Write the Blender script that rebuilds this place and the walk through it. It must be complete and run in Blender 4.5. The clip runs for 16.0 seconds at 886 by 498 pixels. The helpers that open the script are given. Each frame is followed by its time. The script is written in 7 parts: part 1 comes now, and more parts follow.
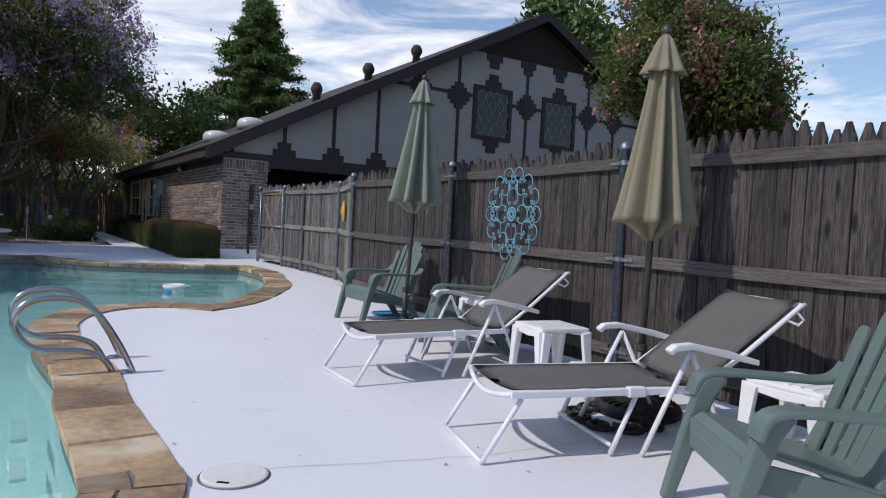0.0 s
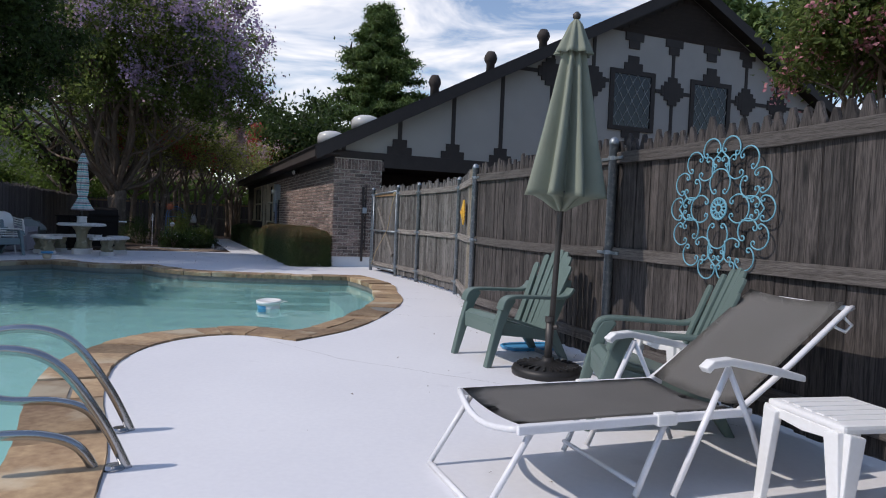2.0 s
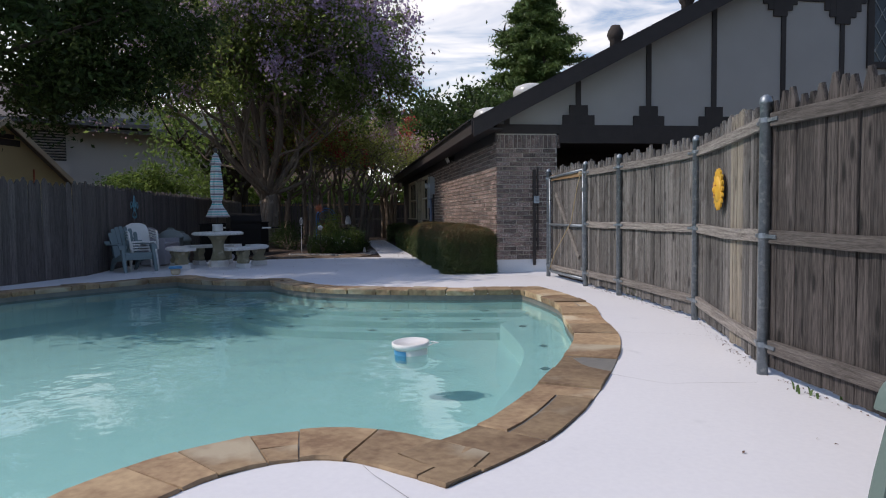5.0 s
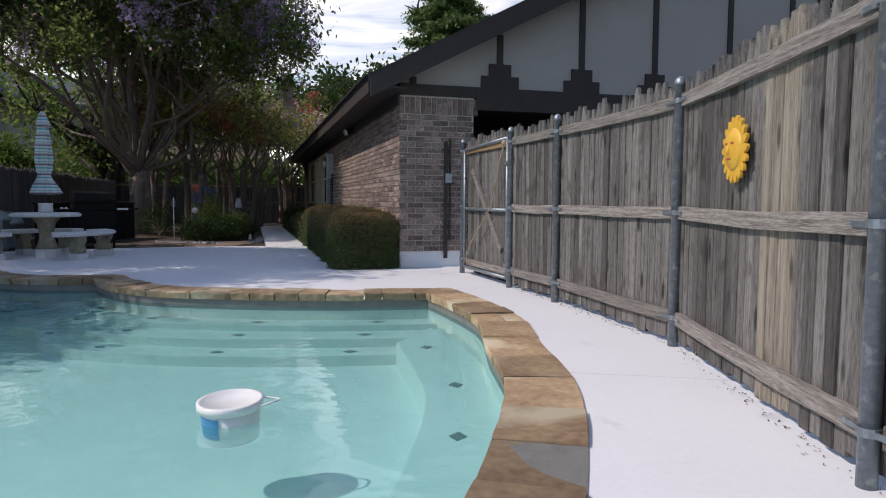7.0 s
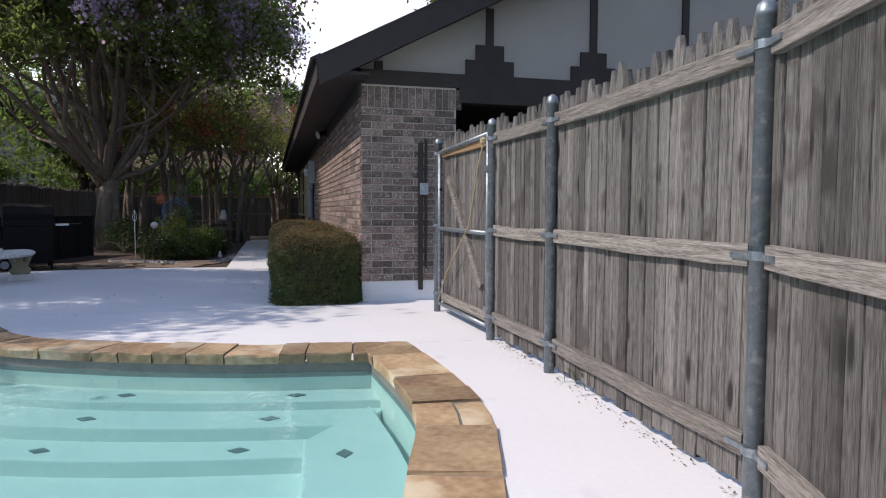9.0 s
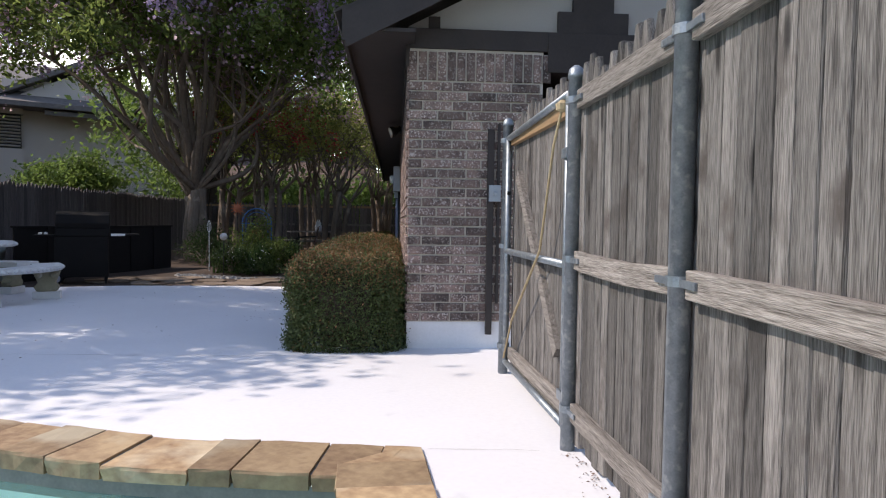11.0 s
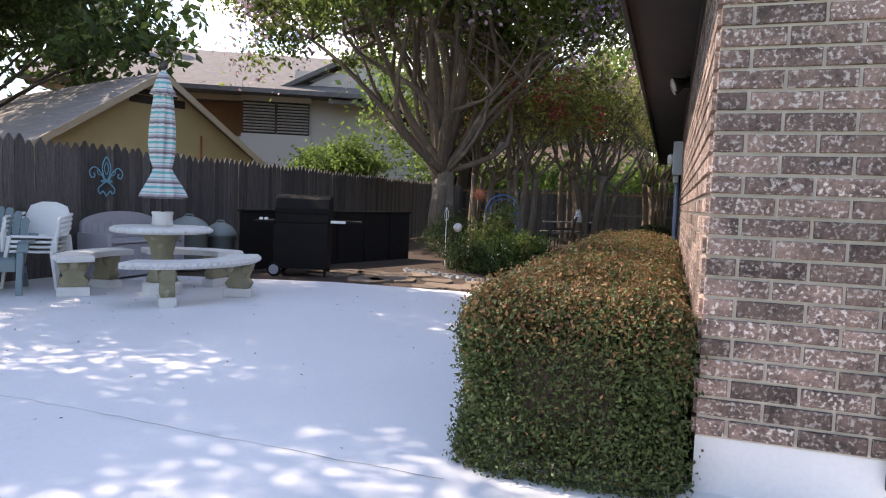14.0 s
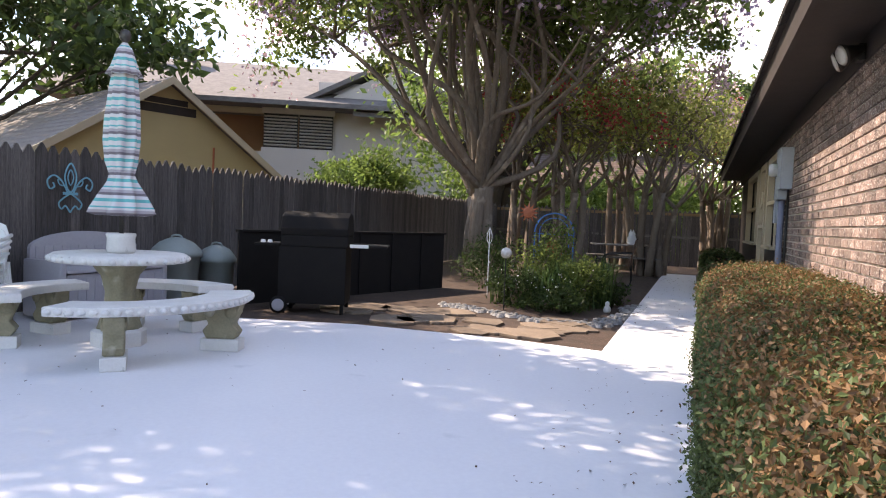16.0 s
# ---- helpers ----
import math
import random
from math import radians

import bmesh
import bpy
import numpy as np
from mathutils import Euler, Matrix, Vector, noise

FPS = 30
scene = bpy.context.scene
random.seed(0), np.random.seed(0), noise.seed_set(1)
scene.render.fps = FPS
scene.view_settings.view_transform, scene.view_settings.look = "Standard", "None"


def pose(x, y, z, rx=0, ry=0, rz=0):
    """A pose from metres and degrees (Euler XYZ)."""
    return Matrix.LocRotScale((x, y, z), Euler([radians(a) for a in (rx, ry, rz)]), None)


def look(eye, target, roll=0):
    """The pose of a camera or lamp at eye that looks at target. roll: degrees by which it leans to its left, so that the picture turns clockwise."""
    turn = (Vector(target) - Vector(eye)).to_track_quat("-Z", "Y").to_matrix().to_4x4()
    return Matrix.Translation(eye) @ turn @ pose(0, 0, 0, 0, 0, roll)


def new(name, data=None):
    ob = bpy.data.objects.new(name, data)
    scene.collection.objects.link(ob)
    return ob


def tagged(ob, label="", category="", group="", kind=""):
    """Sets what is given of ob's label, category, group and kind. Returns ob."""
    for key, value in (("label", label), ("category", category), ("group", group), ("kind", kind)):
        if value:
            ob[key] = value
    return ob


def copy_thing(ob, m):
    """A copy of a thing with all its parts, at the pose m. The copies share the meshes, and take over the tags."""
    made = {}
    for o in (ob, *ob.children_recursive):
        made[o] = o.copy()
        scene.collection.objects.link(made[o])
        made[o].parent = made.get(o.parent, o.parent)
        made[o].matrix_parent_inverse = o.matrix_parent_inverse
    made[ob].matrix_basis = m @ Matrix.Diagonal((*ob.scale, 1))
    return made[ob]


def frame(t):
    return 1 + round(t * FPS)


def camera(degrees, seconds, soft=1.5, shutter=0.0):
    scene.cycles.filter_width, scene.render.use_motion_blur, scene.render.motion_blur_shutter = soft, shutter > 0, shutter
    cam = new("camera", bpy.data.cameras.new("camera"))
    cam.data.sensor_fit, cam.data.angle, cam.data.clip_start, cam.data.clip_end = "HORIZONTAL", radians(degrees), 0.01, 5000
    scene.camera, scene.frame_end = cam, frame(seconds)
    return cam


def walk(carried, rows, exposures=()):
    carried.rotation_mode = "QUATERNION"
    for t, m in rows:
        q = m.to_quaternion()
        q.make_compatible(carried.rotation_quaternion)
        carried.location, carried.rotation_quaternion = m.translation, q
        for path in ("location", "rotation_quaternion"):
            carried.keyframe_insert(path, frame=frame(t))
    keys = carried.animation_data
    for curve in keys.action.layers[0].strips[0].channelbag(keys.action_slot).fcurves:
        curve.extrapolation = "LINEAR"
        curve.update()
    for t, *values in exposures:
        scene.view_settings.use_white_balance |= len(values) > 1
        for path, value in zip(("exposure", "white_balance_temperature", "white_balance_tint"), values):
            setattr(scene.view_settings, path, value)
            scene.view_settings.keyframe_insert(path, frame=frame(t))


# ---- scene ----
cam = camera(67.4, 16.0, soft=1.1)
PATH = [
    (0, (0.536, 3.466, 1.133), (0.335, 5.454, 1.061), 2.9),
    (0.5, (0.457, 3.999, 1.077), (0.21, 5.981, 0.977), 1.7),
    (1, (0.378, 4.517, 1.083), (0.099, 6.491, 0.933), 2.9),
    (1.5, (0.241, 5.037, 1.082), (-0.241, 6.975, 0.984), 5.6),
    (2, (0.039, 5.469, 1.11), (-0.518, 7.389, 1.034), 2.3),
    (2.5, (-0.201, 6.035, 1.139), (-1.0, 7.863, 0.997), 0.3),
    (3, (-0.357, 6.523, 1.152), (-1.261, 8.302, 1.021), 2.5),
    (3.5, (-0.59, 7.059, 1.153), (-1.397, 8.888, 1.105), 3.2),
    (4, (-0.931, 7.568, 1.139), (-1.896, 9.315, 0.998), 2.8),
    (4.2, (-1.05, 7.75, 1.148), (-2.07, 9.465, 1.003), -0.2),
    (6.3, (-2.225, 10.017, 0.983), (-3.194, 11.766, 0.944), 0.2),
    (6.5, (-2.283, 10.24, 0.979), (-3.283, 11.968, 0.871), 2.7),
    (7, (-2.42, 10.768, 1.004), (-3.18, 12.612, 0.86), 0.3),
    (7.5, (-2.563, 11.335, 1.006), (-3.273, 13.204, 0.961), -0.3),
    (8, (-2.672, 11.846, 0.988), (-3.504, 13.663, 0.889), 2.2),
    (8.2, (-2.703, 12.046, 1.025), (-3.477, 13.887, 0.907), 0.8),
    (10.3, (-2.997, 14.428, 1.119), (-4.005, 16.152, 1.008), 0.6),
    (10.5, (-3.094, 14.638, 1.086), (-4.156, 16.328, 0.956), 1.3),
    (11, (-3.355, 15.208, 1.108), (-4.481, 16.859, 1.024), 0.8),
    (11.5, (-3.496, 15.689, 1.078), (-4.803, 17.201, 1.021), 2.3),
    (12, (-3.723, 16.146, 1.092), (-5.053, 17.636, 0.983), 2.5),
    (12.5, (-3.96, 16.533, 1.108), (-5.301, 18.013, 1.011), 1.5),
    (13, (-4.238, 16.832, 1.111), (-5.748, 18.137, 0.99), 3.7),
    (13.5, (-4.617, 17.211, 1.164), (-6.195, 18.428, 0.991), 2.7),
    (14, (-5.151, 17.399, 1.161), (-6.826, 18.481, 1.019), 2.1),
    (14.5, (-5.616, 17.709, 1.143), (-7.434, 18.535, 1.041), 2.4),
    (15, (-6.146, 17.922, 1.171), (-7.924, 18.833, 1.082), 1.6),
    (15.5, (-6.572, 18.091, 1.164), (-8.388, 18.925, 1.074), -0.7),
    (16, (-7.048, 18.281, 1.163), (-8.766, 19.302, 1.073), 2.4),
]
EXPOSURES = [(0, -0.78, 6450, 14), (3.5, -0.72, 6750, 15), (7, -0.55, 6900, 16), (11, 0.04, 7100, 16), (13.4, 0.42, 7250, 16), (14.5, 1.16, 7950, 18), (16, 1.18, 8000, 18)]
walk(cam, [(t, look(eye, target, roll)) for t, eye, target, roll in PATH], EXPOSURES)

# ---- world and sun ----
SUN_EL, SUN_AZ = radians(46), math.atan2(0.58, 0.815)
SUN_WAY = Vector((math.cos(SUN_AZ) * math.cos(SUN_EL), math.sin(SUN_AZ) * math.cos(SUN_EL), -math.sin(SUN_EL)))
world = bpy.data.worlds.new("sky")
scene.world = world
world.use_nodes = True
wn, wl = world.node_tree.nodes, world.node_tree.links
wn.clear()
w_out, w_bg = wn.new("ShaderNodeOutputWorld"), wn.new("ShaderNodeBackground")
w_sky = wn.new("ShaderNodeTexSky")
w_sky.sky_type, w_sky.sun_disc = "NISHITA", False
w_sky.sun_elevation = SUN_EL
w_sky.sun_rotation = math.atan2(-SUN_WAY.x, -SUN_WAY.y)
w_sky.air_density, w_sky.dust_density, w_sky.ozone_density = 1.3, 0.3, 3.0
w_co, w_map = wn.new("ShaderNodeTexCoord"), wn.new("ShaderNodeMapping")
w_map.inputs["Scale"].default_value = (1.0, 1.5, 5.0)
w_map.inputs["Rotation"].default_value = (0.15, 0.2, 0.5)
w_noise, w_ramp, w_mix = wn.new("ShaderNodeTexNoise"), wn.new("ShaderNodeValToRGB"), wn.new("ShaderNodeMix")
w_noise.inputs["Scale"].default_value, w_noise.inputs["Detail"].default_value = 3.4, 11
w_noise.inputs["Roughness"].default_value = 0.62
w_noise.inputs["Distortion"].default_value = 0.5
w_ramp.color_ramp.elements[0].position, w_ramp.color_ramp.elements[1].position = 0.69, 0.95
w_ramp.color_ramp.elements[0].color = (0.05, 0.05, 0.05, 1)
w_mix.data_type = "RGBA"
w_mix.inputs["B"].default_value = (13.0, 13.1, 13.2, 1)
wl.new(w_co.outputs["Generated"], w_map.inputs[0])
wl.new(w_map.outputs[0], w_noise.inputs["Vector"])
w_dot, w_mad = wn.new("ShaderNodeVectorMath"), wn.new("ShaderNodeMath")
w_dot.operation, w_mad.operation = "DOT_PRODUCT", "MULTIPLY_ADD"
w_dot.inputs[1].default_value = (-0.55, 0.72, 0.10)
wl.new(w_co.outputs["Generated"], w_dot.inputs[0])
wl.new(w_dot.outputs["Value"], w_mad.inputs[0])
w_mad.inputs[1].default_value = 0.38
wl.new(w_noise.outputs["Fac"], w_mad.inputs[2])
wl.new(w_mad.outputs[0], w_ramp.inputs[0])
wl.new(w_ramp.outputs[0], w_mix.inputs["Factor"])
w_gain = wn.new("ShaderNodeMix")
w_gain.data_type, w_gain.blend_type = "RGBA", "MULTIPLY"
w_gain.inputs["Factor"].default_value = 1.0
w_gain.inputs["B"].default_value = (1.25, 1.32, 1.45, 1)
wl.new(w_sky.outputs[0], w_gain.inputs["A"])
wl.new(w_gain.outputs["Result"], w_mix.inputs["A"])
wl.new(w_mix.outputs["Result"], w_bg.inputs[0])
wl.new(w_bg.outputs[0], w_out.inputs[0])
w_bg.inputs[1].default_value = 0.15
sun = new("sun", bpy.data.lights.new("sun", "SUN"))
sun.data.energy, sun.data.angle, sun.data.color = 4.6, radians(0.5), (1.0, 0.94, 0.86)
sun.matrix_world = look((0, 0, 30), Vector((0, 0, 30)) + SUN_WAY)

# ---- materials ----


def mat(name, c1, c2=None, rough=0.7, metal=0.0, scale=6.0, fine=60.0, bump=0.15, vary=0.0, stretch=(1, 1, 1), island=False, stains=None, sub=0.0, spec=0.5, lo=0.3, hi=0.7, mixf=0.4, knots=None):
    """Two-scale noise between c1 and c2, with bump; vary: brightness change from piece to piece."""
    m = bpy.data.materials.new(name)
    m.use_nodes = True
    n, l = m.node_tree.nodes, m.node_tree.links
    b = n["Principled BSDF"]
    b.inputs["Roughness"].default_value, b.inputs["Metallic"].default_value = rough, metal
    b.inputs["Specular IOR Level"].default_value = spec
    c2 = c2 or tuple(x * 0.8 for x in c1)
    co, info, add, mp = n.new("ShaderNodeTexCoord"), n.new("ShaderNodeObjectInfo"), n.new("ShaderNodeVectorMath"), n.new("ShaderNodeMapping")
    rnd = info.outputs["Random"]
    if island:
        rnd = n.new("ShaderNodeNewGeometry").outputs["Random Per Island"]
    sc = n.new("ShaderNodeVectorMath")
    sc.operation = "SCALE"
    cmb = n.new("ShaderNodeCombineXYZ")
    for i in range(3):
        l.new(rnd, cmb.inputs[i])
    l.new(cmb.outputs[0], sc.inputs[0])
    sc.inputs["Scale"].default_value = 37.0
    l.new(co.outputs["Object"], add.inputs[0])
    l.new(sc.outputs[0], add.inputs[1])
    l.new(add.outputs[0], mp.inputs[0])
    mp.inputs["Scale"].default_value = stretch
    big, sml = n.new("ShaderNodeTexNoise"), n.new("ShaderNodeTexNoise")
    for t, s, d in ((big, scale, 4), (sml, fine, 5)):
        t.inputs["Scale"].default_value, t.inputs["Detail"].default_value = s, d
        l.new(mp.outputs[0], t.inputs["Vector"])
    r = n.new("ShaderNodeValToRGB")
    r.color_ramp.elements[0].position, r.color_ramp.elements[1].position = lo, hi
    r.color_ramp.elements[0].color, r.color_ramp.elements[1].color = (*c2, 1), (*c1, 1)
    mx = n.new("ShaderNodeMix")
    mx.inputs["Factor"].default_value = mixf
    l.new(big.outputs["Fac"], mx.inputs["A"])
    l.new(sml.outputs["Fac"], mx.inputs["B"])
    l.new(mx.outputs["Result"], r.inputs[0])
    col = r.outputs[0]
    if stains:
        sn, sr, sm = n.new("ShaderNodeTexNoise"), n.new("ShaderNodeValToRGB"), n.new("ShaderNodeMix")
        sm.data_type = "RGBA"
        sn.inputs["Scale"].default_value, sn.inputs["Detail"].default_value = stains[1], 8
        l.new(add.outputs[0], sn.inputs["Vector"])
        sr.color_ramp.elements[0].position, sr.color_ramp.elements[1].position = stains[2], stains[2] + 0.12
        l.new(sn.outputs["Fac"], sr.inputs[0])
        l.new(sr.outputs[0], sm.inputs["Factor"])
        l.new(col, sm.inputs["A"])
        sm.inputs["B"].default_value = (*stains[0], 1)
        col = sm.outputs["Result"]
    if knots:
        km, vo, kr, kx = n.new("ShaderNodeMapping"), n.new("ShaderNodeTexVoronoi"), n.new("ShaderNodeValToRGB"), n.new("ShaderNodeMix")
        kx.data_type = "RGBA"
        km.inputs["Scale"].default_value = knots
        vo.inputs["Scale"].default_value = 1.0
        l.new(add.outputs[0], km.inputs[0])
        l.new(km.outputs[0], vo.inputs["Vector"])
        e = kr.color_ramp.elements
        e[0].position, e[0].color = 0.11, (1, 1, 1, 1)
        e[1].position, e[1].color = 0.23, (0, 0, 0, 1)
        l.new(vo.outputs["Distance"], kr.inputs[0])
        l.new(kr.outputs[0], kx.inputs["Factor"])
        l.new(col, kx.inputs["A"])
        kx.inputs["B"].default_value = (*(x * 0.45 for x in c2), 1)
        col = kx.outputs["Result"]
    if vary:
        hsv, mr = n.new("ShaderNodeHueSaturation"), n.new("ShaderNodeMapRange")
        mr.inputs["To Min"].default_value, mr.inputs["To Max"].default_value = 1 - vary, 1 + vary
        l.new(rnd, mr.inputs["Value"])
        l.new(mr.outputs[0], hsv.inputs["Value"])
        l.new(col, hsv.inputs["Color"])
        col = hsv.outputs[0]
    l.new(col, b.inputs["Base Color"])
    if bump:
        bp = n.new("ShaderNodeBump")
        bp.inputs["Strength"].default_value, bp.inputs["Distance"].default_value = bump, 0.01
        l.new(mx.outputs["Result"], bp.inputs["Height"])
        l.new(bp.outputs[0], b.inputs["Normal"])
    if sub:
        tr, ms, out = n.new("ShaderNodeBsdfTranslucent"), n.new("ShaderNodeMixShader"), n["Material Output"]
        l.new(col, tr.inputs[0])
        ms.inputs[0].default_value = sub
        l.new(b.outputs[0], ms.inputs[1])
        l.new(tr.outputs[0], ms.inputs[2])
        l.new(ms.outputs[0], out.inputs[0])
    return m


M_DECK = mat("deck_paint", (0.75, 0.75, 0.765), (0.67, 0.67, 0.695), 0.62, scale=0.7, fine=35, bump=0.12, stains=((0.58, 0.58, 0.60), 3.0, 0.66))
M_CRACK = mat("crack_filler", (0.16, 0.15, 0.14), rough=0.9, scale=20)
M_COPING = mat("sandstone", (0.40, 0.285, 0.165), (0.19, 0.115, 0.065), 0.75, scale=2.5, fine=22, bump=0.8, vary=0.4, stains=((0.45, 0.38, 0.27), 1.8, 0.54), lo=0.36, hi=0.64)
M_TILEBAND = mat("pool_tile_band", (0.22, 0.21, 0.19), (0.13, 0.13, 0.12), 0.5, scale=9)
M_PLASTER = mat("pool_plaster", (0.72, 0.79, 0.77), (0.62, 0.71, 0.70), 0.7, scale=1.2, fine=8, bump=0.05)
M_DIAMOND = mat("slate_tile", (0.10, 0.13, 0.13), rough=0.4)
M_PICKET = mat("weathered_cedar", (0.19, 0.18, 0.17), (0.032, 0.029, 0.027), 0.85, scale=2.2, fine=18, bump=0.7, vary=0.5, stretch=(22, 22, 0.9), stains=((0.055, 0.047, 0.042), 4.0, 0.57), lo=0.37, hi=0.62, mixf=0.62, knots=(9.0, 9.0, 2.6))
M_PALEPICKET = mat("newer_cedar", (0.31, 0.275, 0.22), (0.13, 0.112, 0.088), 0.82, scale=2.2, fine=12, bump=0.6, vary=0.15, stretch=(22, 22, 0.9), lo=0.39, hi=0.60, mixf=0.55, knots=(9.0, 9.0, 2.6))
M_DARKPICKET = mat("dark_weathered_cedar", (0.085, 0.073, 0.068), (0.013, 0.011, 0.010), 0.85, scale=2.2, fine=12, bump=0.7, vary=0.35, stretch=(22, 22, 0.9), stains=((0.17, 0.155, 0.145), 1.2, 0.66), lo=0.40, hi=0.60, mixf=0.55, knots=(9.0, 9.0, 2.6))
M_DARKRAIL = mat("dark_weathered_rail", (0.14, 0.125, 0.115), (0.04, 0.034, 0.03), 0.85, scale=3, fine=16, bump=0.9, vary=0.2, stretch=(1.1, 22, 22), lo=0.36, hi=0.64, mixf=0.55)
M_OLDFENCE = mat("dark_cedar", (0.15, 0.13, 0.125), (0.045, 0.038, 0.036), 0.88, scale=3, fine=16, bump=0.9, vary=0.35, stretch=(22, 22, 0.9), lo=0.36, hi=0.64, mixf=0.55)
M_RAIL = mat("weathered_rail", (0.31, 0.285, 0.26), (0.075, 0.064, 0.056), 0.85, scale=3, fine=16, bump=0.9, vary=0.2, stretch=(1.1, 22, 22), lo=0.36, hi=0.64, mixf=0.55)
M_NEWWOOD = mat("treated_pine", (0.33, 0.21, 0.11), (0.20, 0.125, 0.065), 0.75, scale=4, fine=26, bump=0.4, stretch=(0.7, 12, 12))
M_GALV = mat("galvanised_steel", (0.30, 0.34, 0.37), (0.17, 0.20, 0.23), 0.48, 0.75, scale=30, fine=140, bump=0.06, stains=((0.40, 0.43, 0.45), 22, 0.56))
M_BRICK = mat("brick", (0.26, 0.172, 0.145), (0.06, 0.042, 0.038), 0.85, scale=7, fine=60, bump=0.6, vary=0.45, stains=((0.46, 0.40, 0.365), 62, 0.525), lo=0.36, hi=0.64)
M_BRICK_S = mat("brick", (0.26, 0.172, 0.145), (0.06, 0.042, 0.038), 0.85, scale=7, fine=60, bump=0.6, vary=0.45, island=True, stains=((0.46, 0.40, 0.365), 62, 0.525), lo=0.36, hi=0.64)
M_MORTAR = mat("mortar", (0.62, 0.56, 0.49), (0.48, 0.43, 0.37), 0.9, scale=8, fine=90, bump=0.3)
M_FOUND = mat("painted_foundation", (0.72, 0.72, 0.74), (0.62, 0.62, 0.63), 0.7, scale=3, fine=50)
M_STUCCO = mat("stucco", (0.40, 0.375, 0.35), (0.35, 0.33, 0.305), 0.9, scale=1.5, fine=120, bump=0.3)
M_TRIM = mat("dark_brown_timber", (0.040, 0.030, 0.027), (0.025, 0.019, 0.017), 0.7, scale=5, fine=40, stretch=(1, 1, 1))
M_SHINGLE = mat("dark_shingle", (0.055, 0.045, 0.04), (0.03, 0.025, 0.023), 0.9, scale=6, fine=50, bump=0.5)
M_LEADING = mat("leaded_came", (0.30, 0.30, 0.29), rough=0.5, metal=0.3, scale=20)
M_DARKGLASS = mat("window_glass", (0.012, 0.013, 0.015), (0.008, 0.008, 0.01), 0.08, scale=2, bump=0.02)
M_SOIL = mat("mulch_soil", (0.075, 0.047, 0.034), (0.03, 0.019, 0.014), 0.95, scale=5, fine=60, bump=0.9, stains=((0.12, 0.066, 0.044), 14, 0.6))
M_FLAG = mat("flagstone", (0.22, 0.165, 0.12), (0.12, 0.086, 0.062), 0.8, scale=3, fine=30, bump=0.5, vary=0.25)
M_BARK = mat("crape_bark", (0.24, 0.185, 0.145), (0.12, 0.088, 0.066), 0.85, scale=4, fine=22, bump=0.4, stretch=(4, 4, 0.7), stains=((0.38, 0.31, 0.25), 2.5, 0.6))
M_DARKBARK = mat("oak_bark", (0.085, 0.065, 0.05), (0.04, 0.03, 0.024), 0.9, scale=6, fine=30, bump=0.7, stretch=(4, 4, 0.8))


def leaf_mat(name, c1, c2, sub=0.45, vary=0.45):
    return mat(name, c1, c2, 0.5, scale=0.8, fine=5, bump=0.0, vary=vary, island=True, sub=sub, spec=0.3)


M_LEAF = leaf_mat("crape_leaf", (0.20, 0.255, 0.075), (0.12, 0.165, 0.05), 0.72)
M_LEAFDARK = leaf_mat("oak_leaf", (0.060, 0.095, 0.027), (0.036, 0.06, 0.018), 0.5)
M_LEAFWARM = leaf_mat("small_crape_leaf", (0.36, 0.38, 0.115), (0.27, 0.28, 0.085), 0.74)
# lighter leaf for shrubs; also puts sunlight into the colour of background trees
M_LEAFLIGHT = leaf_mat("shrub_and_sunlit_leaf", (0.19, 0.27, 0.07), (0.12, 0.18, 0.045), 0.55)
M_CYPRESS = leaf_mat("cypress_needles", (0.15, 0.22, 0.065), (0.08, 0.13, 0.04), 0.25)
M_HEDGE = leaf_mat("hedge_leaf", (0.115, 0.15, 0.055), (0.06, 0.085, 0.03), 0.3)
M_HEDGETIP = leaf_mat("hedge_bronze_tip", (0.27, 0.15, 0.075), (0.19, 0.115, 0.055), 0.35)
M_LILAC = leaf_mat("lavender_flower", (0.56, 0.43, 0.60), (0.44, 0.33, 0.49), 0.45, 0.3)
M_PINK = leaf_mat("pink_flower", (0.60, 0.26, 0.28), (0.48, 0.20, 0.24), 0.3, 0.3)
M_PALEPINK = leaf_mat("pale_pink_flower", (0.60, 0.42, 0.46), (0.46, 0.30, 0.36), 0.3, 0.3)
M_RED = leaf_mat("red_flower", (0.55, 0.08, 0.07), (0.40, 0.05, 0.06), 0.3, 0.3)
M_GRASSBLADE = leaf_mat("strap_leaf", (0.09, 0.15, 0.04), (0.05, 0.09, 0.03), 0.3)
M_CHAIR = mat("sage_green_plastic", (0.125, 0.175, 0.155), (0.105, 0.15, 0.135), 0.42, scale=2.5, fine=90, bump=0.03)
M_CHAIRBLUE = mat("blue_grey_plastic", (0.16, 0.22, 0.235), (0.14, 0.195, 0.21), 0.45, scale=2.5, fine=90, bump=0.03)
M_SLING = mat("grey_mesh_sling", (0.26, 0.245, 0.23), (0.22, 0.208, 0.193), 0.65, scale=3, fine=260, bump=0.25)
M_WHITE = mat("white_enamel", (0.78, 0.78, 0.80), (0.70, 0.70, 0.71), 0.35, scale=3, fine=60, bump=0.03)
M_WHITEPLASTIC = mat("white_plastic", (0.80, 0.80, 0.79), (0.72, 0.71, 0.69), 0.4, scale=3, fine=50, bump=0.04)
M_CANVAS = mat("sage_canvas", (0.25, 0.275, 0.215), (0.18, 0.20, 0.155), 0.85, scale=3, fine=220, bump=0.2)
M_CANVASTAN = mat("faded_olive_canvas", (0.26, 0.235, 0.155), (0.19, 0.17, 0.11), 0.85, scale=3, fine=220, bump=0.2)
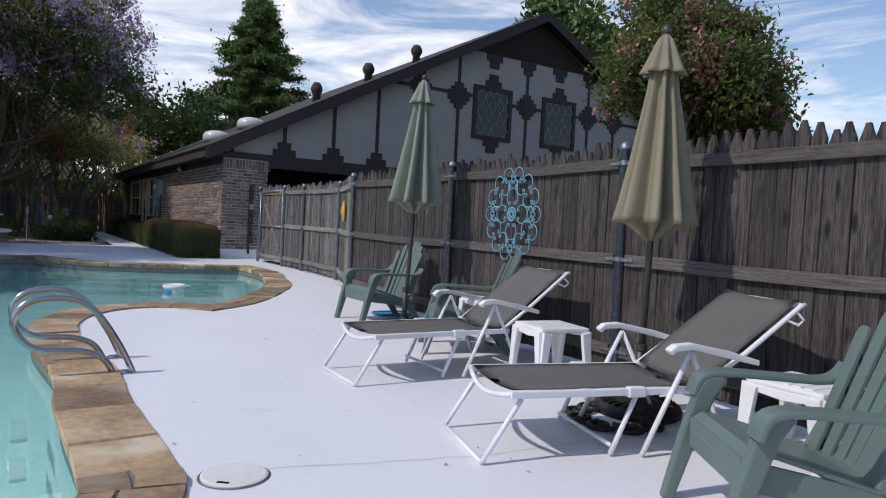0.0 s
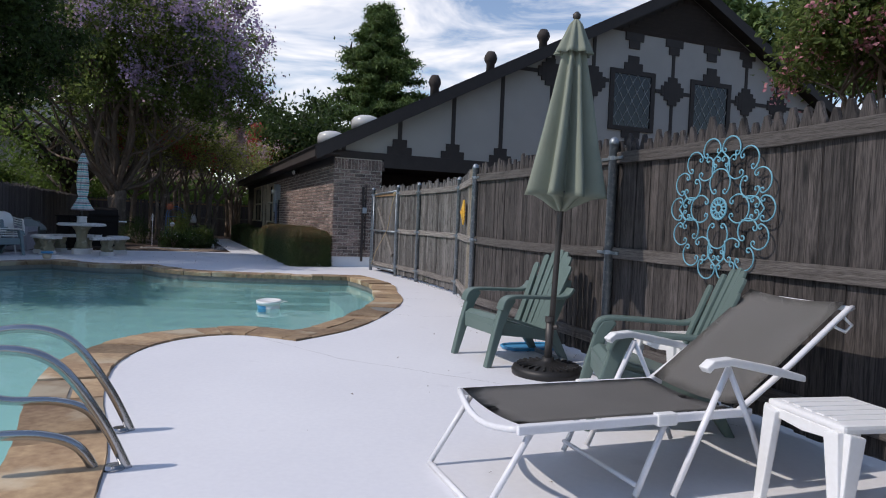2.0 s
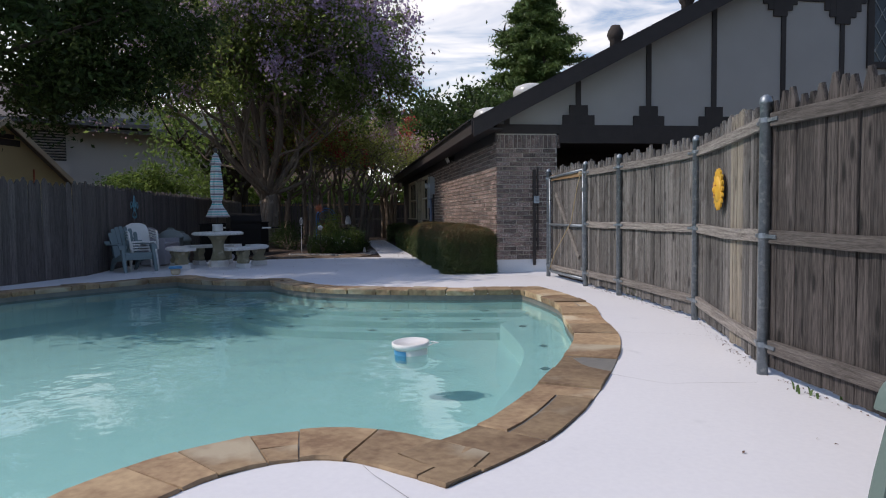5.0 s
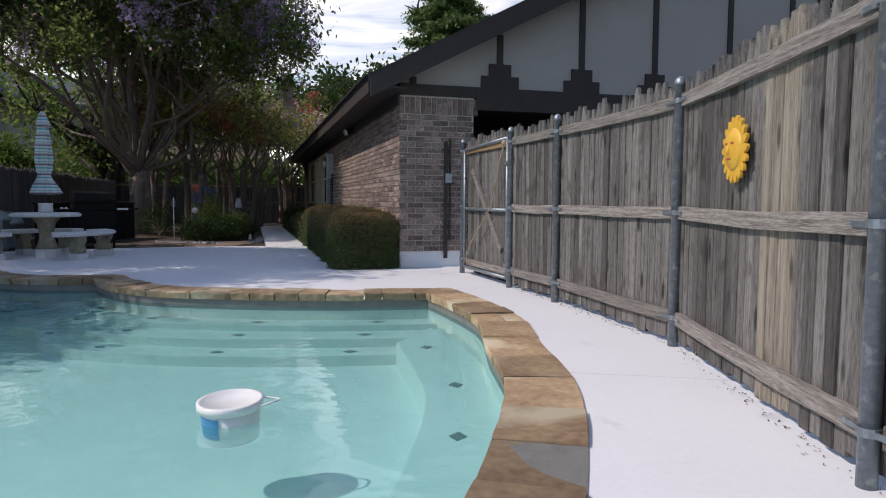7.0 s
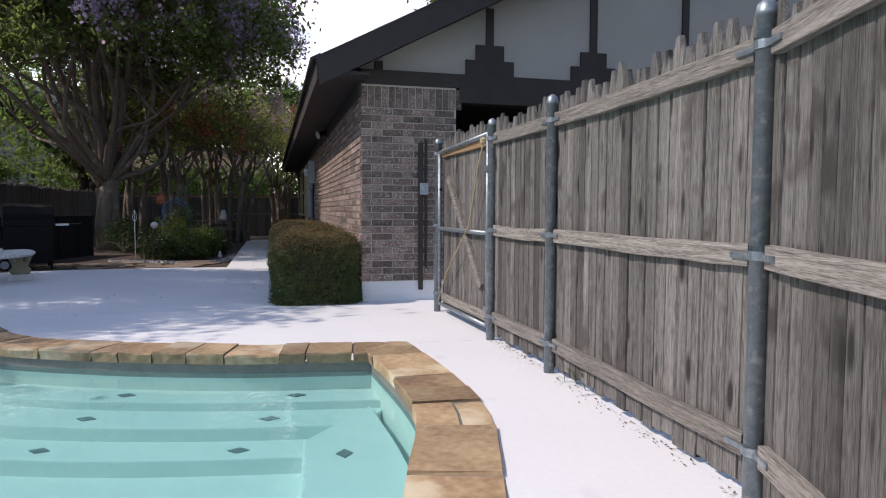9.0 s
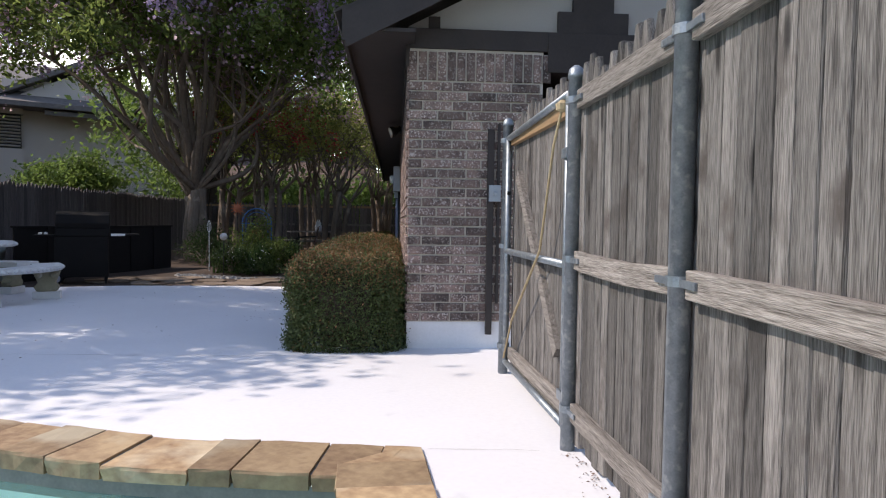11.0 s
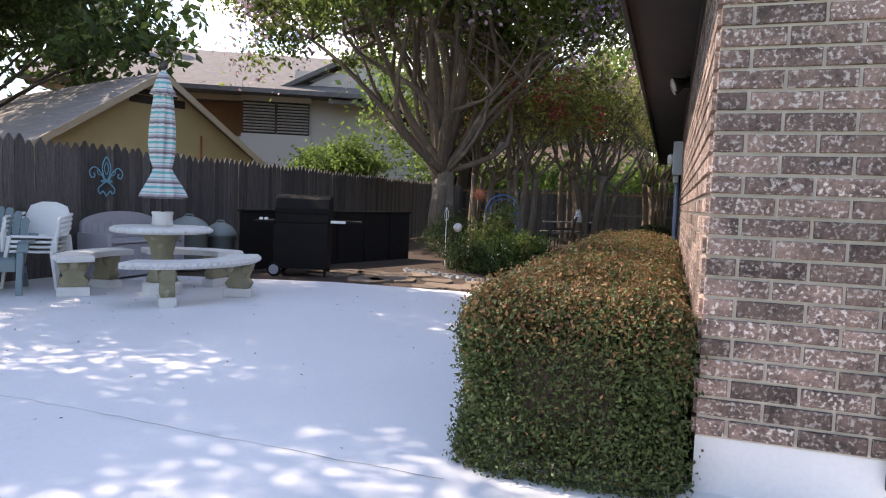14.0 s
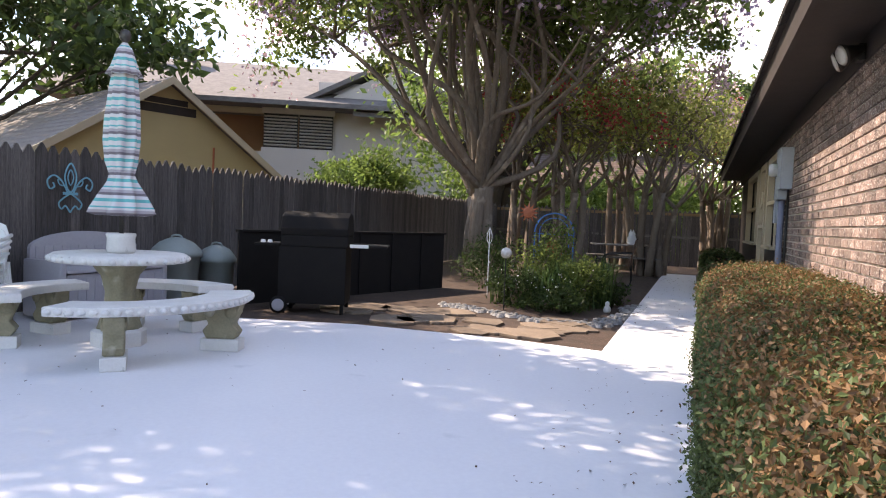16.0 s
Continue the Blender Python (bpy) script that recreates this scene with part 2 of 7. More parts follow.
M_POLE = mat("bronze_pole", (0.085, 0.078, 0.072), (0.06, 0.055, 0.05), 0.5, 0.5, scale=6, fine=80, bump=0.05)
M_IRON = mat("cast_iron", (0.03, 0.028, 0.027), (0.018, 0.017, 0.016), 0.5, 0.3, scale=8, fine=80, bump=0.2)
M_TURQ = mat("turquoise_metal", (0.17, 0.42, 0.52), (0.13, 0.34, 0.43), 0.5, scale=10, fine=90, bump=0.1)
M_YELLOW = mat("yellow_glaze", (0.72, 0.42, 0.05), (0.58, 0.31, 0.03), 0.5, scale=10, fine=60, bump=0.15)
M_STEEL = mat("stainless_steel", (0.50, 0.50, 0.50), (0.42, 0.42, 0.42), 0.22, 1.0, scale=4, fine=120, bump=0.02)
M_CEMWHITE = mat("chipped_white_concrete", (0.70, 0.69, 0.67), (0.58, 0.57, 0.54), 0.75, scale=6, fine=60, bump=0.35, stains=((0.16, 0.15, 0.13), 13, 0.66))
M_CEMOCHRE = mat("mossy_concrete", (0.33, 0.29, 0.19), (0.20, 0.185, 0.12), 0.9, scale=7, fine=60, bump=0.6, stains=((0.42, 0.39, 0.30), 6, 0.6))
M_BLACK = mat("black_paint", (0.015, 0.013, 0.012), (0.010, 0.009, 0.009), 0.75, scale=6, fine=60, bump=0.1, spec=0.15)
M_GREYRESIN = mat("grey_resin", (0.40, 0.39, 0.42), (0.34, 0.33, 0.36), 0.6, scale=4, fine=40, bump=0.1)
M_BINGREY = mat("grey_green_bin", (0.27, 0.31, 0.30), (0.22, 0.26, 0.25), 0.5, scale=4, fine=60, bump=0.08)
M_BLUE = mat("blue_paint", (0.05, 0.18, 0.42), (0.04, 0.14, 0.34), 0.5, scale=6)
M_BLUELABEL = mat("blue_label", (0.06, 0.30, 0.55), rough=0.4, scale=9)
M_RUST = mat("rusty_copper", (0.42, 0.12, 0.05), (0.27, 0.07, 0.03), 0.7, scale=9)
M_WICKER = mat("brown_wicker", (0.17, 0.10, 0.07), (0.09, 0.05, 0.035), 0.7, scale=20, fine=120, bump=0.5)
M_YELLOWWALL = mat("tan_stucco", (0.52, 0.42, 0.22), (0.46, 0.37, 0.20), 0.9, scale=1.5, fine=80, bump=0.2)
M_GREYWALL = mat("taupe_stucco", (0.62, 0.55, 0.49), (0.55, 0.48, 0.43), 0.9, scale=1.5, fine=80, bump=0.2)
M_CREAM = mat("cream_trim", (0.55, 0.46, 0.33), (0.48, 0.40, 0.28), 0.7, scale=3)
M_PALE = mat("pale_trim", (0.62, 0.57, 0.52), (0.54, 0.50, 0.46), 0.7, scale=3)
M_GREYSHINGLE = mat("grey_shingle", (0.21, 0.185, 0.17), (0.12, 0.105, 0.098), 0.9, scale=5, fine=18, bump=0.8, stretch=(1, 1, 2))
M_BROWNSHINGLE = mat("brown_shingle", (0.17, 0.115, 0.09), (0.09, 0.06, 0.05), 0.9, scale=5, fine=18, bump=0.8)
M_ORANGE = mat("shaded_orange_wall", (0.36, 0.20, 0.11), rough=0.9, scale=2)
M_ROPE = mat("tan_rope", (0.42, 0.33, 0.20), rough=0.9, scale=60)
M_METER = mat("grey_meter_paint", (0.36, 0.40, 0.43), (0.30, 0.33, 0.36), 0.5, scale=5)
M_PVC = mat("grey_blue_pvc", (0.22, 0.24, 0.33), rough=0.5, scale=5)
M_LAMPGLASS = mat("floodlight_glass", (0.62, 0.62, 0.60), rough=0.2, scale=5)
M_PEBBLE = mat("grey_pebble", (0.24, 0.235, 0.23), (0.13, 0.13, 0.13), 0.6, scale=20, vary=0.4, island=True)


def stripes(name, bands, period):
    """Woven cloth with level bands."""
    m = mat(name, (0.6, 0.6, 0.6), rough=0.85, scale=3, fine=220, bump=0.15)
    n, l = m.node_tree.nodes, m.node_tree.links
    co, sep, ma, r = n.new("ShaderNodeTexCoord"), n.new("ShaderNodeSeparateXYZ"), n.new("ShaderNodeMath"), n.new("ShaderNodeValToRGB")
    l.new(co.outputs["Object"], sep.inputs[0])
    ma.operation = "FRACT"
    dv = n.new("ShaderNodeMath")
    dv.operation = "DIVIDE"
    dv.inputs[1].default_value = period
    l.new(sep.outputs[2], dv.inputs[0])
    l.new(dv.outputs[0], ma.inputs[0])
    r.color_ramp.interpolation = "CONSTANT"
    e = r.color_ramp.elements
    e[0].position, e[0].color = bands[0][0], (*bands[0][1], 1)
    e[1].position, e[1].color = bands[1][0], (*bands[1][1], 1)
    for p, c in bands[2:]:
        x = e.new(p)
        x.color = (*c, 1)
    l.new(ma.outputs[0], r.inputs[0])
    l.new(r.outputs[0], n["Principled BSDF"].inputs["Base Color"])
    return m


M_STRIPE = stripes("striped_canvas", [(0.0, (0.62, 0.60, 0.60)), (0.22, (0.10, 0.42, 0.42)), (0.38, (0.62, 0.60, 0.60)), (0.55, (0.17, 0.145, 0.16)), (0.68, (0.40, 0.36, 0.38)), (0.82, (0.62, 0.60, 0.60)), (0.92, (0.10, 0.42, 0.42))], 0.165)


def water_mat():
    m = bpy.data.materials.new("pool_water")
    m.use_nodes = True
    n, l = m.node_tree.nodes, m.node_tree.links
    n.remove(n["Principled BSDF"])
    tr, gl, mx, fr = n.new("ShaderNodeBsdfTransparent"), n.new("ShaderNodeBsdfGlossy"), n.new("ShaderNodeMixShader"), n.new("ShaderNodeFresnel")
    tr.inputs[0].default_value = (0.42, 0.715, 0.75, 1)
    gl.inputs["Roughness"].default_value = 0.03
    fr.inputs[0].default_value = 1.33
    milk, body = n.new("ShaderNodeBsdfDiffuse"), n.new("ShaderNodeMixShader")
    milk.inputs[0].default_value = (0.24, 0.58, 0.61, 1)
    body.inputs[0].default_value = 0.12
    l.new(tr.outputs[0], body.inputs[1])
    l.new(milk.outputs[0], body.inputs[2])
    co, no, bp = n.new("ShaderNodeTexCoord"), n.new("ShaderNodeTexNoise"), n.new("ShaderNodeBump")
    no.inputs["Scale"].default_value, no.inputs["Detail"].default_value = 2.2, 3
    bp.inputs["Strength"].default_value, bp.inputs["Distance"].default_value = 0.22, 0.05
    l.new(co.outputs["Object"], no.inputs["Vector"])
    l.new(no.outputs["Fac"], bp.inputs["Height"])
    l.new(bp.outputs[0], gl.inputs["Normal"])
    l.new(bp.outputs[0], fr.inputs["Normal"])
    l.new(fr.outputs[0], mx.inputs[0])
    l.new(body.outputs[0], mx.inputs[1])
    l.new(gl.outputs[0], mx.inputs[2])
    l.new(mx.outputs[0], n["Material Output"].inputs[0])
    return m


M_WATER = water_mat()

# ---- mesh helpers ----


def mesh_of(name, bm, material, smooth=False):
    me = bpy.data.meshes.new(name)
    bm.normal_update()
    bm.to_mesh(me)
    bm.free()
    if smooth:
        me.polygons.foreach_set("use_smooth", [True] * len(me.polygons))
    for m in material if isinstance(material, (list, tuple)) else [material]:
        me.materials.append(m)
    return me


def part(name, bm, material, parent, label="", smooth=False):
    ob = new(name, mesh_of(name, bm, material, smooth))
    ob.parent = parent
    return tagged(ob, label)


def thing(name, m, label, category, group="", kind=""):
    ob = new(name)
    ob.matrix_world = m
    return tagged(ob, label, category, group, kind)


def solid(name, bm, material, label="", category="", kind="", m=None, smooth=False):
    ob = new(name, mesh_of(name, bm, material, smooth))
    if m is not None:
        ob.matrix_world = m
    return tagged(ob, label, category, "", kind)


def B(*boxes, bevel=0.0):
    """Boxes (x0, y0, z0, x1, y1, z1) in one bmesh."""
    bm = bmesh.new()
    for x0, y0, z0, x1, y1, z1 in boxes:
        r = bmesh.ops.create_cube(bm, size=1)
        bmesh.ops.transform(bm, matrix=Matrix.LocRotScale(((x0 + x1) / 2, (y0 + y1) / 2, (z0 + z1) / 2), None, (abs(x1 - x0), abs(y1 - y0), abs(z1 - z0))), verts=r["verts"])
    if bevel:
        bmesh.ops.bevel(bm, geom=bm.edges[:], offset=bevel, segments=2, affect="EDGES", profile=0.6)
    return bm


def moved(bm, m):
    bmesh.ops.transform(bm, matrix=m, verts=bm.verts[:])
    return bm


def prism(poly, d0, d1, axis="x", bevel=0.0, bm=None):
    """A flat outline pushed from d0 to d1 along an axis; outline in the two other axes, in order."""
    bm = bm or bmesh.new()

    def put(a, b, d):
        return {"x": (d, a, b), "y": (a, d, b), "z": (a, b, d)}[axis]
    lo = [bm.verts.new(put(a, b, d0)) for a, b in poly]
    hi = [bm.verts.new(put(a, b, d1)) for a, b in poly]
    k = len(poly)
    fs = [bm.faces.new(lo), bm.faces.new(hi[::-1])] + [bm.faces.new((lo[i], hi[i], hi[(i + 1) % k], lo[(i + 1) % k])) for i in range(k)]
    bmesh.ops.recalc_face_normals(bm, faces=fs)
    if bevel:
        bmesh.ops.bevel(bm, geom=list({e for f in fs for e in f.edges}), offset=bevel, segments=2, affect="EDGES", profile=0.6)
    return bm


def tube(pts, r, n=8, bm=None, closed=False, taper=None):
    """A round bar along points; taper: radius factor at the end."""
    bm = bm or bmesh.new()
    pts = [Vector(p) for p in pts]
    k = len(pts)
    rings, up = [], None
    for i, p in enumerate(pts):
        a, b = pts[(i - 1) % k if closed else max(i - 1, 0)], pts[(i + 1) % k if closed else min(i + 1, k - 1)]
        d = (b - a).normalized()
        if up is None:
            up = d.orthogonal().normalized()
        up = (up - d * up.dot(d)).normalized()
        side = d.cross(up)
        rr = r * (1 + (taper - 1) * i / max(k - 1, 1)) if taper is not None else r
        rings.append([bm.verts.new(p + (up * math.cos(t) + side * math.sin(t)) * rr) for t in [2 * math.pi * j / n for j in range(n)]])
    for i in range(k if closed else k - 1):
        a, b = rings[i], rings[(i + 1) % k]
        for j in range(n):
            bm.faces.new((a[j], a[(j + 1) % n], b[(j + 1) % n], b[j]))
    if not closed:
        bm.faces.new(rings[0][::-1])
        bm.faces.new(rings[-1])
    return bm


def lathe(prof, n=20, bm=None, wave=None):
    """Turned shape from (radius, z); wave(angle, k) scales the radius."""
    bm = bm or bmesh.new()
    rings = []
    for i, (r, z) in enumerate(prof):
        rings.append([bm.verts.new((r * (wave(2 * math.pi * j / n, i) if wave else 1) * math.cos(2 * math.pi * j / n), r * (wave(2 * math.pi * j / n, i) if wave else 1) * math.sin(2 * math.pi * j / n), z)) for j in range(n)])
    for a, b in zip(rings, rings[1:]):
        for j in range(n):
            bm.faces.new((a[j], a[(j + 1) % n], b[(j + 1) % n], b[j]))
    bm.faces.new(rings[0][::-1])
    bm.faces.new(rings[-1])
    return bm


def curve_pts(pts, per=6, closed=False):
    """A smooth line through points."""
    P = [Vector(p) for p in pts]
    k, out = len(P), []
    for i in range(k if closed else k - 1):
        if closed:
            a, b, c, d = P[i - 1], P[i], P[(i + 1) % k], P[(i + 2) % k]
        else:
            a, b, c, d = P[max(i - 1, 0)], P[i], P[i + 1], P[min(i + 2, k - 1)]
        for s in range(per):
            t = s / per
            out.append(0.5 * (2 * b + (c - a) * t + (2 * a - 5 * b + 4 * c - d) * t * t + (3 * b - a - 3 * c + d) * t ** 3))
    if not closed:
        out.append(P[-1])
    return out


def quads(name, V, F, material, mats=None, smooth=False):
    """A mesh from arrays of corners and faces."""
    me = bpy.data.meshes.new(name)
    me.from_pydata(V.tolist() if hasattr(V, "tolist") else V, [], F.tolist() if hasattr(F, "tolist") else F)
    for m in material if isinstance(material, (list, tuple)) else [material]:
        me.materials.append(m)
    if mats is not None:
        me.polygons.foreach_set("material_index", mats)
    return me


def leaves(rng, centres, size, normal=None, droop=0.0, aspect=0.5):
    """Corner array and faces for one small four-cornered leaf at each centre."""
    n = len(centres)
    a = rng.normal(size=(n, 3))
    if normal is not None:
        a += normal * 1.2
    a /= np.linalg.norm(a, axis=1)[:, None] + 1e-9
    b = rng.normal(size=(n, 3))
    b[:, 2] -= droop
    b -= a * (a * b).sum(1)[:, None]
    b /= np.linalg.norm(b, axis=1)[:, None] + 1e-9
    c = np.cross(a, b)
    s = size * rng.uniform(0.6, 1.3, size=(n, 1))
    L, W = b * s, c * s * aspect
    bend = a * s * 0.18
    V = np.stack([centres - L, centres - W * 1.0 + bend, centres + L, centres + W * 1.0 + bend], 1).reshape(-1, 3)
    F = np.arange(4 * n).reshape(n, 4)
    return V, F


# ---- the plan: x' across the yard (v), y' along the house wall (u), from the brick corner ----
CORNER = Vector((-6.835, 19.748, 0))
UW, VW = Vector((-0.6212, 0.7836, 0)), Vector((0.7836, 0.6212, 0))
YARD = Matrix.Translation(CORNER) @ Matrix.Rotation(math.atan2(VW.y, VW.x), 4, "Z")


def yard(v, u, z=0.0):
    return CORNER + VW * v + UW * u + Vector((0, 0, z))


rng = np.random.default_rng(7)
# ---- ground, pool and deck ----
from mathutils import geometry


def sheet(loops, z, flip=False):
    """Flat face with holes; z may be a function of x and y."""
    pts = [Vector((p[0], p[1], 0)) for lp in loops for p in lp]
    tris = geometry.tessellate_polygon([[Vector((p[0], p[1], 0)) for p in lp] for lp in loops])
    bm = bmesh.new()
    vs = [bm.verts.new((p.x, p.y, z)) for p in pts]
    for t in tris:
        if len(set(t)) == 3:
            f = bm.faces.new([vs[i] for i in t])
            f.normal_update()
            if f.normal.z < 0:
                f.normal_flip()
    return bm


# outer edge of the coping: runs between sharp corners
RUNS = [
    [(-0.62, 5.3), (-0.69, 5.95), (-1.01, 6.42), (-1.56, 7.06), (-2.23, 7.93), (-3.05, 8.78), (-3.55, 9.45), (-3.77, 10.1), (-3.70, 10.6), (-3.40, 10.86), (-2.85, 10.82)],
    [(-2.85, 10.82), (-2.68, 11.7), (-2.80, 13.0), (-3.08, 14.3), (-3.53, 15.3), (-4.07, 16.45), (-5.22, 17.78)],
    [(-5.22, 17.78), (-5.81, 17.43), (-6.31, 17.15), (-6.8, 16.95), (-7.3, 16.79), (-8.2, 16.62), (-8.95, 16.82), (-9.6, 17.2)],
    [(-9.6, 17.2), (-10.1, 16.87), (-10.7, 16.72), (-11.3, 16.78), (-11.85, 16.98)],
    [(-11.85, 16.98), (-12.2, 15.9), (-12.4, 14.6), (-12.4, 13.4), (-12.0, 11), (-10.8, 8), (-8.5, 5), (-5, 3), (-2.4, 3), (-1.1, 4.1), (-0.62, 5.3)],
]
outer = []
for run in RUNS:
    outer += [(p.x, p.y) for p in curve_pts([(x, y, 0) for x, y in run], 6)[:-1]]


def inset(loop, d):
    """Loop moved inwards (the loop turns so that its inside lies to the left)."""
    out, k = [], len(loop)
    for i in range(k):
        p, a, b = Vector(loop[i]), Vector(loop[i - 1]), Vector(loop[(i + 1) % k])
        e, f = (p - a).normalized(), (b - p).normalized()
        n1, n2 = Vector((-e.y, e.x)), Vector((-f.y, f.x))
        m = (n1 + n2).normalized()
        out.append(tuple(p + m * d / max(m.dot(n1), 0.55)))
    return out


area = sum(a[0] * b[1] - b[0] * a[1] for a, b in zip(outer, outer[1:] + outer[:1]))
if area < 0:
    outer.reverse()
inner = inset(outer, 0.40)

NEWER = (14.05, 14.40)
POSTS = [(-5.71, 19.46), (-4.65, 18.21), (-3.90, 17.30), (-2.68, 15.63), (-1.90, 13.46), (-0.17, 11.03), (1.40, 8.85), (3.0, 6.7), (4.4, 4.6), (4.6, 1.5), (4.6, -2.5)]
BACK = [tuple(yard(-7.7, 21.5)[:2]), tuple(yard(-7.7, 1.5)[:2]), (-13.0, 13.4), (-12.8, 8.0), (-11.0, 3.0), (-9.0, -2.5)]
deck_edge = [(x + 0.14, y + 0.1) for x, y in POSTS] + [(4.7, -2.6), (-9.0, -2.6)] + [(x - 0.05, y) for x, y in BACK[1:5][::-1]]
deck_edge += [tuple(yard(-7.75, 4.3)[:2]), (-14.5, 19.8), (-13.6, 21.1), (-12.34, 22.23), (-11.54, 22.71), tuple(yard(-1.84, 17)[:2]), tuple(yard(-1.05, 17)[:2]), tuple(yard(-1.0, 5.5)[:2]), tuple(yard(0.02, 5.5)[:2]), tuple(yard(0.02, 0.02)[:2]), tuple(yard(1.6, 0.02)[:2])]
solid("deck", sheet([deck_edge, outer], 0.0), M_DECK, "white painted concrete pool deck with hairline cracks", "deck", "structure")
solid("ground", sheet([[(-700, -700), (700, -700), (700, 700), (-700, 700)], outer], -0.035), M_SOIL, "brown soil and mulch ground", "ground", "structure")

# joints and hairline cracks in the deck
def crack(name, pts, w, label):
    bm = bmesh.new()
    pts = [Vector((x, y, 0.004)) for x, y in pts]
    fine = []
    for a, b in zip(pts, pts[1:]):
        k = max(2, int((b - a).length / 0.12))
        fine += [a.lerp(b, i / k) + Vector((random.uniform(-1, 1), random.uniform(-1, 1), 0)) * w * 2.5 for i in range(k)]
    fine.append(pts[-1])
    prev = None
    for i, p in enumerate(fine):
        d = (fine[min(i + 1, len(fine) - 1)] - fine[max(i - 1, 0)]).normalized()
        s = Vector((-d.y, d.x, 0)) * w * 0.5 * random.uniform(0.4, 1.0)
        cur = (bm.verts.new(p - s), bm.verts.new(p + s))
        if prev:
            bm.faces.new((prev[0], cur[0], cur[1], prev[1]))
        prev = cur
    solid(name, bm, M_CRACK, label, "crack", "structure")


crack("deck_joint", [(-3.3, 10.85), (-2.2, 10.3), (-0.6, 10.0), (0.8, 9.6)], 0.0035, "hairline crack across the painted deck")
crack("deck_joint", [(-0.65, 6.25), (0.4, 6.7), (1.2, 7.2), (2.2, 7.6)], 0.004, "control joint across the painted deck")
crack("deck_joint", [(-2.9, 13.0), (-2.4, 12.9), (-1.9, 13.2)], 0.004, "hairline crack across the painted deck")
crack("deck_joint", [(-3.2, 14.6), (-2.3, 14.8)], 0.003, "hairline crack across the painted deck")
crack("deck_joint", [(-5.2, 17.8), (-4.75, 18.1)], 0.004, "hairline crack across the painted deck")
crack("deck_joint", [(-9.6, 17.25), (-8.2, 18.3), (-7.4, 18.9)], 0.005, "control joint across the painted deck")
crack("deck_joint", [(-11.9, 17.0), (-13.4, 17.0)], 0.005, "control joint across the painted deck")

# coping stones
bm = bmesh.new()
ro = [bm.verts.new((x, y, 0.006)) for x, y in outer]
ri = [bm.verts.new((x, y, 0.006)) for x, y in inset(outer, 0.385)]
for q in range(len(outer)):
    bm.faces.new((ro[q], ro[(q + 1) % len(outer)], ri[(q + 1) % len(outer)], ri[q]))
solid("mortar_bed", bm, M_TILEBAND, "grey mortar bed under the coping stones", "mortar", "structure")
coping = thing("pool_coping", Matrix.Identity(4), "tan and brown flagstone coping round the pool", "coping", kind="structure")
k = len(outer)
i = 0
while i < k:
    step = random.choice((2, 3, 3, 4)) if (Vector(outer[i]) - Vector(outer[(i + 1) % k])).length < 0.22 else random.choice((1, 2))
    j = min(i + step, k)
    top = 0.016 + random.uniform(-0.006, 0.008)
    o = [Vector((*outer[q % k], 0)) for q in range(i, j + 1)]
    n_ = [Vector((*inner[q % k], 0)) for q in range(i, j + 1)]
    g = 0.003
    o[0], o[-1] = o[0] + (o[1] - o[0]).normalized() * g, o[-1] + (o[-2] - o[-1]).normalized() * g
    n_[0], n_[-1] = n_[0] + (n_[1] - n_[0]).normalized() * g, n_[-1] + (n_[-2] - n_[-1]).normalized() * g
    pieces = [(0.0, 1.0)]
    if random.random() < 0.25:
        s = random.uniform(0.4, 0.65)
        pieces = [(0.0, s - 0.02), (s + 0.02, 1.0)]
    for a, b in pieces:
        bm = bmesh.new()
        t0 = top + random.uniform(-0.004, 0.004)
        ring = [p.lerp(q, a) for p, q in zip(o, n_)] + [p.lerp(q, b) for p, q in zip(o, n_)][::-1]
        ring = [p + Vector((random.uniform(-1, 1), random.uniform(-1, 1), 0)) * 0.004 for p in ring]
        c = sum(ring, Vector()) / len(ring)
        hi = [bm.verts.new(p.lerp(c, 0.018) + Vector((0, 0, t0 + random.uniform(-0.003, 0.003)))) for p in ring]
        mid = [bm.verts.new(p + Vector((random.uniform(-1, 1), random.uniform(-1, 1), 0)) * 0.006 + Vector((0, 0, t0 - 0.014))) for p in ring]
        lo = [bm.verts.new(p.lerp(c, 0.05) + Vector((0, 0, -0.062))) for p in ring]
        bm.faces.new(hi)
        for r0, r1 in ((mid, hi), (lo, mid)):
            for q in range(len(ring)):
                bm.faces.new((r0[q], r0[(q + 1) % len(ring)], r1[(q + 1) % len(ring)], r1[q]))
        bmesh.ops.recalc_face_normals(bm, faces=bm.faces[:])
        part("coping_stone", bm, M_COPING, coping)
    i = j

# basin
FLOOR_Z, SHALLOW_Z, WATER_Z = -1.15, -0.53, -0.13
wall_in = inset(outer, 0.37)


def band(name, loop, z0, z1, material, label):
    bm = bmesh.new()
    a = [bm.verts.new((x, y, z0)) for x, y in loop]
    b = [bm.verts.new((x, y, z1)) for x, y in loop]
    for q in range(len(loop)):
        bm.faces.new((a[q - 1], b[q - 1], b[q], a[q]))
    return solid(name, bm, material, label, "pool wall", "structure")


band("pool_wall", wall_in, FLOOR_Z, -0.17, M_PLASTER, "pale turquoise plaster pool wall")
band("waterline_band", wall_in, -0.17, -0.05, M_TILEBAND, "grey mortar band at the waterline")
# floor: shallow by the steps, falling towards the ladder
bm = bmesh.new()
xs_, ys_ = np.linspace(-12.3, -0.8, 30), np.linspace(3.0, 17.6, 37)


def floor_z(y):
    t = min(max((y - 7.5) / 4.5, 0.0), 1.0)
    return FLOOR_Z + (SHALLOW_Z - FLOOR_Z) * t * t * (3 - 2 * t)


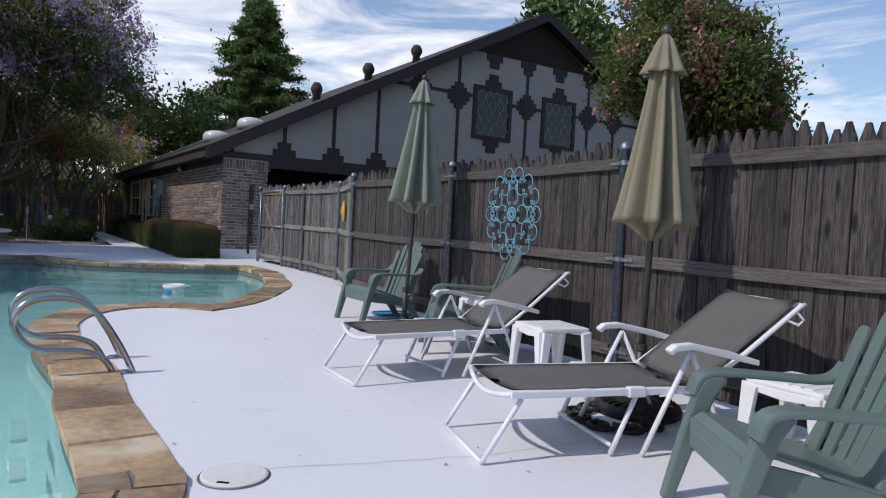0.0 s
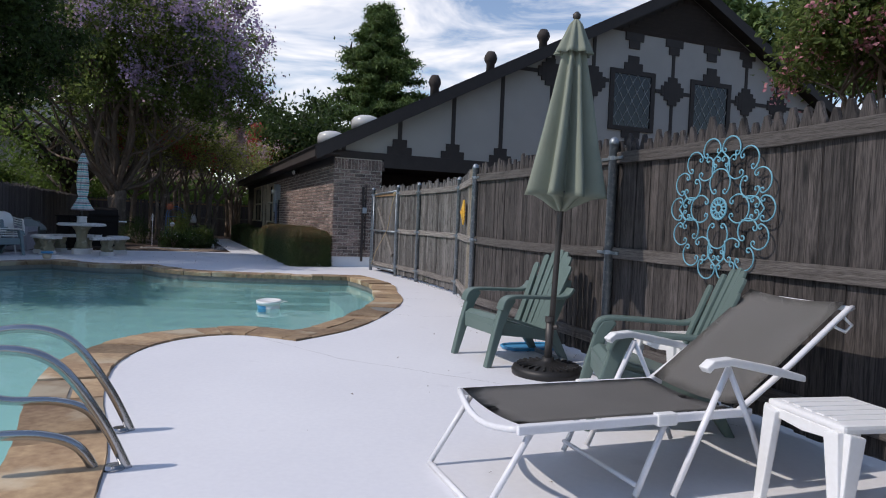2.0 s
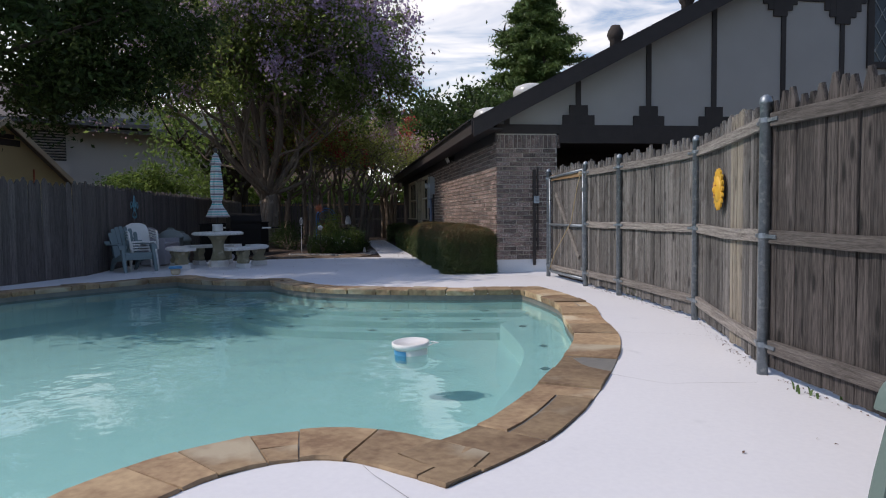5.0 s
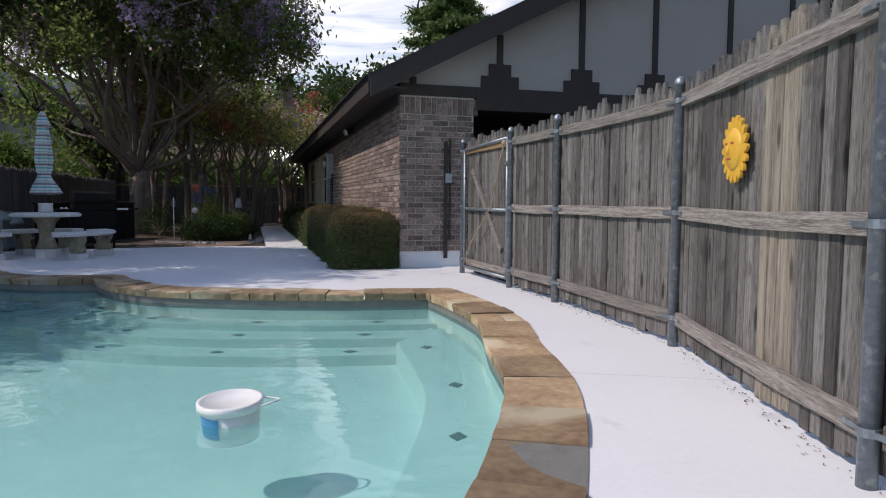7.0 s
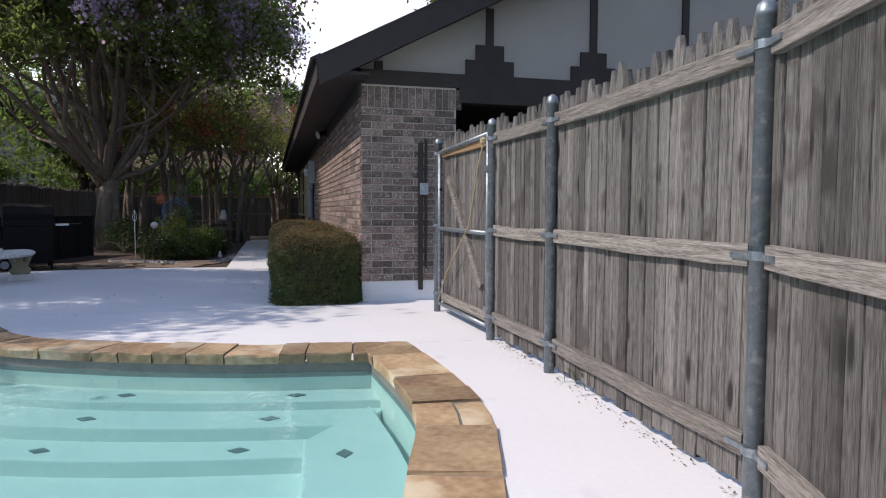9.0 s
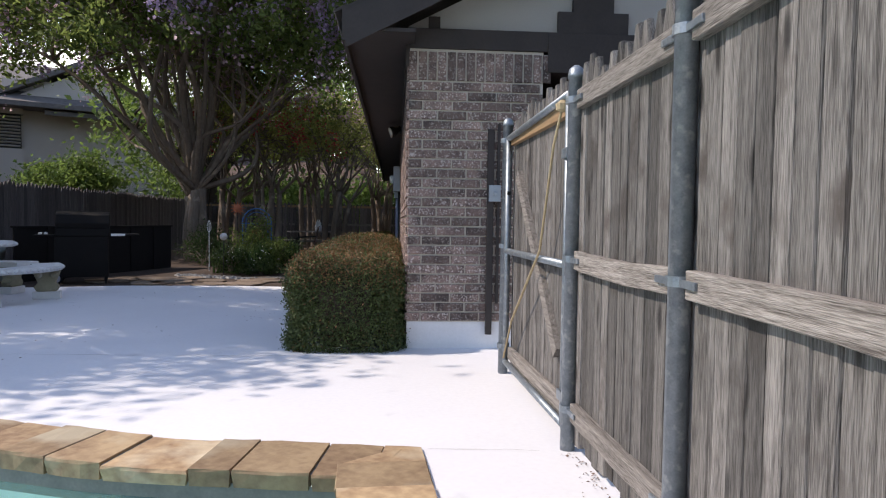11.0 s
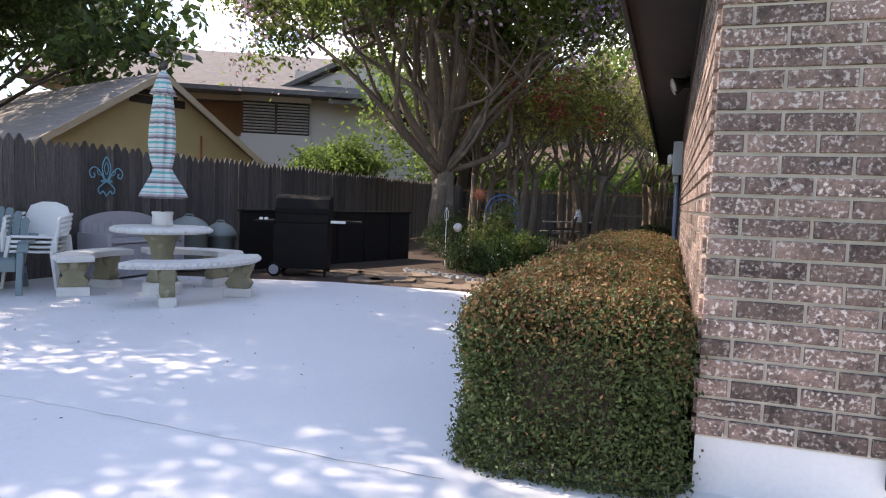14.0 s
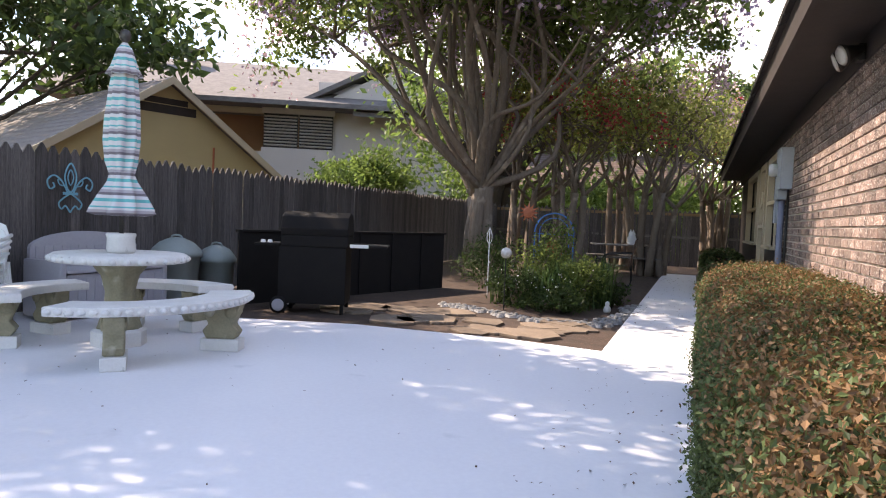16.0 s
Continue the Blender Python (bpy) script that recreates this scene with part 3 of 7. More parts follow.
net_ = [[bm.verts.new((x, y, floor_z(y))) for x in xs_] for y in ys_]
for r0, r1 in zip(net_, net_[1:]):
    for q in range(len(xs_) - 1):
        bm.faces.new((r0[q], r0[q + 1], r1[q + 1], r1[q]))
solid("pool_floor", bm, M_PLASTER, "pale turquoise plaster pool floor", "pool floor", "structure", smooth=True)
water = solid("water", sheet([wall_in], WATER_Z), M_WATER, "clear turquoise pool water", "water", "structure")
water.visible_shadow = False

# steps along the far end and a bench along the curved side
far_run = [(p.x, p.y) for p in curve_pts([(-5.1, 17.45, 0), (-6.2, 16.85, 0), (-7.25, 16.45, 0), (-8.2, 16.3, 0), (-8.95, 16.5, 0), (-9.6, 16.85, 0), (-10.6, 16.4, 0)], 5)]


def ledge(name, run, inn, z, label, spacing, across):
    """Solid ledge between a run along the wall and its inner edge; slate diamonds at a share of its width."""
    ob = solid(name, prism(run + inn[::-1], FLOOR_Z + 0.002, z, "z", 0.012), M_PLASTER, label, "pool step", "structure")
    acc = spacing * 0.6
    for (a, b), w in zip(zip(inn, inn[1:]), run[1:]):
        d = Vector(b) - Vector(a)
        acc += d.length
        if acc > spacing:
            acc = 0.0
            c = Vector(w).lerp(Vector(b), across)
            t_ = part("tile", prism([(0.07, 0), (0, 0.05), (-0.07, 0), (0, -0.05)], 0, 0.005, "z"), M_DIAMOND, ob)
            t_.matrix_world = Matrix.Translation((c.x, c.y, z)) @ Matrix.Rotation(math.atan2(d.y, d.x), 4, "Z")
    return ob


for s, z, ac in ((0.36, -0.27, 0.55), (0.74, -0.334, 0.76), (1.08, -0.426, 0.86)):
    ledge("pool_step", far_run, [(x + 0.12 * s, y - s) for x, y in far_run], z, "curved plaster pool step with slate diamonds", 1.1, ac)
side_run = [(p.x, p.y) for p in curve_pts([(-3.0, 12.0, 0), (-3.15, 13.0, 0), (-3.32, 13.75, 0), (-3.58, 14.65, 0), (-4.25, 15.95, 0), (-5.12, 17.0, 0)], 6)]
side_in = [(p.x, p.y) for p in curve_pts([(-3.35, 12.0, 0), (-3.62, 12.85, 0), (-3.80, 13.6, 0), (-4.12, 14.6, 0), (-4.48, 15.25, 0), (-5.12, 16.2, 0)], 6)]
ledge("pool_bench", side_run, side_in, -0.30, "curved plaster pool bench with slate diamonds", 0.82, 0.55)

# ---- fences ----


def picket_mesh(name, w, h, material, point=0.12):
    """Pointed picket with eased edges; base at 0, front towards -y."""
    hw, t = w / 2, 0.009
    ol = [(-hw, 0), (hw, 0), (hw, h - point), (hw * 0.55, h - point * 0.45), (0.012, h), (-0.012, h), (-hw * 0.55, h - point * 0.45), (-hw, h - point)]
    bm = bmesh.new()
    a = [bm.verts.new((x, -t, z)) for x, z in ol]
    f = [bm.verts.new((x * 0.92, -t - 0.009, z if z == 0 else z - 0.004)) for x, z in ol]
    b = [bm.verts.new((x, t, z)) for x, z in ol]
    bm.faces.new(f)
    bm.faces.new(b[::-1])
    for p, q in ((f, a), (a, b)):
        for i in range(8):
            bm.faces.new((p[i], q[i], q[(i + 1) % 8], p[(i + 1) % 8]))
    bmesh.ops.recalc_face_normals(bm, faces=bm.faces[:])
    return mesh_of(name, bm, material)


def pickets(parent, a, b, offset, meshes, z0=0.04, gap=0.1385, jitter=1.0, newer=None):
    a, b = Vector((*a, 0)), Vector((*b, 0))
    d = (b - a).normalized()
    out = Vector((-d.y, d.x, 0)) * offset
    L, s = (b - a).length, gap / 2
    while s < L:
        at = a + d * s
        ob = new("picket", random.choice(PALEPICKETS if newer and newer[0] < at.y < newer[1] else meshes))
        ob.parent = parent
        z = z0 + random.uniform(-0.018, 0.018) * jitter
        ob.matrix_world = Matrix.Translation(a + d * s + out + Vector((0, 0, z)) + out.normalized() * random.uniform(-0.004, 0.006)) @ Matrix.Rotation(math.atan2(d.y, d.x) + random.uniform(-0.03, 0.03), 4, "Z") @ Matrix.Rotation(random.uniform(-0.009, 0.009) * jitter, 4, "Y")
        s += gap * random.uniform(0.975, 1.025)


def rail(parent, a, b, z, material=M_RAIL, w=0.038, h=0.088, name="rail", sag=0.0):
    a, b = Vector((*a, z)), Vector((*b, z))
    L = (b - a).length
    bm, n = bmesh.new(), 8
    rings = []
    for i in range(n + 1):
        t = i / n
        z_ = -sag * math.sin(math.pi * t) + random.uniform(-0.003, 0.003)
        y_ = random.uniform(-0.002, 0.002)
        rings.append([bm.verts.new((L * t, y_ + sy * w / 2, z_ + sz * h / 2)) for sy, sz in ((-1, -0.93), (-0.86, -1), (1, -1), (1, 1), (-0.86, 1), (-1, 0.93))])
    for p, q in zip(rings, rings[1:]):
        for j in range(6):
            bm.faces.new((p[j], q[j], q[(j + 1) % 6], p[(j + 1) % 6]))
    bm.faces.new(rings[0])
    bm.faces.new(rings[-1][::-1])
    bmesh.ops.recalc_face_normals(bm, faces=bm.faces[:])
    ob = part(name, bm, material, parent)
    d = (b - a).normalized()
    ob.matrix_world = Matrix.Translation(a) @ Matrix.Rotation(math.atan2(d.y, d.x), 4, "Z")
    return ob


PICKETS = [picket_mesh("picket", 0.0912 + 0.002 * (q % 3 - 1), 1.80 + 0.016 * (q - 2), M_PICKET, 0.10) for q in range(5)]
PALEPICKETS = [picket_mesh("pale_picket", 0.0912, 1.82 + 0.012 * q, M_PALEPICKET, 0.10) for q in range(3)]
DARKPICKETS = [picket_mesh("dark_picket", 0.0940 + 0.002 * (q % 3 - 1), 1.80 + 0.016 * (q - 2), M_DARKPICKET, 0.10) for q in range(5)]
OLDPICKETS = [picket_mesh("old_picket", 0.135 + 0.006 * (q % 3 - 1), 1.80 + 0.012 * (q - 2), M_OLDFENCE, 0.09) for q in range(5)]

fence = thing("pool_fence", Matrix.Identity(4), "weathered grey cedar picket fence on galvanised pipe posts", "fence")
post_mesh = mesh_of("pipe_post", lathe([(0.036, -0.05), (0.036, 1.80), (0.041, 1.80), (0.041, 1.815), (0.034, 1.845), (0.012, 1.862)], 14), M_GALV, True)
band_mesh = mesh_of("rail_clamp", lathe([(0.037, -0.016), (0.044, -0.016), (0.044, 0.016), (0.037, 0.016)], 14), M_GALV)
tab_mesh = mesh_of("clamp_tab", B((0.03, -0.006, -0.012, 0.15, 0.006, 0.012), bevel=0.003), M_GALV)
for i, (x, y) in enumerate(POSTS):
    ob = new("post", post_mesh)
    ob.parent = fence
    lean = random.uniform(-0.012, 0.012)
    ob.matrix_world = Matrix.Translation((x, y, 0)) @ Matrix.Rotation(lean, 4, "X")
    for z in (0.20, 0.93, 1.69):
        c = new("clamp", band_mesh)
        c.parent = fence
        c.matrix_world = Matrix.Translation((x, y + 0.0, z + 0.004))
for i in range(1, len(POSTS) - 1):
    a, b = Vector(POSTS[i]), Vector(POSTS[i + 1])
    d = (b - a).normalized()
    off = Vector((-d.y, d.x)) * 0.012
    p, q = a + d * 0.06 + off, b - d * 0.06 + off
    for z in (0.20, 0.93, 1.69):
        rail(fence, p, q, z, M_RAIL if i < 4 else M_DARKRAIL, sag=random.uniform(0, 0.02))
        for e, sgn in ((a, 0), (b, math.pi)):
            t_ = new("clamp_tab", tab_mesh)
            t_.parent = fence
            t_.matrix_world = Matrix.Translation((e.x - off.x * 1.0, e.y - off.y * 1.0, z)) @ Matrix.Rotation(math.atan2(d.y, d.x) + sgn, 4, "Z")
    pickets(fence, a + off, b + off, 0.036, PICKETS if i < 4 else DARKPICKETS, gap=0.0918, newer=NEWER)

# gate between the first two posts
ga, gb = Vector(POSTS[0]), Vector(POSTS[1])
gd = (gb - ga).normalized()
gate = thing("gate", Matrix.Translation((*ga, 0)) @ Matrix.Rotation(math.atan2(gd.y, gd.x), 4, "Z"), "cedar picket gate on a galvanised pipe frame, closed", "gate")
GL = (gb - ga).length
x0, x1 = 0.09, GL - 0.08
for nm, pts in (("gate_stile", [(x0, 0, 0.10), (x0, 0, 1.70)]), ("gate_stile", [(x1, 0, 0.10), (x1, 0, 1.74)]), ("gate_rail", [(x0, 0, 1.70), (x1, 0, 1.74)]), ("gate_rail", [(x0, 0, 0.90), (x1, 0, 0.90)]), ("gate_rail", [(x0, 0, 0.10), (x1, 0, 0.10)])):
    part(nm, tube(pts, 0.021, 12), M_GALV, gate, smooth=True)
part("brace", moved(B((-0.72, -0.019, -0.04, 0.72, 0.019, 0.04)), Matrix.Translation(((x0 + x1) / 2, 0.03, 0.92)) @ Matrix.Rotation(math.atan2(1.46, x1 - x0), 4, "Y")), M_RAIL, gate)
part("top_board", B((x0, 0.012, 1.65, x1, 0.05, 1.735), bevel=0.004), M_NEWWOOD, gate, "new pine board")
part("bottom_board", B((x0, 0.012, 0.13, x1, 0.05, 0.21), bevel=0.004), M_RAIL, gate)
part("cord", tube([(x1 - 0.05, -0.02, 1.70), (x1 - 0.12, -0.045, 1.50), (x1 - 0.42, -0.03, 0.95), (x0 + 0.35, -0.035, 0.45), (x0 + 0.03, -0.02, 0.14)], 0.008, 6), M_ROPE, gate, "tan rope")
part("knot", lathe([(0.01, -0.03), (0.032, -0.02), (0.035, 0.01), (0.012, 0.03)], 10), M_ROPE, gate).location = (x1 - 0.06, -0.02, 1.69)
part("latch", B((x0 - 0.12, -0.012, 1.30, x0 + 0.03, 0.012, 1.325), (x0 - 0.03, -0.02, 1.28, x0 - 0.005, 0.02, 1.345), bevel=0.002), M_BLACK, gate)
for z in (0.25, 1.45):
    part("hinge", B((x1 - 0.03, -0.03, z - 0.025, x1 + 0.06, 0.03, z + 0.025), bevel=0.004), M_GALV, gate)
s = 0.10
while s < GL - 0.08:
    ob = new("picket", random.choice(PICKETS))
    ob.parent = gate
    ob.location = (s, 0.062, 0.06 + random.uniform(-0.015, 0.015))
    s += 0.0945

back_fence = thing("back_fence", Matrix.Identity(4), "dark weathered cedar picket fence behind the patio", "fence")
for a, b in zip(BACK, BACK[1:]):
    d = (Vector(b) - Vector(a)).normalized()
    off = Vector((-d.y, d.x)) * -0.03
    pickets(back_fence, a, b, 0.0, OLDPICKETS, z0=-0.02)
    for z in (0.3, 1.4):
        rail(back_fence, Vector(a) + off, Vector(b) + off, z)
end_fence = thing("end_fence", Matrix.Identity(4), "reddish brown board fence at the end of the path", "fence")
ea, eb = yard(-7.65, 21.4), yard(4.0, 21.4)
pickets(end_fence, (ea.x, ea.y), (eb.x, eb.y), 0.0, OLDPICKETS, z0=-0.05)
rail(end_fence, (ea.x, ea.y), (eb.x, eb.y), 1.62, M_NEWWOOD)
rail(end_fence, (ea.x, ea.y), (eb.x, eb.y), 0.9, M_RAIL)

# ---- the house (x across, y along the path wall, from the brick corner) ----
house = thing("house", YARD, "one-storey brick and half-timbered stucco house with a wide gable", "house")
W_END, PEAK, SL = 19.5, 10.2, 0.517
RZ0 = 3.02


def roof_z(x):
    return RZ0 + SL * (x if x < PEAK else 2 * PEAK - x)


part("foundation", B((0.01, 0.01, -0.4, 1.17, 0.4, 0.235), (0.01, 0.4, -0.4, 0.4, 19.5, 0.235)), M_FOUND, house, "white painted foundation")
backing = part("brick_backing", B((0.012, 0.012, 0.235, 1.165, 0.30, 2.58), (0.012, 0.30, 0.235, 0.30, 9.9, 2.75)), M_MORTAR, house)
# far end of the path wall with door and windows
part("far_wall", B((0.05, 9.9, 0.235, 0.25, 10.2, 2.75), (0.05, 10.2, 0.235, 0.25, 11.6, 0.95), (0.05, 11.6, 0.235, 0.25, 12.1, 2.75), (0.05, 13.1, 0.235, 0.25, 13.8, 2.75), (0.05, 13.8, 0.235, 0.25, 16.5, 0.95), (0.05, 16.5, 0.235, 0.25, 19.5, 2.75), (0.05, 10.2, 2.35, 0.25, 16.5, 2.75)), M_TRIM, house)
for y0, y1, z0, z1 in ((10.2, 11.6, 0.95, 2.35), (13.8, 16.5, 0.95, 2.35), (12.1, 13.1, 0.2, 2.35)):
    w = part("window" if z0 > 0.5 else "door", B((0.12, y0, z0, 0.16, y1, z1)), M_DARKGLASS, house, "dark glazed opening")
    part("frame", B((0.0, y0 - 0.06, z0, 0.10, y0 + 0.05, z1), (0.0, y1 - 0.05, z0, 0.10, y1 + 0.06, z1), (0.0, y0 - 0.06, z1 - 0.05, 0.10, y1 + 0.06, z1 + 0.06), (0.0, y0, (z0 + z1) / 2 - 0.03, 0.08, y1, (z0 + z1) / 2 + 0.03), bevel=0.004), M_CREAM, w)
    part("sill", B((-0.05, y0 - 0.08, z0 - 0.05, 0.1, y1 + 0.08, z0), bevel=0.005), M_CREAM, w)
# gable wall
gable = [(0.0, 2.74), (W_END, 2.74), (W_END, roof_z(W_END) - 0.25), (PEAK, roof_z(PEAK) - 0.25), (0.0, RZ0 - 0.25)]
bm = prism(gable, 0.05, 0.22, "y")
part("gable_wall", bm, M_STUCCO, house, "grey-beige stucco gable")
part("beam", B((0.0, -0.012, 2.575, 1.2, 0.2, 2.745), (1.2, -0.012, 2.40, W_END, 0.2, 2.745), bevel=0.006), M_TRIM, house, "dark brown beam")
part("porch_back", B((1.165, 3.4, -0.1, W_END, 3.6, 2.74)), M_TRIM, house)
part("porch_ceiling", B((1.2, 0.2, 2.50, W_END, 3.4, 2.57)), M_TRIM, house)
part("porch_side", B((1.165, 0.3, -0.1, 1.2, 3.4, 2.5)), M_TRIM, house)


def stud(x, z0, z1, w=0.10):
    part("stud", B((x - w / 2, 0.022, z0, x + w / 2, 0.055, z1), bevel=0.004), M_TRIM, house)


def steps(x, z, up, n=2, w=0.62, h=0.185, name="stepped_block"):
    boxes = []
    for q in range(n):
        ww = w * (1 - 0.42 * q)
        boxes.append((x - ww / 2, 0.012, z + up * h * q - (0.002 if q else 0), x + ww / 2, 0.06, z + up * h * (q + 1)))
    part(name, B(*boxes), M_TRIM, house)


def crosslet(x, z, r=0.40):
    part("crosslet", B((x - r * 0.4, 0.008, z - r, x + r * 0.4, 0.06, z + r), (x - r * 0.72, 0.012, z - r * 0.66, x + r * 0.72, 0.061, z + r * 0.66), (x - r, 0.016, z - r * 0.36, x + r, 0.062, z + r * 0.36)), M_TRIM, house)


LOUVRE = 6.66
for x in (0.22, 1.60, 3.0, 4.34, 5.80, 7.08, 9.80, 12.6, 13.9, 15.3, 16.7):
    topz = min(roof_z(x) - 0.28, LOUVRE if 7.2 < x < 13.2 else 99)
    stud(x, 2.745, topz)
    if x > 1:
        steps(x, 2.745, 1)
for x in (5.72, 7.08, 9.80, 12.6, 13.9):
    crosslet(x, 5.25 if x < 6 else 5.18, 0.36 if x < 6 else 0.40)
for bx in ((4.75, 0.025, 5.20, 7.6, 0.052, 5.30), (9.2, 0.025, 5.1, 10.45, 0.052, 5.20), (12.0, 0.025, 5.1, 15.6, 0.052, 5.20)):
    part("belt", B(bx, bevel=0.003), M_TRIM, house)
for x in (7.0, 8.4, 9.80, 11.2, 12.6):
    if roof_z(x) - 0.3 > LOUVRE:
        steps(x, LOUVRE, -1, 2, 0.62, 0.22, "hanging_block")
for wx in (8.4, 11.23):
    win = part("leaded_window", B((wx - 0.66, 0.03, 4.02, wx + 0.66, 0.075, 5.52)), M_DARKGLASS, house, "dark diamond-leaded window")
    part("frame", B((wx - 0.77, 0.0, 3.93, wx - 0.63, 0.065, 5.62), (wx + 0.63, 0.0, 3.93, wx + 0.77, 0.065, 5.62), (wx - 0.63, 0.0, 5.49, wx + 0.63, 0.065, 5.62), (wx - 0.63, 0.0, 3.93, wx + 0.63, 0.065, 4.05)), M_TRIM, win)
    bm = bmesh.new()
    for q in range(-4, 5):
        for sg in (1, -1):
            cx = wx + q * 0.30
            a, b = (cx - sg * 0.44, 4.05), (cx + sg * 0.44, 5.49)
            pts = []
            for (px, pz), (qx, qz) in (((a), (b)), ((b), (a))):
                t = 0.0
                if abs(px - wx) > 0.63:
                    edge = wx + math.copysign(0.63, px - wx)
                    t = (edge - px) / (qx - px) if qx != px else 2
                pts.append((px + (qx - px) * t, pz + (qz - pz) * t, t))
            if pts[0][2] + pts[1][2] < 0.98:
                tube([(pts[0][0], 0.026, pts[0][1]), (pts[1][0], 0.026, pts[1][1])], 0.010, 4, bm)
    part("leading", bm, M_LEADING, win, "pale diamond leading")["kind"] = "stuff"
    steps(wx, 5.62, 1, 2, 0.62, 0.2)
    steps(wx, 3.93, -1, 2, 0.62, 0.2)
# gable louvre
lo_pts = [((LOUVRE + 0.3 - RZ0) / SL, LOUVRE), (2 * PEAK - (LOUVRE + 0.3 - RZ0) / SL, LOUVRE), (PEAK, roof_z(PEAK) - 0.28)]
part("gable_louvre", prism(lo_pts, 0.03, 0.05, "y"), M_TRIM, house)
z = LOUVRE + 0.05
while z < roof_z(PEAK) - 0.5:
    xa = (z + 0.42 - RZ0) / SL
    part("louvre_slat", moved(B((xa, -0.01, -0.05, 2 * PEAK - xa, 0.004, 0.05)), Matrix.Translation((0, 0.01, z)) @ Matrix.Rotation(0.5, 4, "X")), M_TRIM, house)
    z += 0.12
# roof
OH = 0.38
for nm, xs in (("roof", (-0.50, PEAK)), ("roof", (PEAK, W_END + 0.6))):
    a, b = xs
    bm = prism([(a, roof_z(a) - 0.10), (b, roof_z(b) - 0.10), (b, roof_z(b) + 0.03), (a, roof_z(a) + 0.03)], -OH, 19.8, "y")
    part(nm, bm, M_SHINGLE, house, "dark brown shingle roof")
    bm = prism([(a, roof_z(a) - 0.30), (b, roof_z(b) - 0.30), (b, roof_z(b) - 0.02), (a, roof_z(a) - 0.02)], -OH - 0.03, -OH, "y")
    part("bargeboard", bm, M_TRIM, house)
part("eave_fascia", B((-0.53, -OH, roof_z(-0.50) - 0.24, -0.50, 19.8, roof_z(-0.50) + 0.02)), M_TRIM, house)
part("soffit", B((-0.50, -OH, roof_z(-0.50) - 0.16, 0.05, 19.8, roof_z(-0.50) - 0.13)), M_TRIM, house)
part("frieze", B((-0.02, 0.0, 2.42, 0.012, 19.5, roof_z(-0.50) - 0.13)), M_TRIM, house)
# scalloped shingle butts along the eave
bm = bmesh.new()
y = -OH
while y < 19.6:
    moved_b = bmesh.ops.create_cube(bm, size=1)
    bmesh.ops.transform(bm, matrix=Matrix.LocRotScale((-0.54, y + 0.12, roof_z(-0.54) + 0.035 + random.uniform(-0.006, 0.006)), Euler((0, -math.atan(SL), 0)), (0.12, 0.225, 0.022)), verts=moved_b["verts"])
    y += 0.24
part("shingle_edge", bm, M_SHINGLE, house)["kind"] = "stuff"
for vx, vy, r in ((7.18, 3, 0.16), (5.38, 3, 0.16), (3.59, 3, 0.15)):
    vent = part("turbine_vent", moved(lathe([(0.13, -0.25), (0.13, 0.18), (r * 1.05, 0.22), (r * 1.25, 0.32), (r * 1.1, 0.42), (r * 0.7, 0.54), (0.02, 0.56)], 18, wave=lambda t, i: 1 + (0.05 if i in (3, 4) else 0) * math.cos(9 * t)), Matrix.Translation((vx, vy, roof_z(vx) + 0.05))), M_SHINGLE, house, "dark turbine roof vent", True)
for vx, vy in ((0.9, 4.5), (1.6, 3.2)):
    part("skylight", moved(lathe([(0.42, -0.1), (0.42, 0.10), (0.36, 0.20), (0.2, 0.26), (0.02, 0.28)], 20), Matrix.Translation((vx, vy, roof_z(vx)))), M_LAMPGLASS, house, "domed acrylic skylight", True)
# ---- trees ----


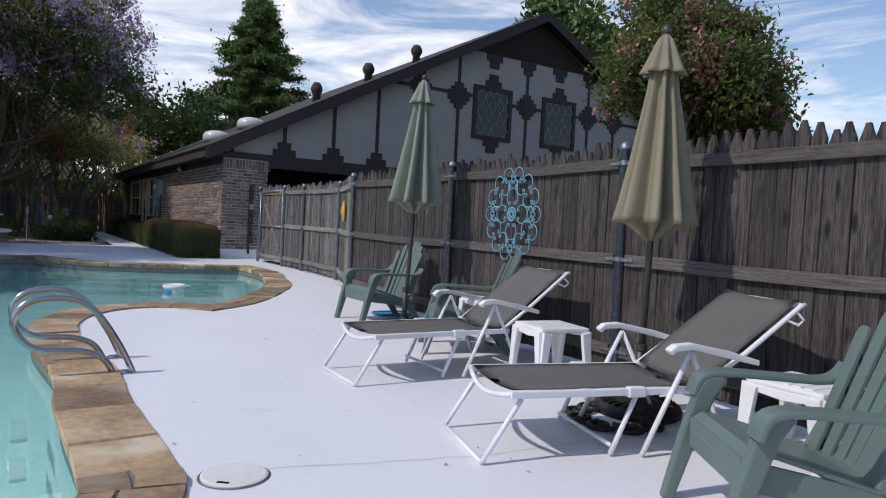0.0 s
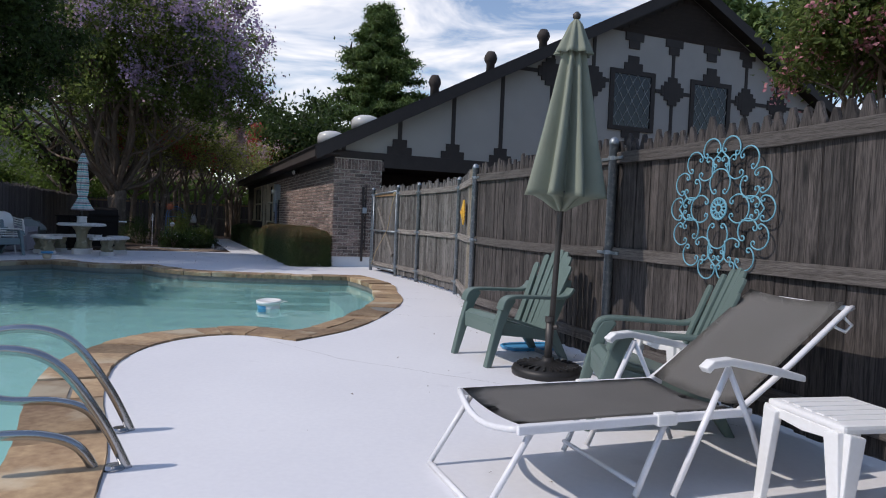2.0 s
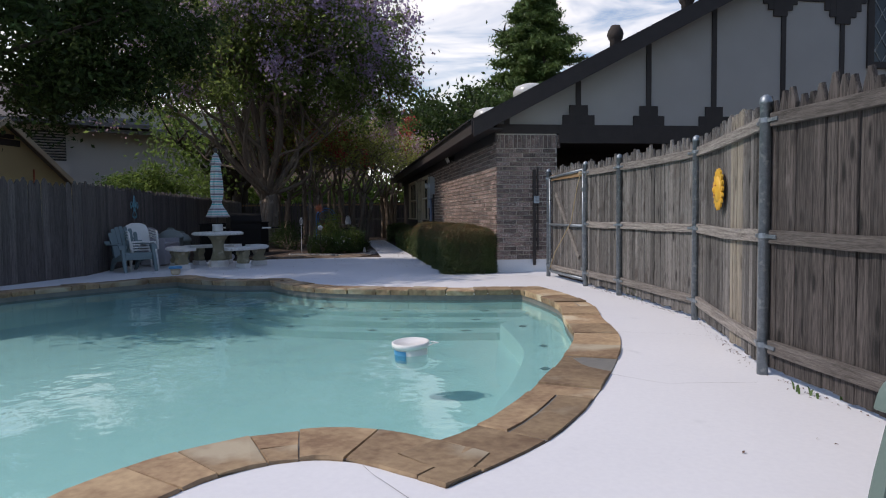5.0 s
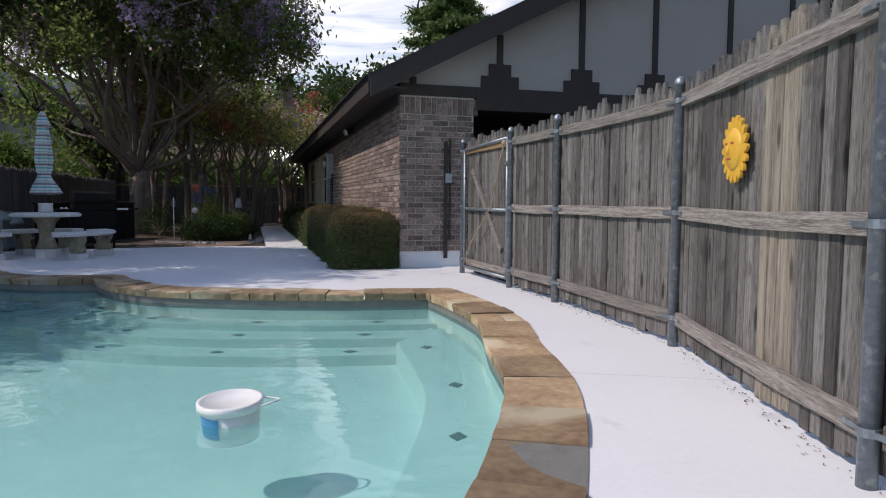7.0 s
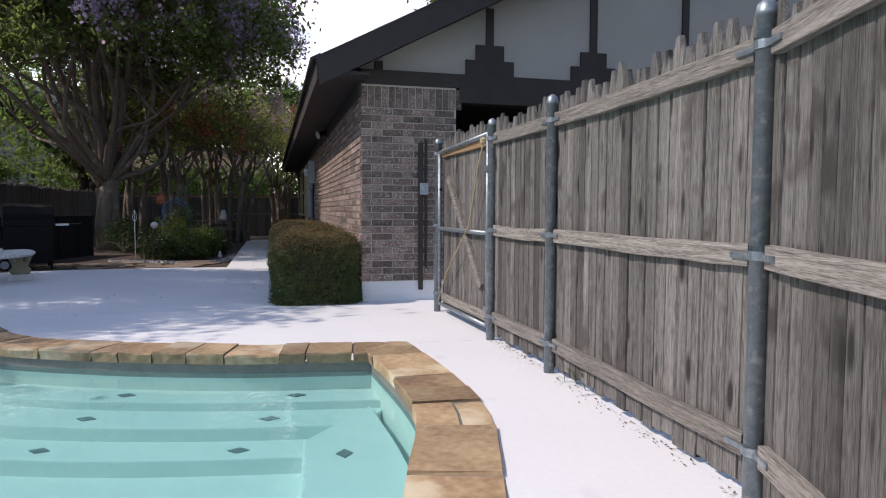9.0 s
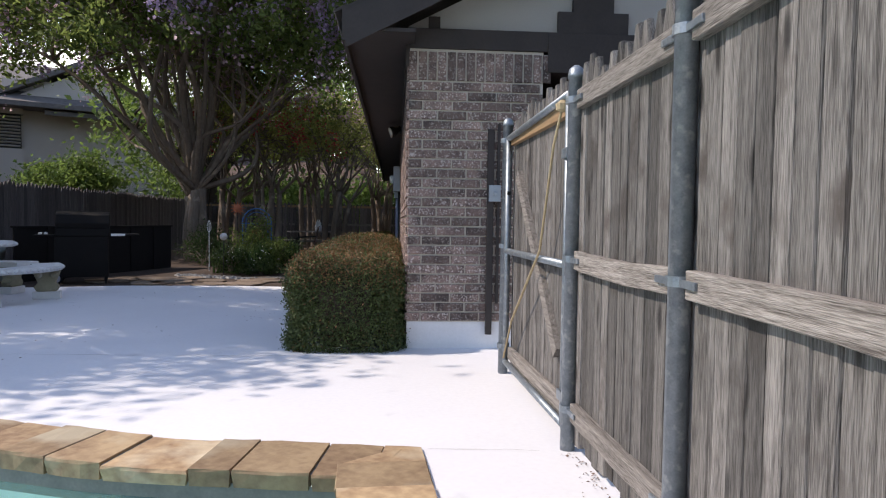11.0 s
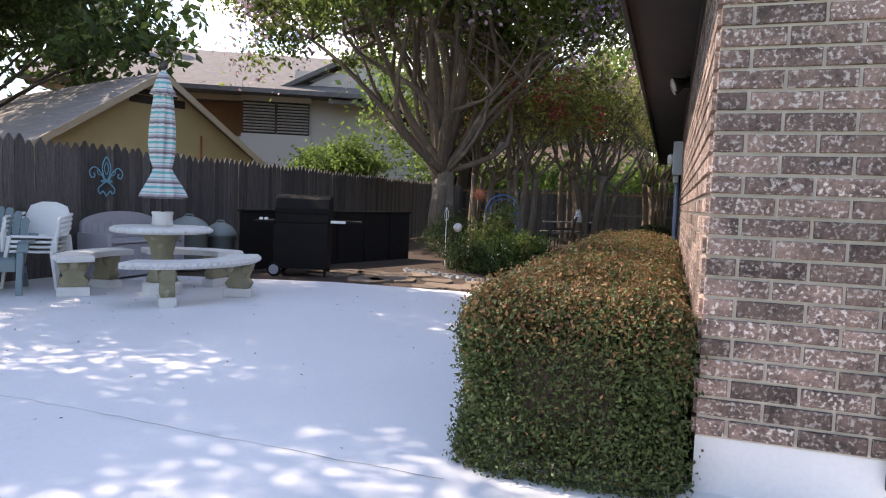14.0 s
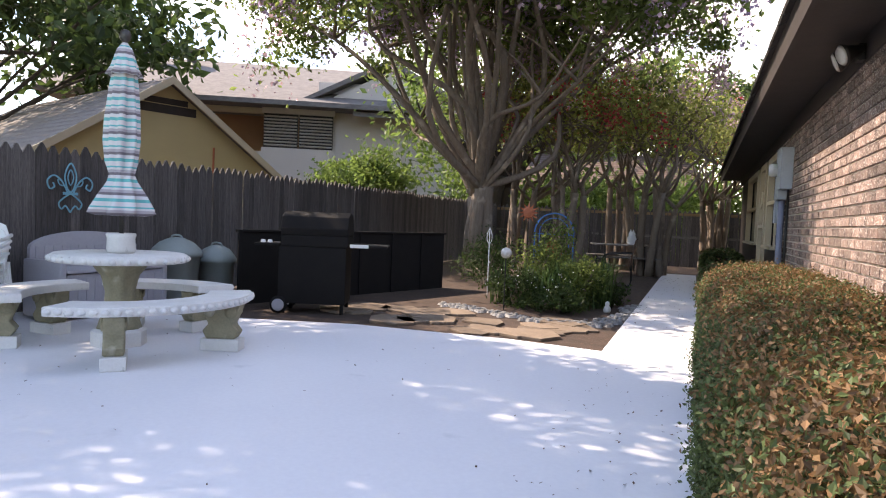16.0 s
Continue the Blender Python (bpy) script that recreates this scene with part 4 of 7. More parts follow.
def tree(name, base, stems, crown, leaf, label, n_leaf, size, flowers=None, trunk_r=0.16, spread=1.0, bark=None, seed=1, clumps=120, fork=0.45, flat=1.0, under=0.35, twigs=3, sig=0.17, lean=0.22):
    """Stems from base to points of a lumpy crown (centre, radii), clumps of leaves at the tips; flowers: (material, count, size, lowest height as a fraction)."""
    rg = np.random.default_rng(seed)
    ob = thing(name, Matrix.Translation(base), label, "tree")
    c, r = np.array(crown[0]) - np.array(base), np.array(crown[1])
    # clump centres: in the outer shell, uneven
    d = rg.normal(size=(clumps, 3))
    d /= np.linalg.norm(d, axis=1)[:, None]
    d[:, 2] = np.where(d[:, 2] < -under, -d[:, 2] * 0.3, d[:, 2])
    rad = rg.uniform(0.45, 1.05, size=(clumps, 1)) ** 0.6 * (1 + 0.16 * np.sin(d[:, :1] * 5 + seed) * np.cos(d[:, 1:2] * 4))
    cl = c + d * r * rad
    bm = bmesh.new()
    tips = rg.permutation(clumps)[: stems * twigs]
    for s in range(stems):
        az = 2 * math.pi * s / stems + rg.uniform(-0.3, 0.3)
        foot = Vector((math.cos(az) * trunk_r * spread * 0.8, math.sin(az) * trunk_r * spread * 0.8, -0.1))
        tgt = [Vector(cl[t]) for t in tips[s * twigs:(s + 1) * twigs]]
        mean = sum(tgt, Vector()) / len(tgt)
        knee = Vector((foot.x + mean.x * lean, foot.y + mean.y * lean, max(mean.z * fork, 0.6)))
        rr = trunk_r / math.sqrt(stems) * rg.uniform(0.9, 1.35)
        mid = foot.lerp(knee, 0.5) + Vector((rg.normal() * 0.08, rg.normal() * 0.08, 0))
        tube(curve_pts([foot, mid, knee], 4), rr * 1.25, 8, bm, taper=0.72)
        for t in tgt:
            span = (t - knee).length
            k1 = knee.lerp(t, 0.28) + Vector((rg.normal(), rg.normal(), rg.normal() + 0.8)) * span * 0.06
            k2 = knee.lerp(t, 0.6) + Vector((rg.normal(), rg.normal(), rg.normal() + 1.0)) * span * 0.08
            tube(curve_pts([knee, k1, k2, t], 4), rr * rg.uniform(0.45, 0.72), 6, bm, taper=0.12)
            for _ in range(2):
                e = Vector(cl[rg.integers(clumps)])
                e = k2 + (e - k2) * min(1.0, 1.6 / max((e - k2).length, 0.1))
                tube([k2, k2.lerp(e, 0.5) + Vector((0, 0, 0.1)), e], rr * 0.3, 5, bm, taper=0.2)
    part("trunk", bm, bark or M_BARK, ob, smooth=True)["kind"] = "stuff"
    per = n_leaf // clumps
    cs = np.repeat(cl, per, axis=0)
    sp = np.repeat(rg.uniform(0.55, 1.25, size=(clumps, 1)), per, axis=0) * min(r) * sig
    g = rg.normal(size=cs.shape)
    g[:, 2] *= 0.75 * flat
    pts = cs + g * sp
    V, F = leaves(rg, pts, size, droop=0.4)
    cr = new("crown", quads("crown", V, F, leaf))
    cr.parent = ob
    cr["kind"] = "stuff"
    for fm, cnt, fs, low in flowers or ():
        ok = np.where((cl[:, 2] - c[2]) / r[2] > low)[0]
        pick = rg.choice(ok, size=max(6, len(ok) * 2 // 3))
        tuft = cl[pick] + (cl[pick] - c) * 0.07 + rg.normal(size=(len(pick), 3)) * min(r) * 0.06
        k3 = 9
        tuft = np.repeat(tuft, k3, axis=0) + rg.normal(size=(len(tuft) * k3, 3)) * min(r) * 0.075
        per2 = max(4, cnt // len(tuft))
        base_pts = np.repeat(tuft, per2, axis=0)
        off = rg.normal(size=base_pts.shape) * fs * np.array([1.1, 1.1, 2.0])
        V, F = leaves(rg, base_pts + off, fs * 0.62, aspect=0.8)
        fl = new("blossom", quads("blossom", V, F, fm))
        fl.parent = ob
        fl["kind"] = "stuff"
    return ob


tree("crape_myrtle", (-18.9, 26.2, 0), 7, ((-19.2, 26.1, 6.35), (5.2, 5.2, 3.6)), M_LEAF, "large multi-trunk crape myrtle with lavender blossom by the fence", 70000, 0.085, [(M_LILAC, 46000, 0.085, -0.2), (M_PALEPINK, 5000, 0.08, -0.6)], 0.36, 0.5, seed=3, clumps=440, fork=0.25, twigs=5, sig=0.105, lean=0.09, under=0.5)
for i, (x, y, h) in enumerate(((-18.6, 31.2, 4.4), (-20.4, 32.0, 4.7), (-19.4, 29.0, 4.4), (-20.7, 28.7, 4.6), (-19.8, 35.0, 4.4))):
    tree("small_crape_myrtle", (x, y, 0), 6, ((x + 0.2, y, h - 0.9), (2.1, 2.1, 1.7)), M_LEAFWARM, "multi-stem crape myrtle with bare pale stems and bronze leaves", 3200, 0.06, [(M_PALEPINK, 1200, 0.07, 0.2)] if i != 2 else [(M_RED, 600, 0.06, -0.2)], 0.16, 2.2, seed=11 + i, clumps=80, fork=0.5)
tree("shade_oak", (-19.0, 12.6, 0), 4, ((-16.1, 15.0, 5.35), (3.85, 4.2, 2.4)), M_LEAFDARK, "spreading oak with low limbs over the fence", 84000, 0.07, None, 0.30, 0.5, M_DARKBARK, 21, 225, 0.5, 1.0, 0.9, 6, sig=0.16)
# sun on this oak is painted in by the lighter leaf colour
tree("shade_oak", (-27.5, 32.5, 0), 5, ((-27.0, 32.5, 5.6), (4.4, 4.4, 3.6)), M_LEAFLIGHT, "oak behind the crape myrtle, sunlit look from a lighter leaf colour", 5500, 0.14, None, 0.4, 0.6, M_DARKBARK, 23, 160, 0.4, 1.0, 0.9, 5)
tree("bald_cypress", (-22.2, 60, 0), 1, ((-22.2, 60, 12.6), (4.0, 4.0, 6.6)), M_CYPRESS, "tall feathery bald cypress beyond the house", 100, 0.2, None, 0.45, 0.3, M_DARKBARK, 5, 40, 0.8)
tree("oak_beyond", (-27, 52, 0), 5, ((-27, 52, 6.6), (5.5, 4, 3.8)), M_LEAFDARK, "dark green oak beyond the path", 9000, 0.22, None, 0.4, 0.8, M_DARKBARK, 31, 110)
tree("red_crape_myrtle", (-24, 43, 0), 5, ((-24, 43, 4.9), (2.4, 2.4, 2.0)), M_LEAF, "crape myrtle with red blossom", 9000, 0.10, [(M_RED, 4000, 0.12, -0.2)], 0.2, 1.5, seed=33, clumps=80)
tree("pink_crape_myrtle", (4.6, 19.3, 0), 5, ((4.25, 19.2, 4.7), (1.8, 1.8, 1.8)), M_LEAF, "crape myrtle with pink blossom behind the fence", 20000, 0.075, [(M_PINK, 6000, 0.075, -0.3)], 0.2, 1.6, seed=35, clumps=120)
tree("pink_crape_myrtle", (5.6, 19.4, 0), 5, ((5.6, 19.4, 3.5), (1.1, 1.1, 1.1)), M_LEAF, "crape myrtle with pink blossom behind the fence", 12000, 0.08, [(M_PINK, 3000, 0.075, -0.1)], 0.2, 1.6, seed=36, clumps=90)
tree("tall_tree_beyond", (13, 58, 0), 4, ((13, 58, 14), (4.2, 4, 6.4)), M_CYPRESS, "tall green tree behind the roof", 9000, 0.34, None, 0.5, 0.5, M_DARKBARK, 41, 110)
tree("tall_tree_beyond", (4.3, 58, 0), 4, ((4.3, 58, 14.5), (4, 4, 6)), M_CYPRESS, "tall green tree behind the roof", 8000, 0.34, None, 0.5, 0.5, M_DARKBARK, 42, 100)
tree("oak_beyond", (-34, 46, 0), 5, ((-33, 46, 5.6), (6, 5, 4.5)), M_LEAFLIGHT, "tree beyond the end fence, sunlit look from a lighter leaf colour", 9000, 0.2, None, 0.4, 0.8, M_DARKBARK, 32, 110)
tree("oak_beyond", (-20.6, 44, 0), 5, ((-20.6, 45, 5.2), (4, 4, 3.4)), M_LEAFDARK, "dark green tree beyond the end fence", 7000, 0.18, None, 0.35, 0.8, M_DARKBARK, 37, 90)
tree("oak_beyond", (-34, 16, 0), 5, ((-34, 16, 7), (7, 7, 5)), M_LEAFDARK, "dark oak behind the neighbouring houses", 9000, 0.25, None, 0.4, 0.8, M_DARKBARK, 38, 110)
# cypress sprays in drooping tiers
cy = [o for o in scene.objects if o.name.startswith("bald_cypress")][0]
rg = np.random.default_rng(8)
pts, limbs = [], bmesh.new()
for q in range(130):
    z = 5.0 + 14.6 * (q / 130) ** 0.9
    L = (0.8 + (19.8 - z) / 14 * 6.6) * rg.uniform(0.6, 1.15)
    az = q * 2.4 + rg.uniform(-0.4, 0.4)
    out = np.array([math.cos(az), math.sin(az), 0.0])
    rise = rg.uniform(0.25, 0.5)
    tube([(out[0] * L * t, out[1] * L * t, z + rise * L * t - 0.25 * L * t * t) for t in (0, 0.4, 0.9)], 0.07, 5, limbs, taper=0.2)
    for k in range(9):
        t = 0.22 + 0.09 * k + rg.uniform(-0.03, 0.03)
        c = out * L * t + np.array([0, 0, z + rise * L * t - 0.25 * L * t * t])
        n_ = 75
        side = np.array([-out[1], out[0], 0]) * rg.normal(size=(n_, 1)) * 0.42 * (1.1 - 0.5 * t)
        pts.append(c + side + out * rg.normal(size=(n_, 1)) * 0.30 + np.array([0, 0, 1.0]) * (rg.normal(size=(n_, 1)) * 0.16 - np.abs(rg.normal(size=(n_, 1))) * 0.12))
part("limbs", limbs, M_DARKBARK, cy)["kind"] = "stuff"
V, F = leaves(rg, np.concatenate(pts), 0.19, droop=0.3, aspect=0.3)
sp = new("foliage", quads("foliage", V, F, M_CYPRESS))
sp.parent = cy
sp["kind"] = "stuff"


def hedge(name, x0, x1, y0, y1, h, n, label, tips, seed, size=0.022):
    """Clipped hedge in yard places: a dark core and small leaves over a rounded box."""
    rg = np.random.default_rng(seed)
    ob = thing(name, YARD, label, "hedge")
    r = min(0.27, (x1 - x0) / 2.2, h / 2.2)
    bm = B((x0 + 0.05, y0 + 0.05, 0, x1 - 0.05, y1 - 0.05, h - 0.05))
    bmesh.ops.bevel(bm, geom=bm.edges[:], offset=r * 0.8, segments=4, affect="EDGES")
    part("core", bm, M_SOIL, ob)
    # points on the rounded box
    L = np.array([x1 - x0, y1 - y0, h])
    areas = np.array([L[1] * L[2], L[1] * L[2], L[0] * L[2], L[0] * L[2], L[0] * L[1] * 1.2])
    f = rg.choice(5, size=n, p=areas / areas.sum())
    u = rg.uniform(0, 1, size=(n, 3))
    nm = np.zeros((n, 3))
    for k, (ax, side) in enumerate(((0, 0), (0, 1), (1, 0), (1, 1), (2, 1))):
        u[f == k, ax] = side
        nm[f == k, ax] = 1 if side else -1
    p = u * L
    core_lo, core_hi = np.array([r, r, 0.0]), L - r
    q = np.clip(p, core_lo, core_hi)
    dv = p - q
    ln = np.linalg.norm(dv, axis=1)
    ok = ln > 1e-6
    p[ok] = q[ok] + dv[ok] / ln[ok][:, None] * np.minimum(ln[ok], r)[:, None]
    nm[ok] = dv[ok] / ln[ok][:, None]
    lump = 0.035 * np.sin(p[:, 0] * 7 + 1.3) * np.sin(p[:, 1] * 5.1) + 0.02 * np.sin(p[:, 2] * 11 + p[:, 1] * 6)
    p += nm * (lump + rg.normal(size=n) * 0.03 - 0.03)[:, None]
    p += np.array([x0, y0, 0])
    V, F = leaves(rg, p, size, normal=nm * 0.6, aspect=0.55)
    mi = ((rg.uniform(size=n) < tips * np.clip((p[:, 2] - h * 0.55) / (h * 0.4), 0.04, 1)) & True).astype(int)
    me = quads("foliage", V, F, [M_HEDGE, M_HEDGETIP], mi)
    fo = new("foliage", me)
    fo.parent = ob
    fo["kind"] = "stuff"
    return ob


hedge("hedge", -0.99, -0.04, -0.20, 5.9, 0.84, 360000, "clipped green hedge with bronze new tips along the brick wall", 0.62, 1, 0.0112)
hedge("hedge", -0.98, -0.05, 6.3, 11.5, 0.62, 26000, "low clipped hedge in shade further along the wall", 0.25, 2, 0.028)
hedge("hedge", -0.95, -0.1, 14.6, 16.4, 0.7, 8000, "small clipped bush at the end of the path", 0.05, 3, 0.03)


def shrub(name, centre, radii, n, size, material, label, seed):
    rg = np.random.default_rng(seed)
    ob = thing(name, Matrix.Translation((centre[0], centre[1], -0.03)), label, "shrub")
    c, r = np.array([0, 0, centre[2]]), np.array(radii)
    k = 34
    d = rg.normal(size=(k, 3))
    d /= np.linalg.norm(d, axis=1)[:, None]
    cl = c + d * r * rg.uniform(0.3, 1, size=(k, 1))
    pts = np.repeat(cl, n // k, axis=0) + rg.normal(size=(n // k * k, 3)) * r * 0.24
    pts[:, 2] = np.maximum(pts[:, 2], 0.03)
    bm = bmesh.new()
    for q in range(8):
        e = Vector(cl[q])
        tube([(0, 0, 0), e * 0.5 + Vector((0, 0, 0.1)), e], 0.02, 5, bm, taper=0.3)
    part("stems", bm, M_BARK, ob)
    V, F = leaves(rg, pts, size)
    fo = new("foliage", quads("foliage", V, F, material))
    fo.parent = ob
    fo["kind"] = "stuff"
    return ob


def yv(v, u):
    p = yard(v, u)
    return p.x, p.y


shrub("tall_shrub", (-27.3, 27.1, 2.4), (1.5, 1.6, 0.85), 14000, 0.085, M_LEAFLIGHT, "bright green shrub rising behind the fence", 51)
# ---- furniture by the pool ----


def facing(x, y, fx, fy, z=0.0):
    """Pose whose -y looks along (fx, fy)."""
    return Matrix.Translation((x, y, z)) @ Matrix.Rotation(math.atan2(fy, fx) + math.pi / 2, 4, "Z")


def slab(line, x0, x1, t, bevel=0.006):
    """A bent sheet: a (y, z) line with thickness t, from x0 to x1."""
    P = [Vector((0, y, z)) for y, z in line]
    top, bot = [], []
    for i, p in enumerate(P):
        d = (P[min(i + 1, len(P) - 1)] - P[max(i - 1, 0)]).normalized()
        n = Vector((0, -d.z, d.y))
        top.append((p.y + n.y * t / 2, p.z + n.z * t / 2))
        bot.append((p.y - n.y * t / 2, p.z - n.z * t / 2))
    return prism(top + bot[::-1], x0, x1, "x", bevel)


def adirondack(m, material, label, width=1.0):
    """Moulded plastic chair with raked legs, arms that bend into the legs and a fanned back."""
    ob = thing("adirondack_chair", m, label, "chair", "adirondack chairs")
    ob.scale = (width, 1, 1)
    dish = [(-0.425, 0.31), (-0.415, 0.365), (-0.385, 0.388), (-0.30, 0.375), (-0.16, 0.335), (-0.03, 0.292), (0.05, 0.268), (0.10, 0.272), (0.135, 0.31)]
    part("seat", slab(dish, -0.252, 0.252, 0.02, 0.005), material, ob)
    for x0, x1 in ((-0.215, -0.02), (0.02, 0.215)):
        part("seat_slot", slab([(-0.352, 0.3845), (-0.338, 0.382)], x0, x1, 0.018, 0.0), M_CRACK, ob, "dark drain slot")
    part("apron", prism([(-0.252, 0.245), (0.252, 0.245), (0.252, 0.37), (-0.252, 0.37)], -0.432, -0.41, "y", 0.007), material, ob)
    for sx in (-1, 1):
        part("side_rail", prism([(-0.425, 0.25), (-0.42, 0.365), (-0.16, 0.315), (0.10, 0.255), (0.17, 0.22), (0.10, 0.175), (-0.10, 0.21)], sx * 0.242, sx * 0.26, "x", 0.005), material, ob)
        part("back_leg", prism([(0.0, 0.235), (0.16, 0.27), (0.21, 0.17), (0.30, 0.0), (0.245, 0.0), (0.15, 0.13), (0.06, 0.19)], sx * 0.205, sx * 0.262, "x", 0.008), material, ob)
        part("front_leg", prism([(-0.525, 0.0), (-0.475, 0.0), (-0.395, 0.25), (-0.325, 0.45), (-0.275, 0.525), (-0.30, 0.55), (-0.365, 0.54), (-0.40, 0.49), (-0.46, 0.28)], sx * 0.262, sx * 0.32, "x", 0.011), material, ob)
        arm = [(p.y, p.z) for p in curve_pts([(0, -0.413, 0.455), (0, -0.392, 0.515), (0, -0.35, 0.548), (0, -0.25, 0.556), (0, 0.0, 0.548), (0, 0.13, 0.545), (0, 0.205, 0.565), (0, 0.25, 0.62)], 3)]
        part("armrest", slab(arm, sx * 0.262, sx * 0.362, 0.026, 0.008), material, ob)
        part("back_stile", prism([(0.05, 0.28), (0.13, 0.26), (0.285, 0.60), (0.30, 0.68), (0.26, 0.68), (0.20, 0.58)], sx * 0.222, sx * 0.252, "x", 0.008), material, ob)
    lean = math.atan2(0.27, 0.66)
    for q in range(7):
        c = q - 3
        h = 0.71 - 0.013 * c * c - (0.015 if abs(c) == 3 else 0)
        w0, w1 = 0.0285, 0.0365
        ol = [(-w0, 0), (w0, 0), (w1, h - 0.035), (w1 * 0.75, h - 0.008), (w1 * 0.3, h), (-w1 * 0.3, h), (-w1 * 0.75, h - 0.008), (-w1, h - 0.035)]
        bm = prism(ol, -0.009, 0.010, "y", 0.004)
        moved(bm, Matrix.Translation((c * 0.0655, 0.10 - 0.0045 * c * c, 0.265)) @ Matrix.Rotation(-lean, 4, "X") @ Matrix.Rotation(c * 0.028, 4, "Y"))
        part("slat", bm, material, ob)
    for z, wd in ((0.29, 0.215), (0.42, 0.228), (0.53, 0.236), (0.66, 0.25)):
        y = 0.10 + (z - 0.265) * 0.409
        arc = [(-wd + 2 * wd * q / 8, y + 0.012 - 0.034 * (2 * q / 8 - 1) ** 2) for q in range(9)]
        part("back_band", prism(arc + [(x, yy + 0.014) for x, yy in arc[::-1]], z - 0.02, z + 0.02, "z"), material, ob)
    return ob


adirondack(facing(-0.85, 11.08, -0.75, -0.66), M_CHAIR, "sage green plastic adirondack chair on the deck by the fence")
adirondack(facing(0.27, 9.58, -0.98, -0.19), M_CHAIR, "sage green plastic adirondack chair behind the lounger")
adirondack(facing(1.79, 6.16, -0.997, -0.08), M_CHAIR, "sage green plastic adirondack chair beside the lounger")
adirondack(facing(-14.0, 17.2, 0.98, -0.17), M_CHAIRBLUE, "blue-grey plastic adirondack chair against the back fence", 1.08)


def lounger(m, label):
    """Foot end at x = 0, head towards +x."""
    ob = thing("sun_lounger", m, label, "lounger", "sun loungers")
    z = 0.335
    part("foot_bar", tube([Vector((0.135 - 0.03 * math.cos(math.pi * t / 8 - math.pi / 2), -0.29 + 0.58 * t / 8, z - 0.045 * math.sin(math.pi * t / 8))) for t in range(9)], 0.014, 8), M_WHITE, ob, smooth=True)
    for s in (-1, 1):
        part("side_rail", B((0.13, s * 0.30 - 0.014, z - 0.018, 1.28, s * 0.30 + 0.014, z + 0.018), bevel=0.006), M_WHITE, ob)
        part("joint_cap", B((0.77, s * 0.30 - 0.022, z - 0.028, 0.87, s * 0.30 + 0.022, z + 0.026), bevel=0.01), M_WHITEPLASTIC, ob)
        part("foot_leg", tube([(0.20, s * 0.29, z - 0.01), (0.0, s * 0.295, 0.012)], 0.0135, 8), M_WHITE, ob, smooth=True)
        part("middle_leg", tube([(0.84, s * 0.285, z - 0.01), (0.70, s * 0.285, 0.012)], 0.0135, 8), M_WHITE, ob, smooth=True)
        part("arm_leg", tube([(1.12, s * 0.325, 0.54), (0.98, s * 0.325, 0.26), (0.86, s * 0.325, 0.012)], 0.014, 8), M_WHITE, ob, smooth=True)
        part("arm_brace", tube([(1.12, s * 0.325, 0.54), (1.26, s * 0.325, 0.28), (1.38, s * 0.32, 0.012)], 0.013, 8), M_WHITE, ob, smooth=True)
        arm = prism([(0.96, 0.555), (1.00, 0.585), (1.10, 0.592), (1.35, 0.545), (1.52, 0.50), (1.52, 0.47), (1.33, 0.51), (1.10, 0.558), (1.00, 0.55), (0.98, 0.53)], s * 0.345 - 0.027, s * 0.345 + 0.027, "y", 0.008)
        part("armrest", arm, M_WHITEPLASTIC, ob)
        part("back_rail", tube([(1.20, s * 0.30, z), (1.50, s * 0.30, 0.535), (1.84, s * 0.30, 0.785), (1.87, s * 0.30, 0.792)], 0.014, 8), M_WHITE, ob, smooth=True)
        part("head_hook", tube([(1.80, s * 0.30, 0.76), (1.86, s * 0.31, 0.71), (1.82, s * 0.31, 0.68), (1.74, s * 0.30, 0.71)], 0.008, 6), M_WHITEPLASTIC, ob, smooth=True)
    part("foot_crossbar", tube([(0.0, -0.295, 0.013), (0.0, 0.295, 0.013)], 0.013, 8), M_WHITE, ob, smooth=True)
    part("ground_bar", tube([(0.70, -0.285, 0.06), (0.70, 0.285, 0.06)], 0.011, 8), M_WHITE, ob, smooth=True)
    part("head_bar", tube([(1.85, -0.30, 0.788), (1.85, 0.30, 0.788)], 0.013, 8), M_WHITE, ob, smooth=True)

    def sling(pts, w, name):
        bm = bmesh.new()
        rows = []
        for px, pz in pts:
            rows.append([bm.verts.new((px, -w + 2 * w * j / 8, pz - 0.022 * (1 - (2 * j / 8 - 1) ** 2))) for j in range(9)])
        for a, b in zip(rows, rows[1:]):
            for j in range(8):
                bm.faces.new((a[j], b[j], b[j + 1], a[j + 1]))
        bmesh.ops.solidify(bm, geom=bm.faces[:], thickness=0.006)
        part(name, bm, M_SLING, ob, "grey mesh sling", True)
    sling([(0.145 + 0.105 * i, z + 0.019) for i in range(11)], 0.285, "seat_sling")
    sling([(1.22 + 0.062 * i, z + 0.03 + 0.0455 * i) for i in range(11)], 0.285, "back_sling")
    return ob


def axis(x, y, dx, dy):
    return Matrix.Translation((x, y, 0)) @ Matrix.Rotation(math.atan2(dy, dx), 4, "Z")


lounger(axis(0.34, 6.87, 0.92, 0.39), "white-framed sun lounger with a grey mesh sling, back raised")
lounger(axis(-0.645, 8.12, 0.80, 0.60), "white-framed sun lounger with a grey mesh sling beside the stool")


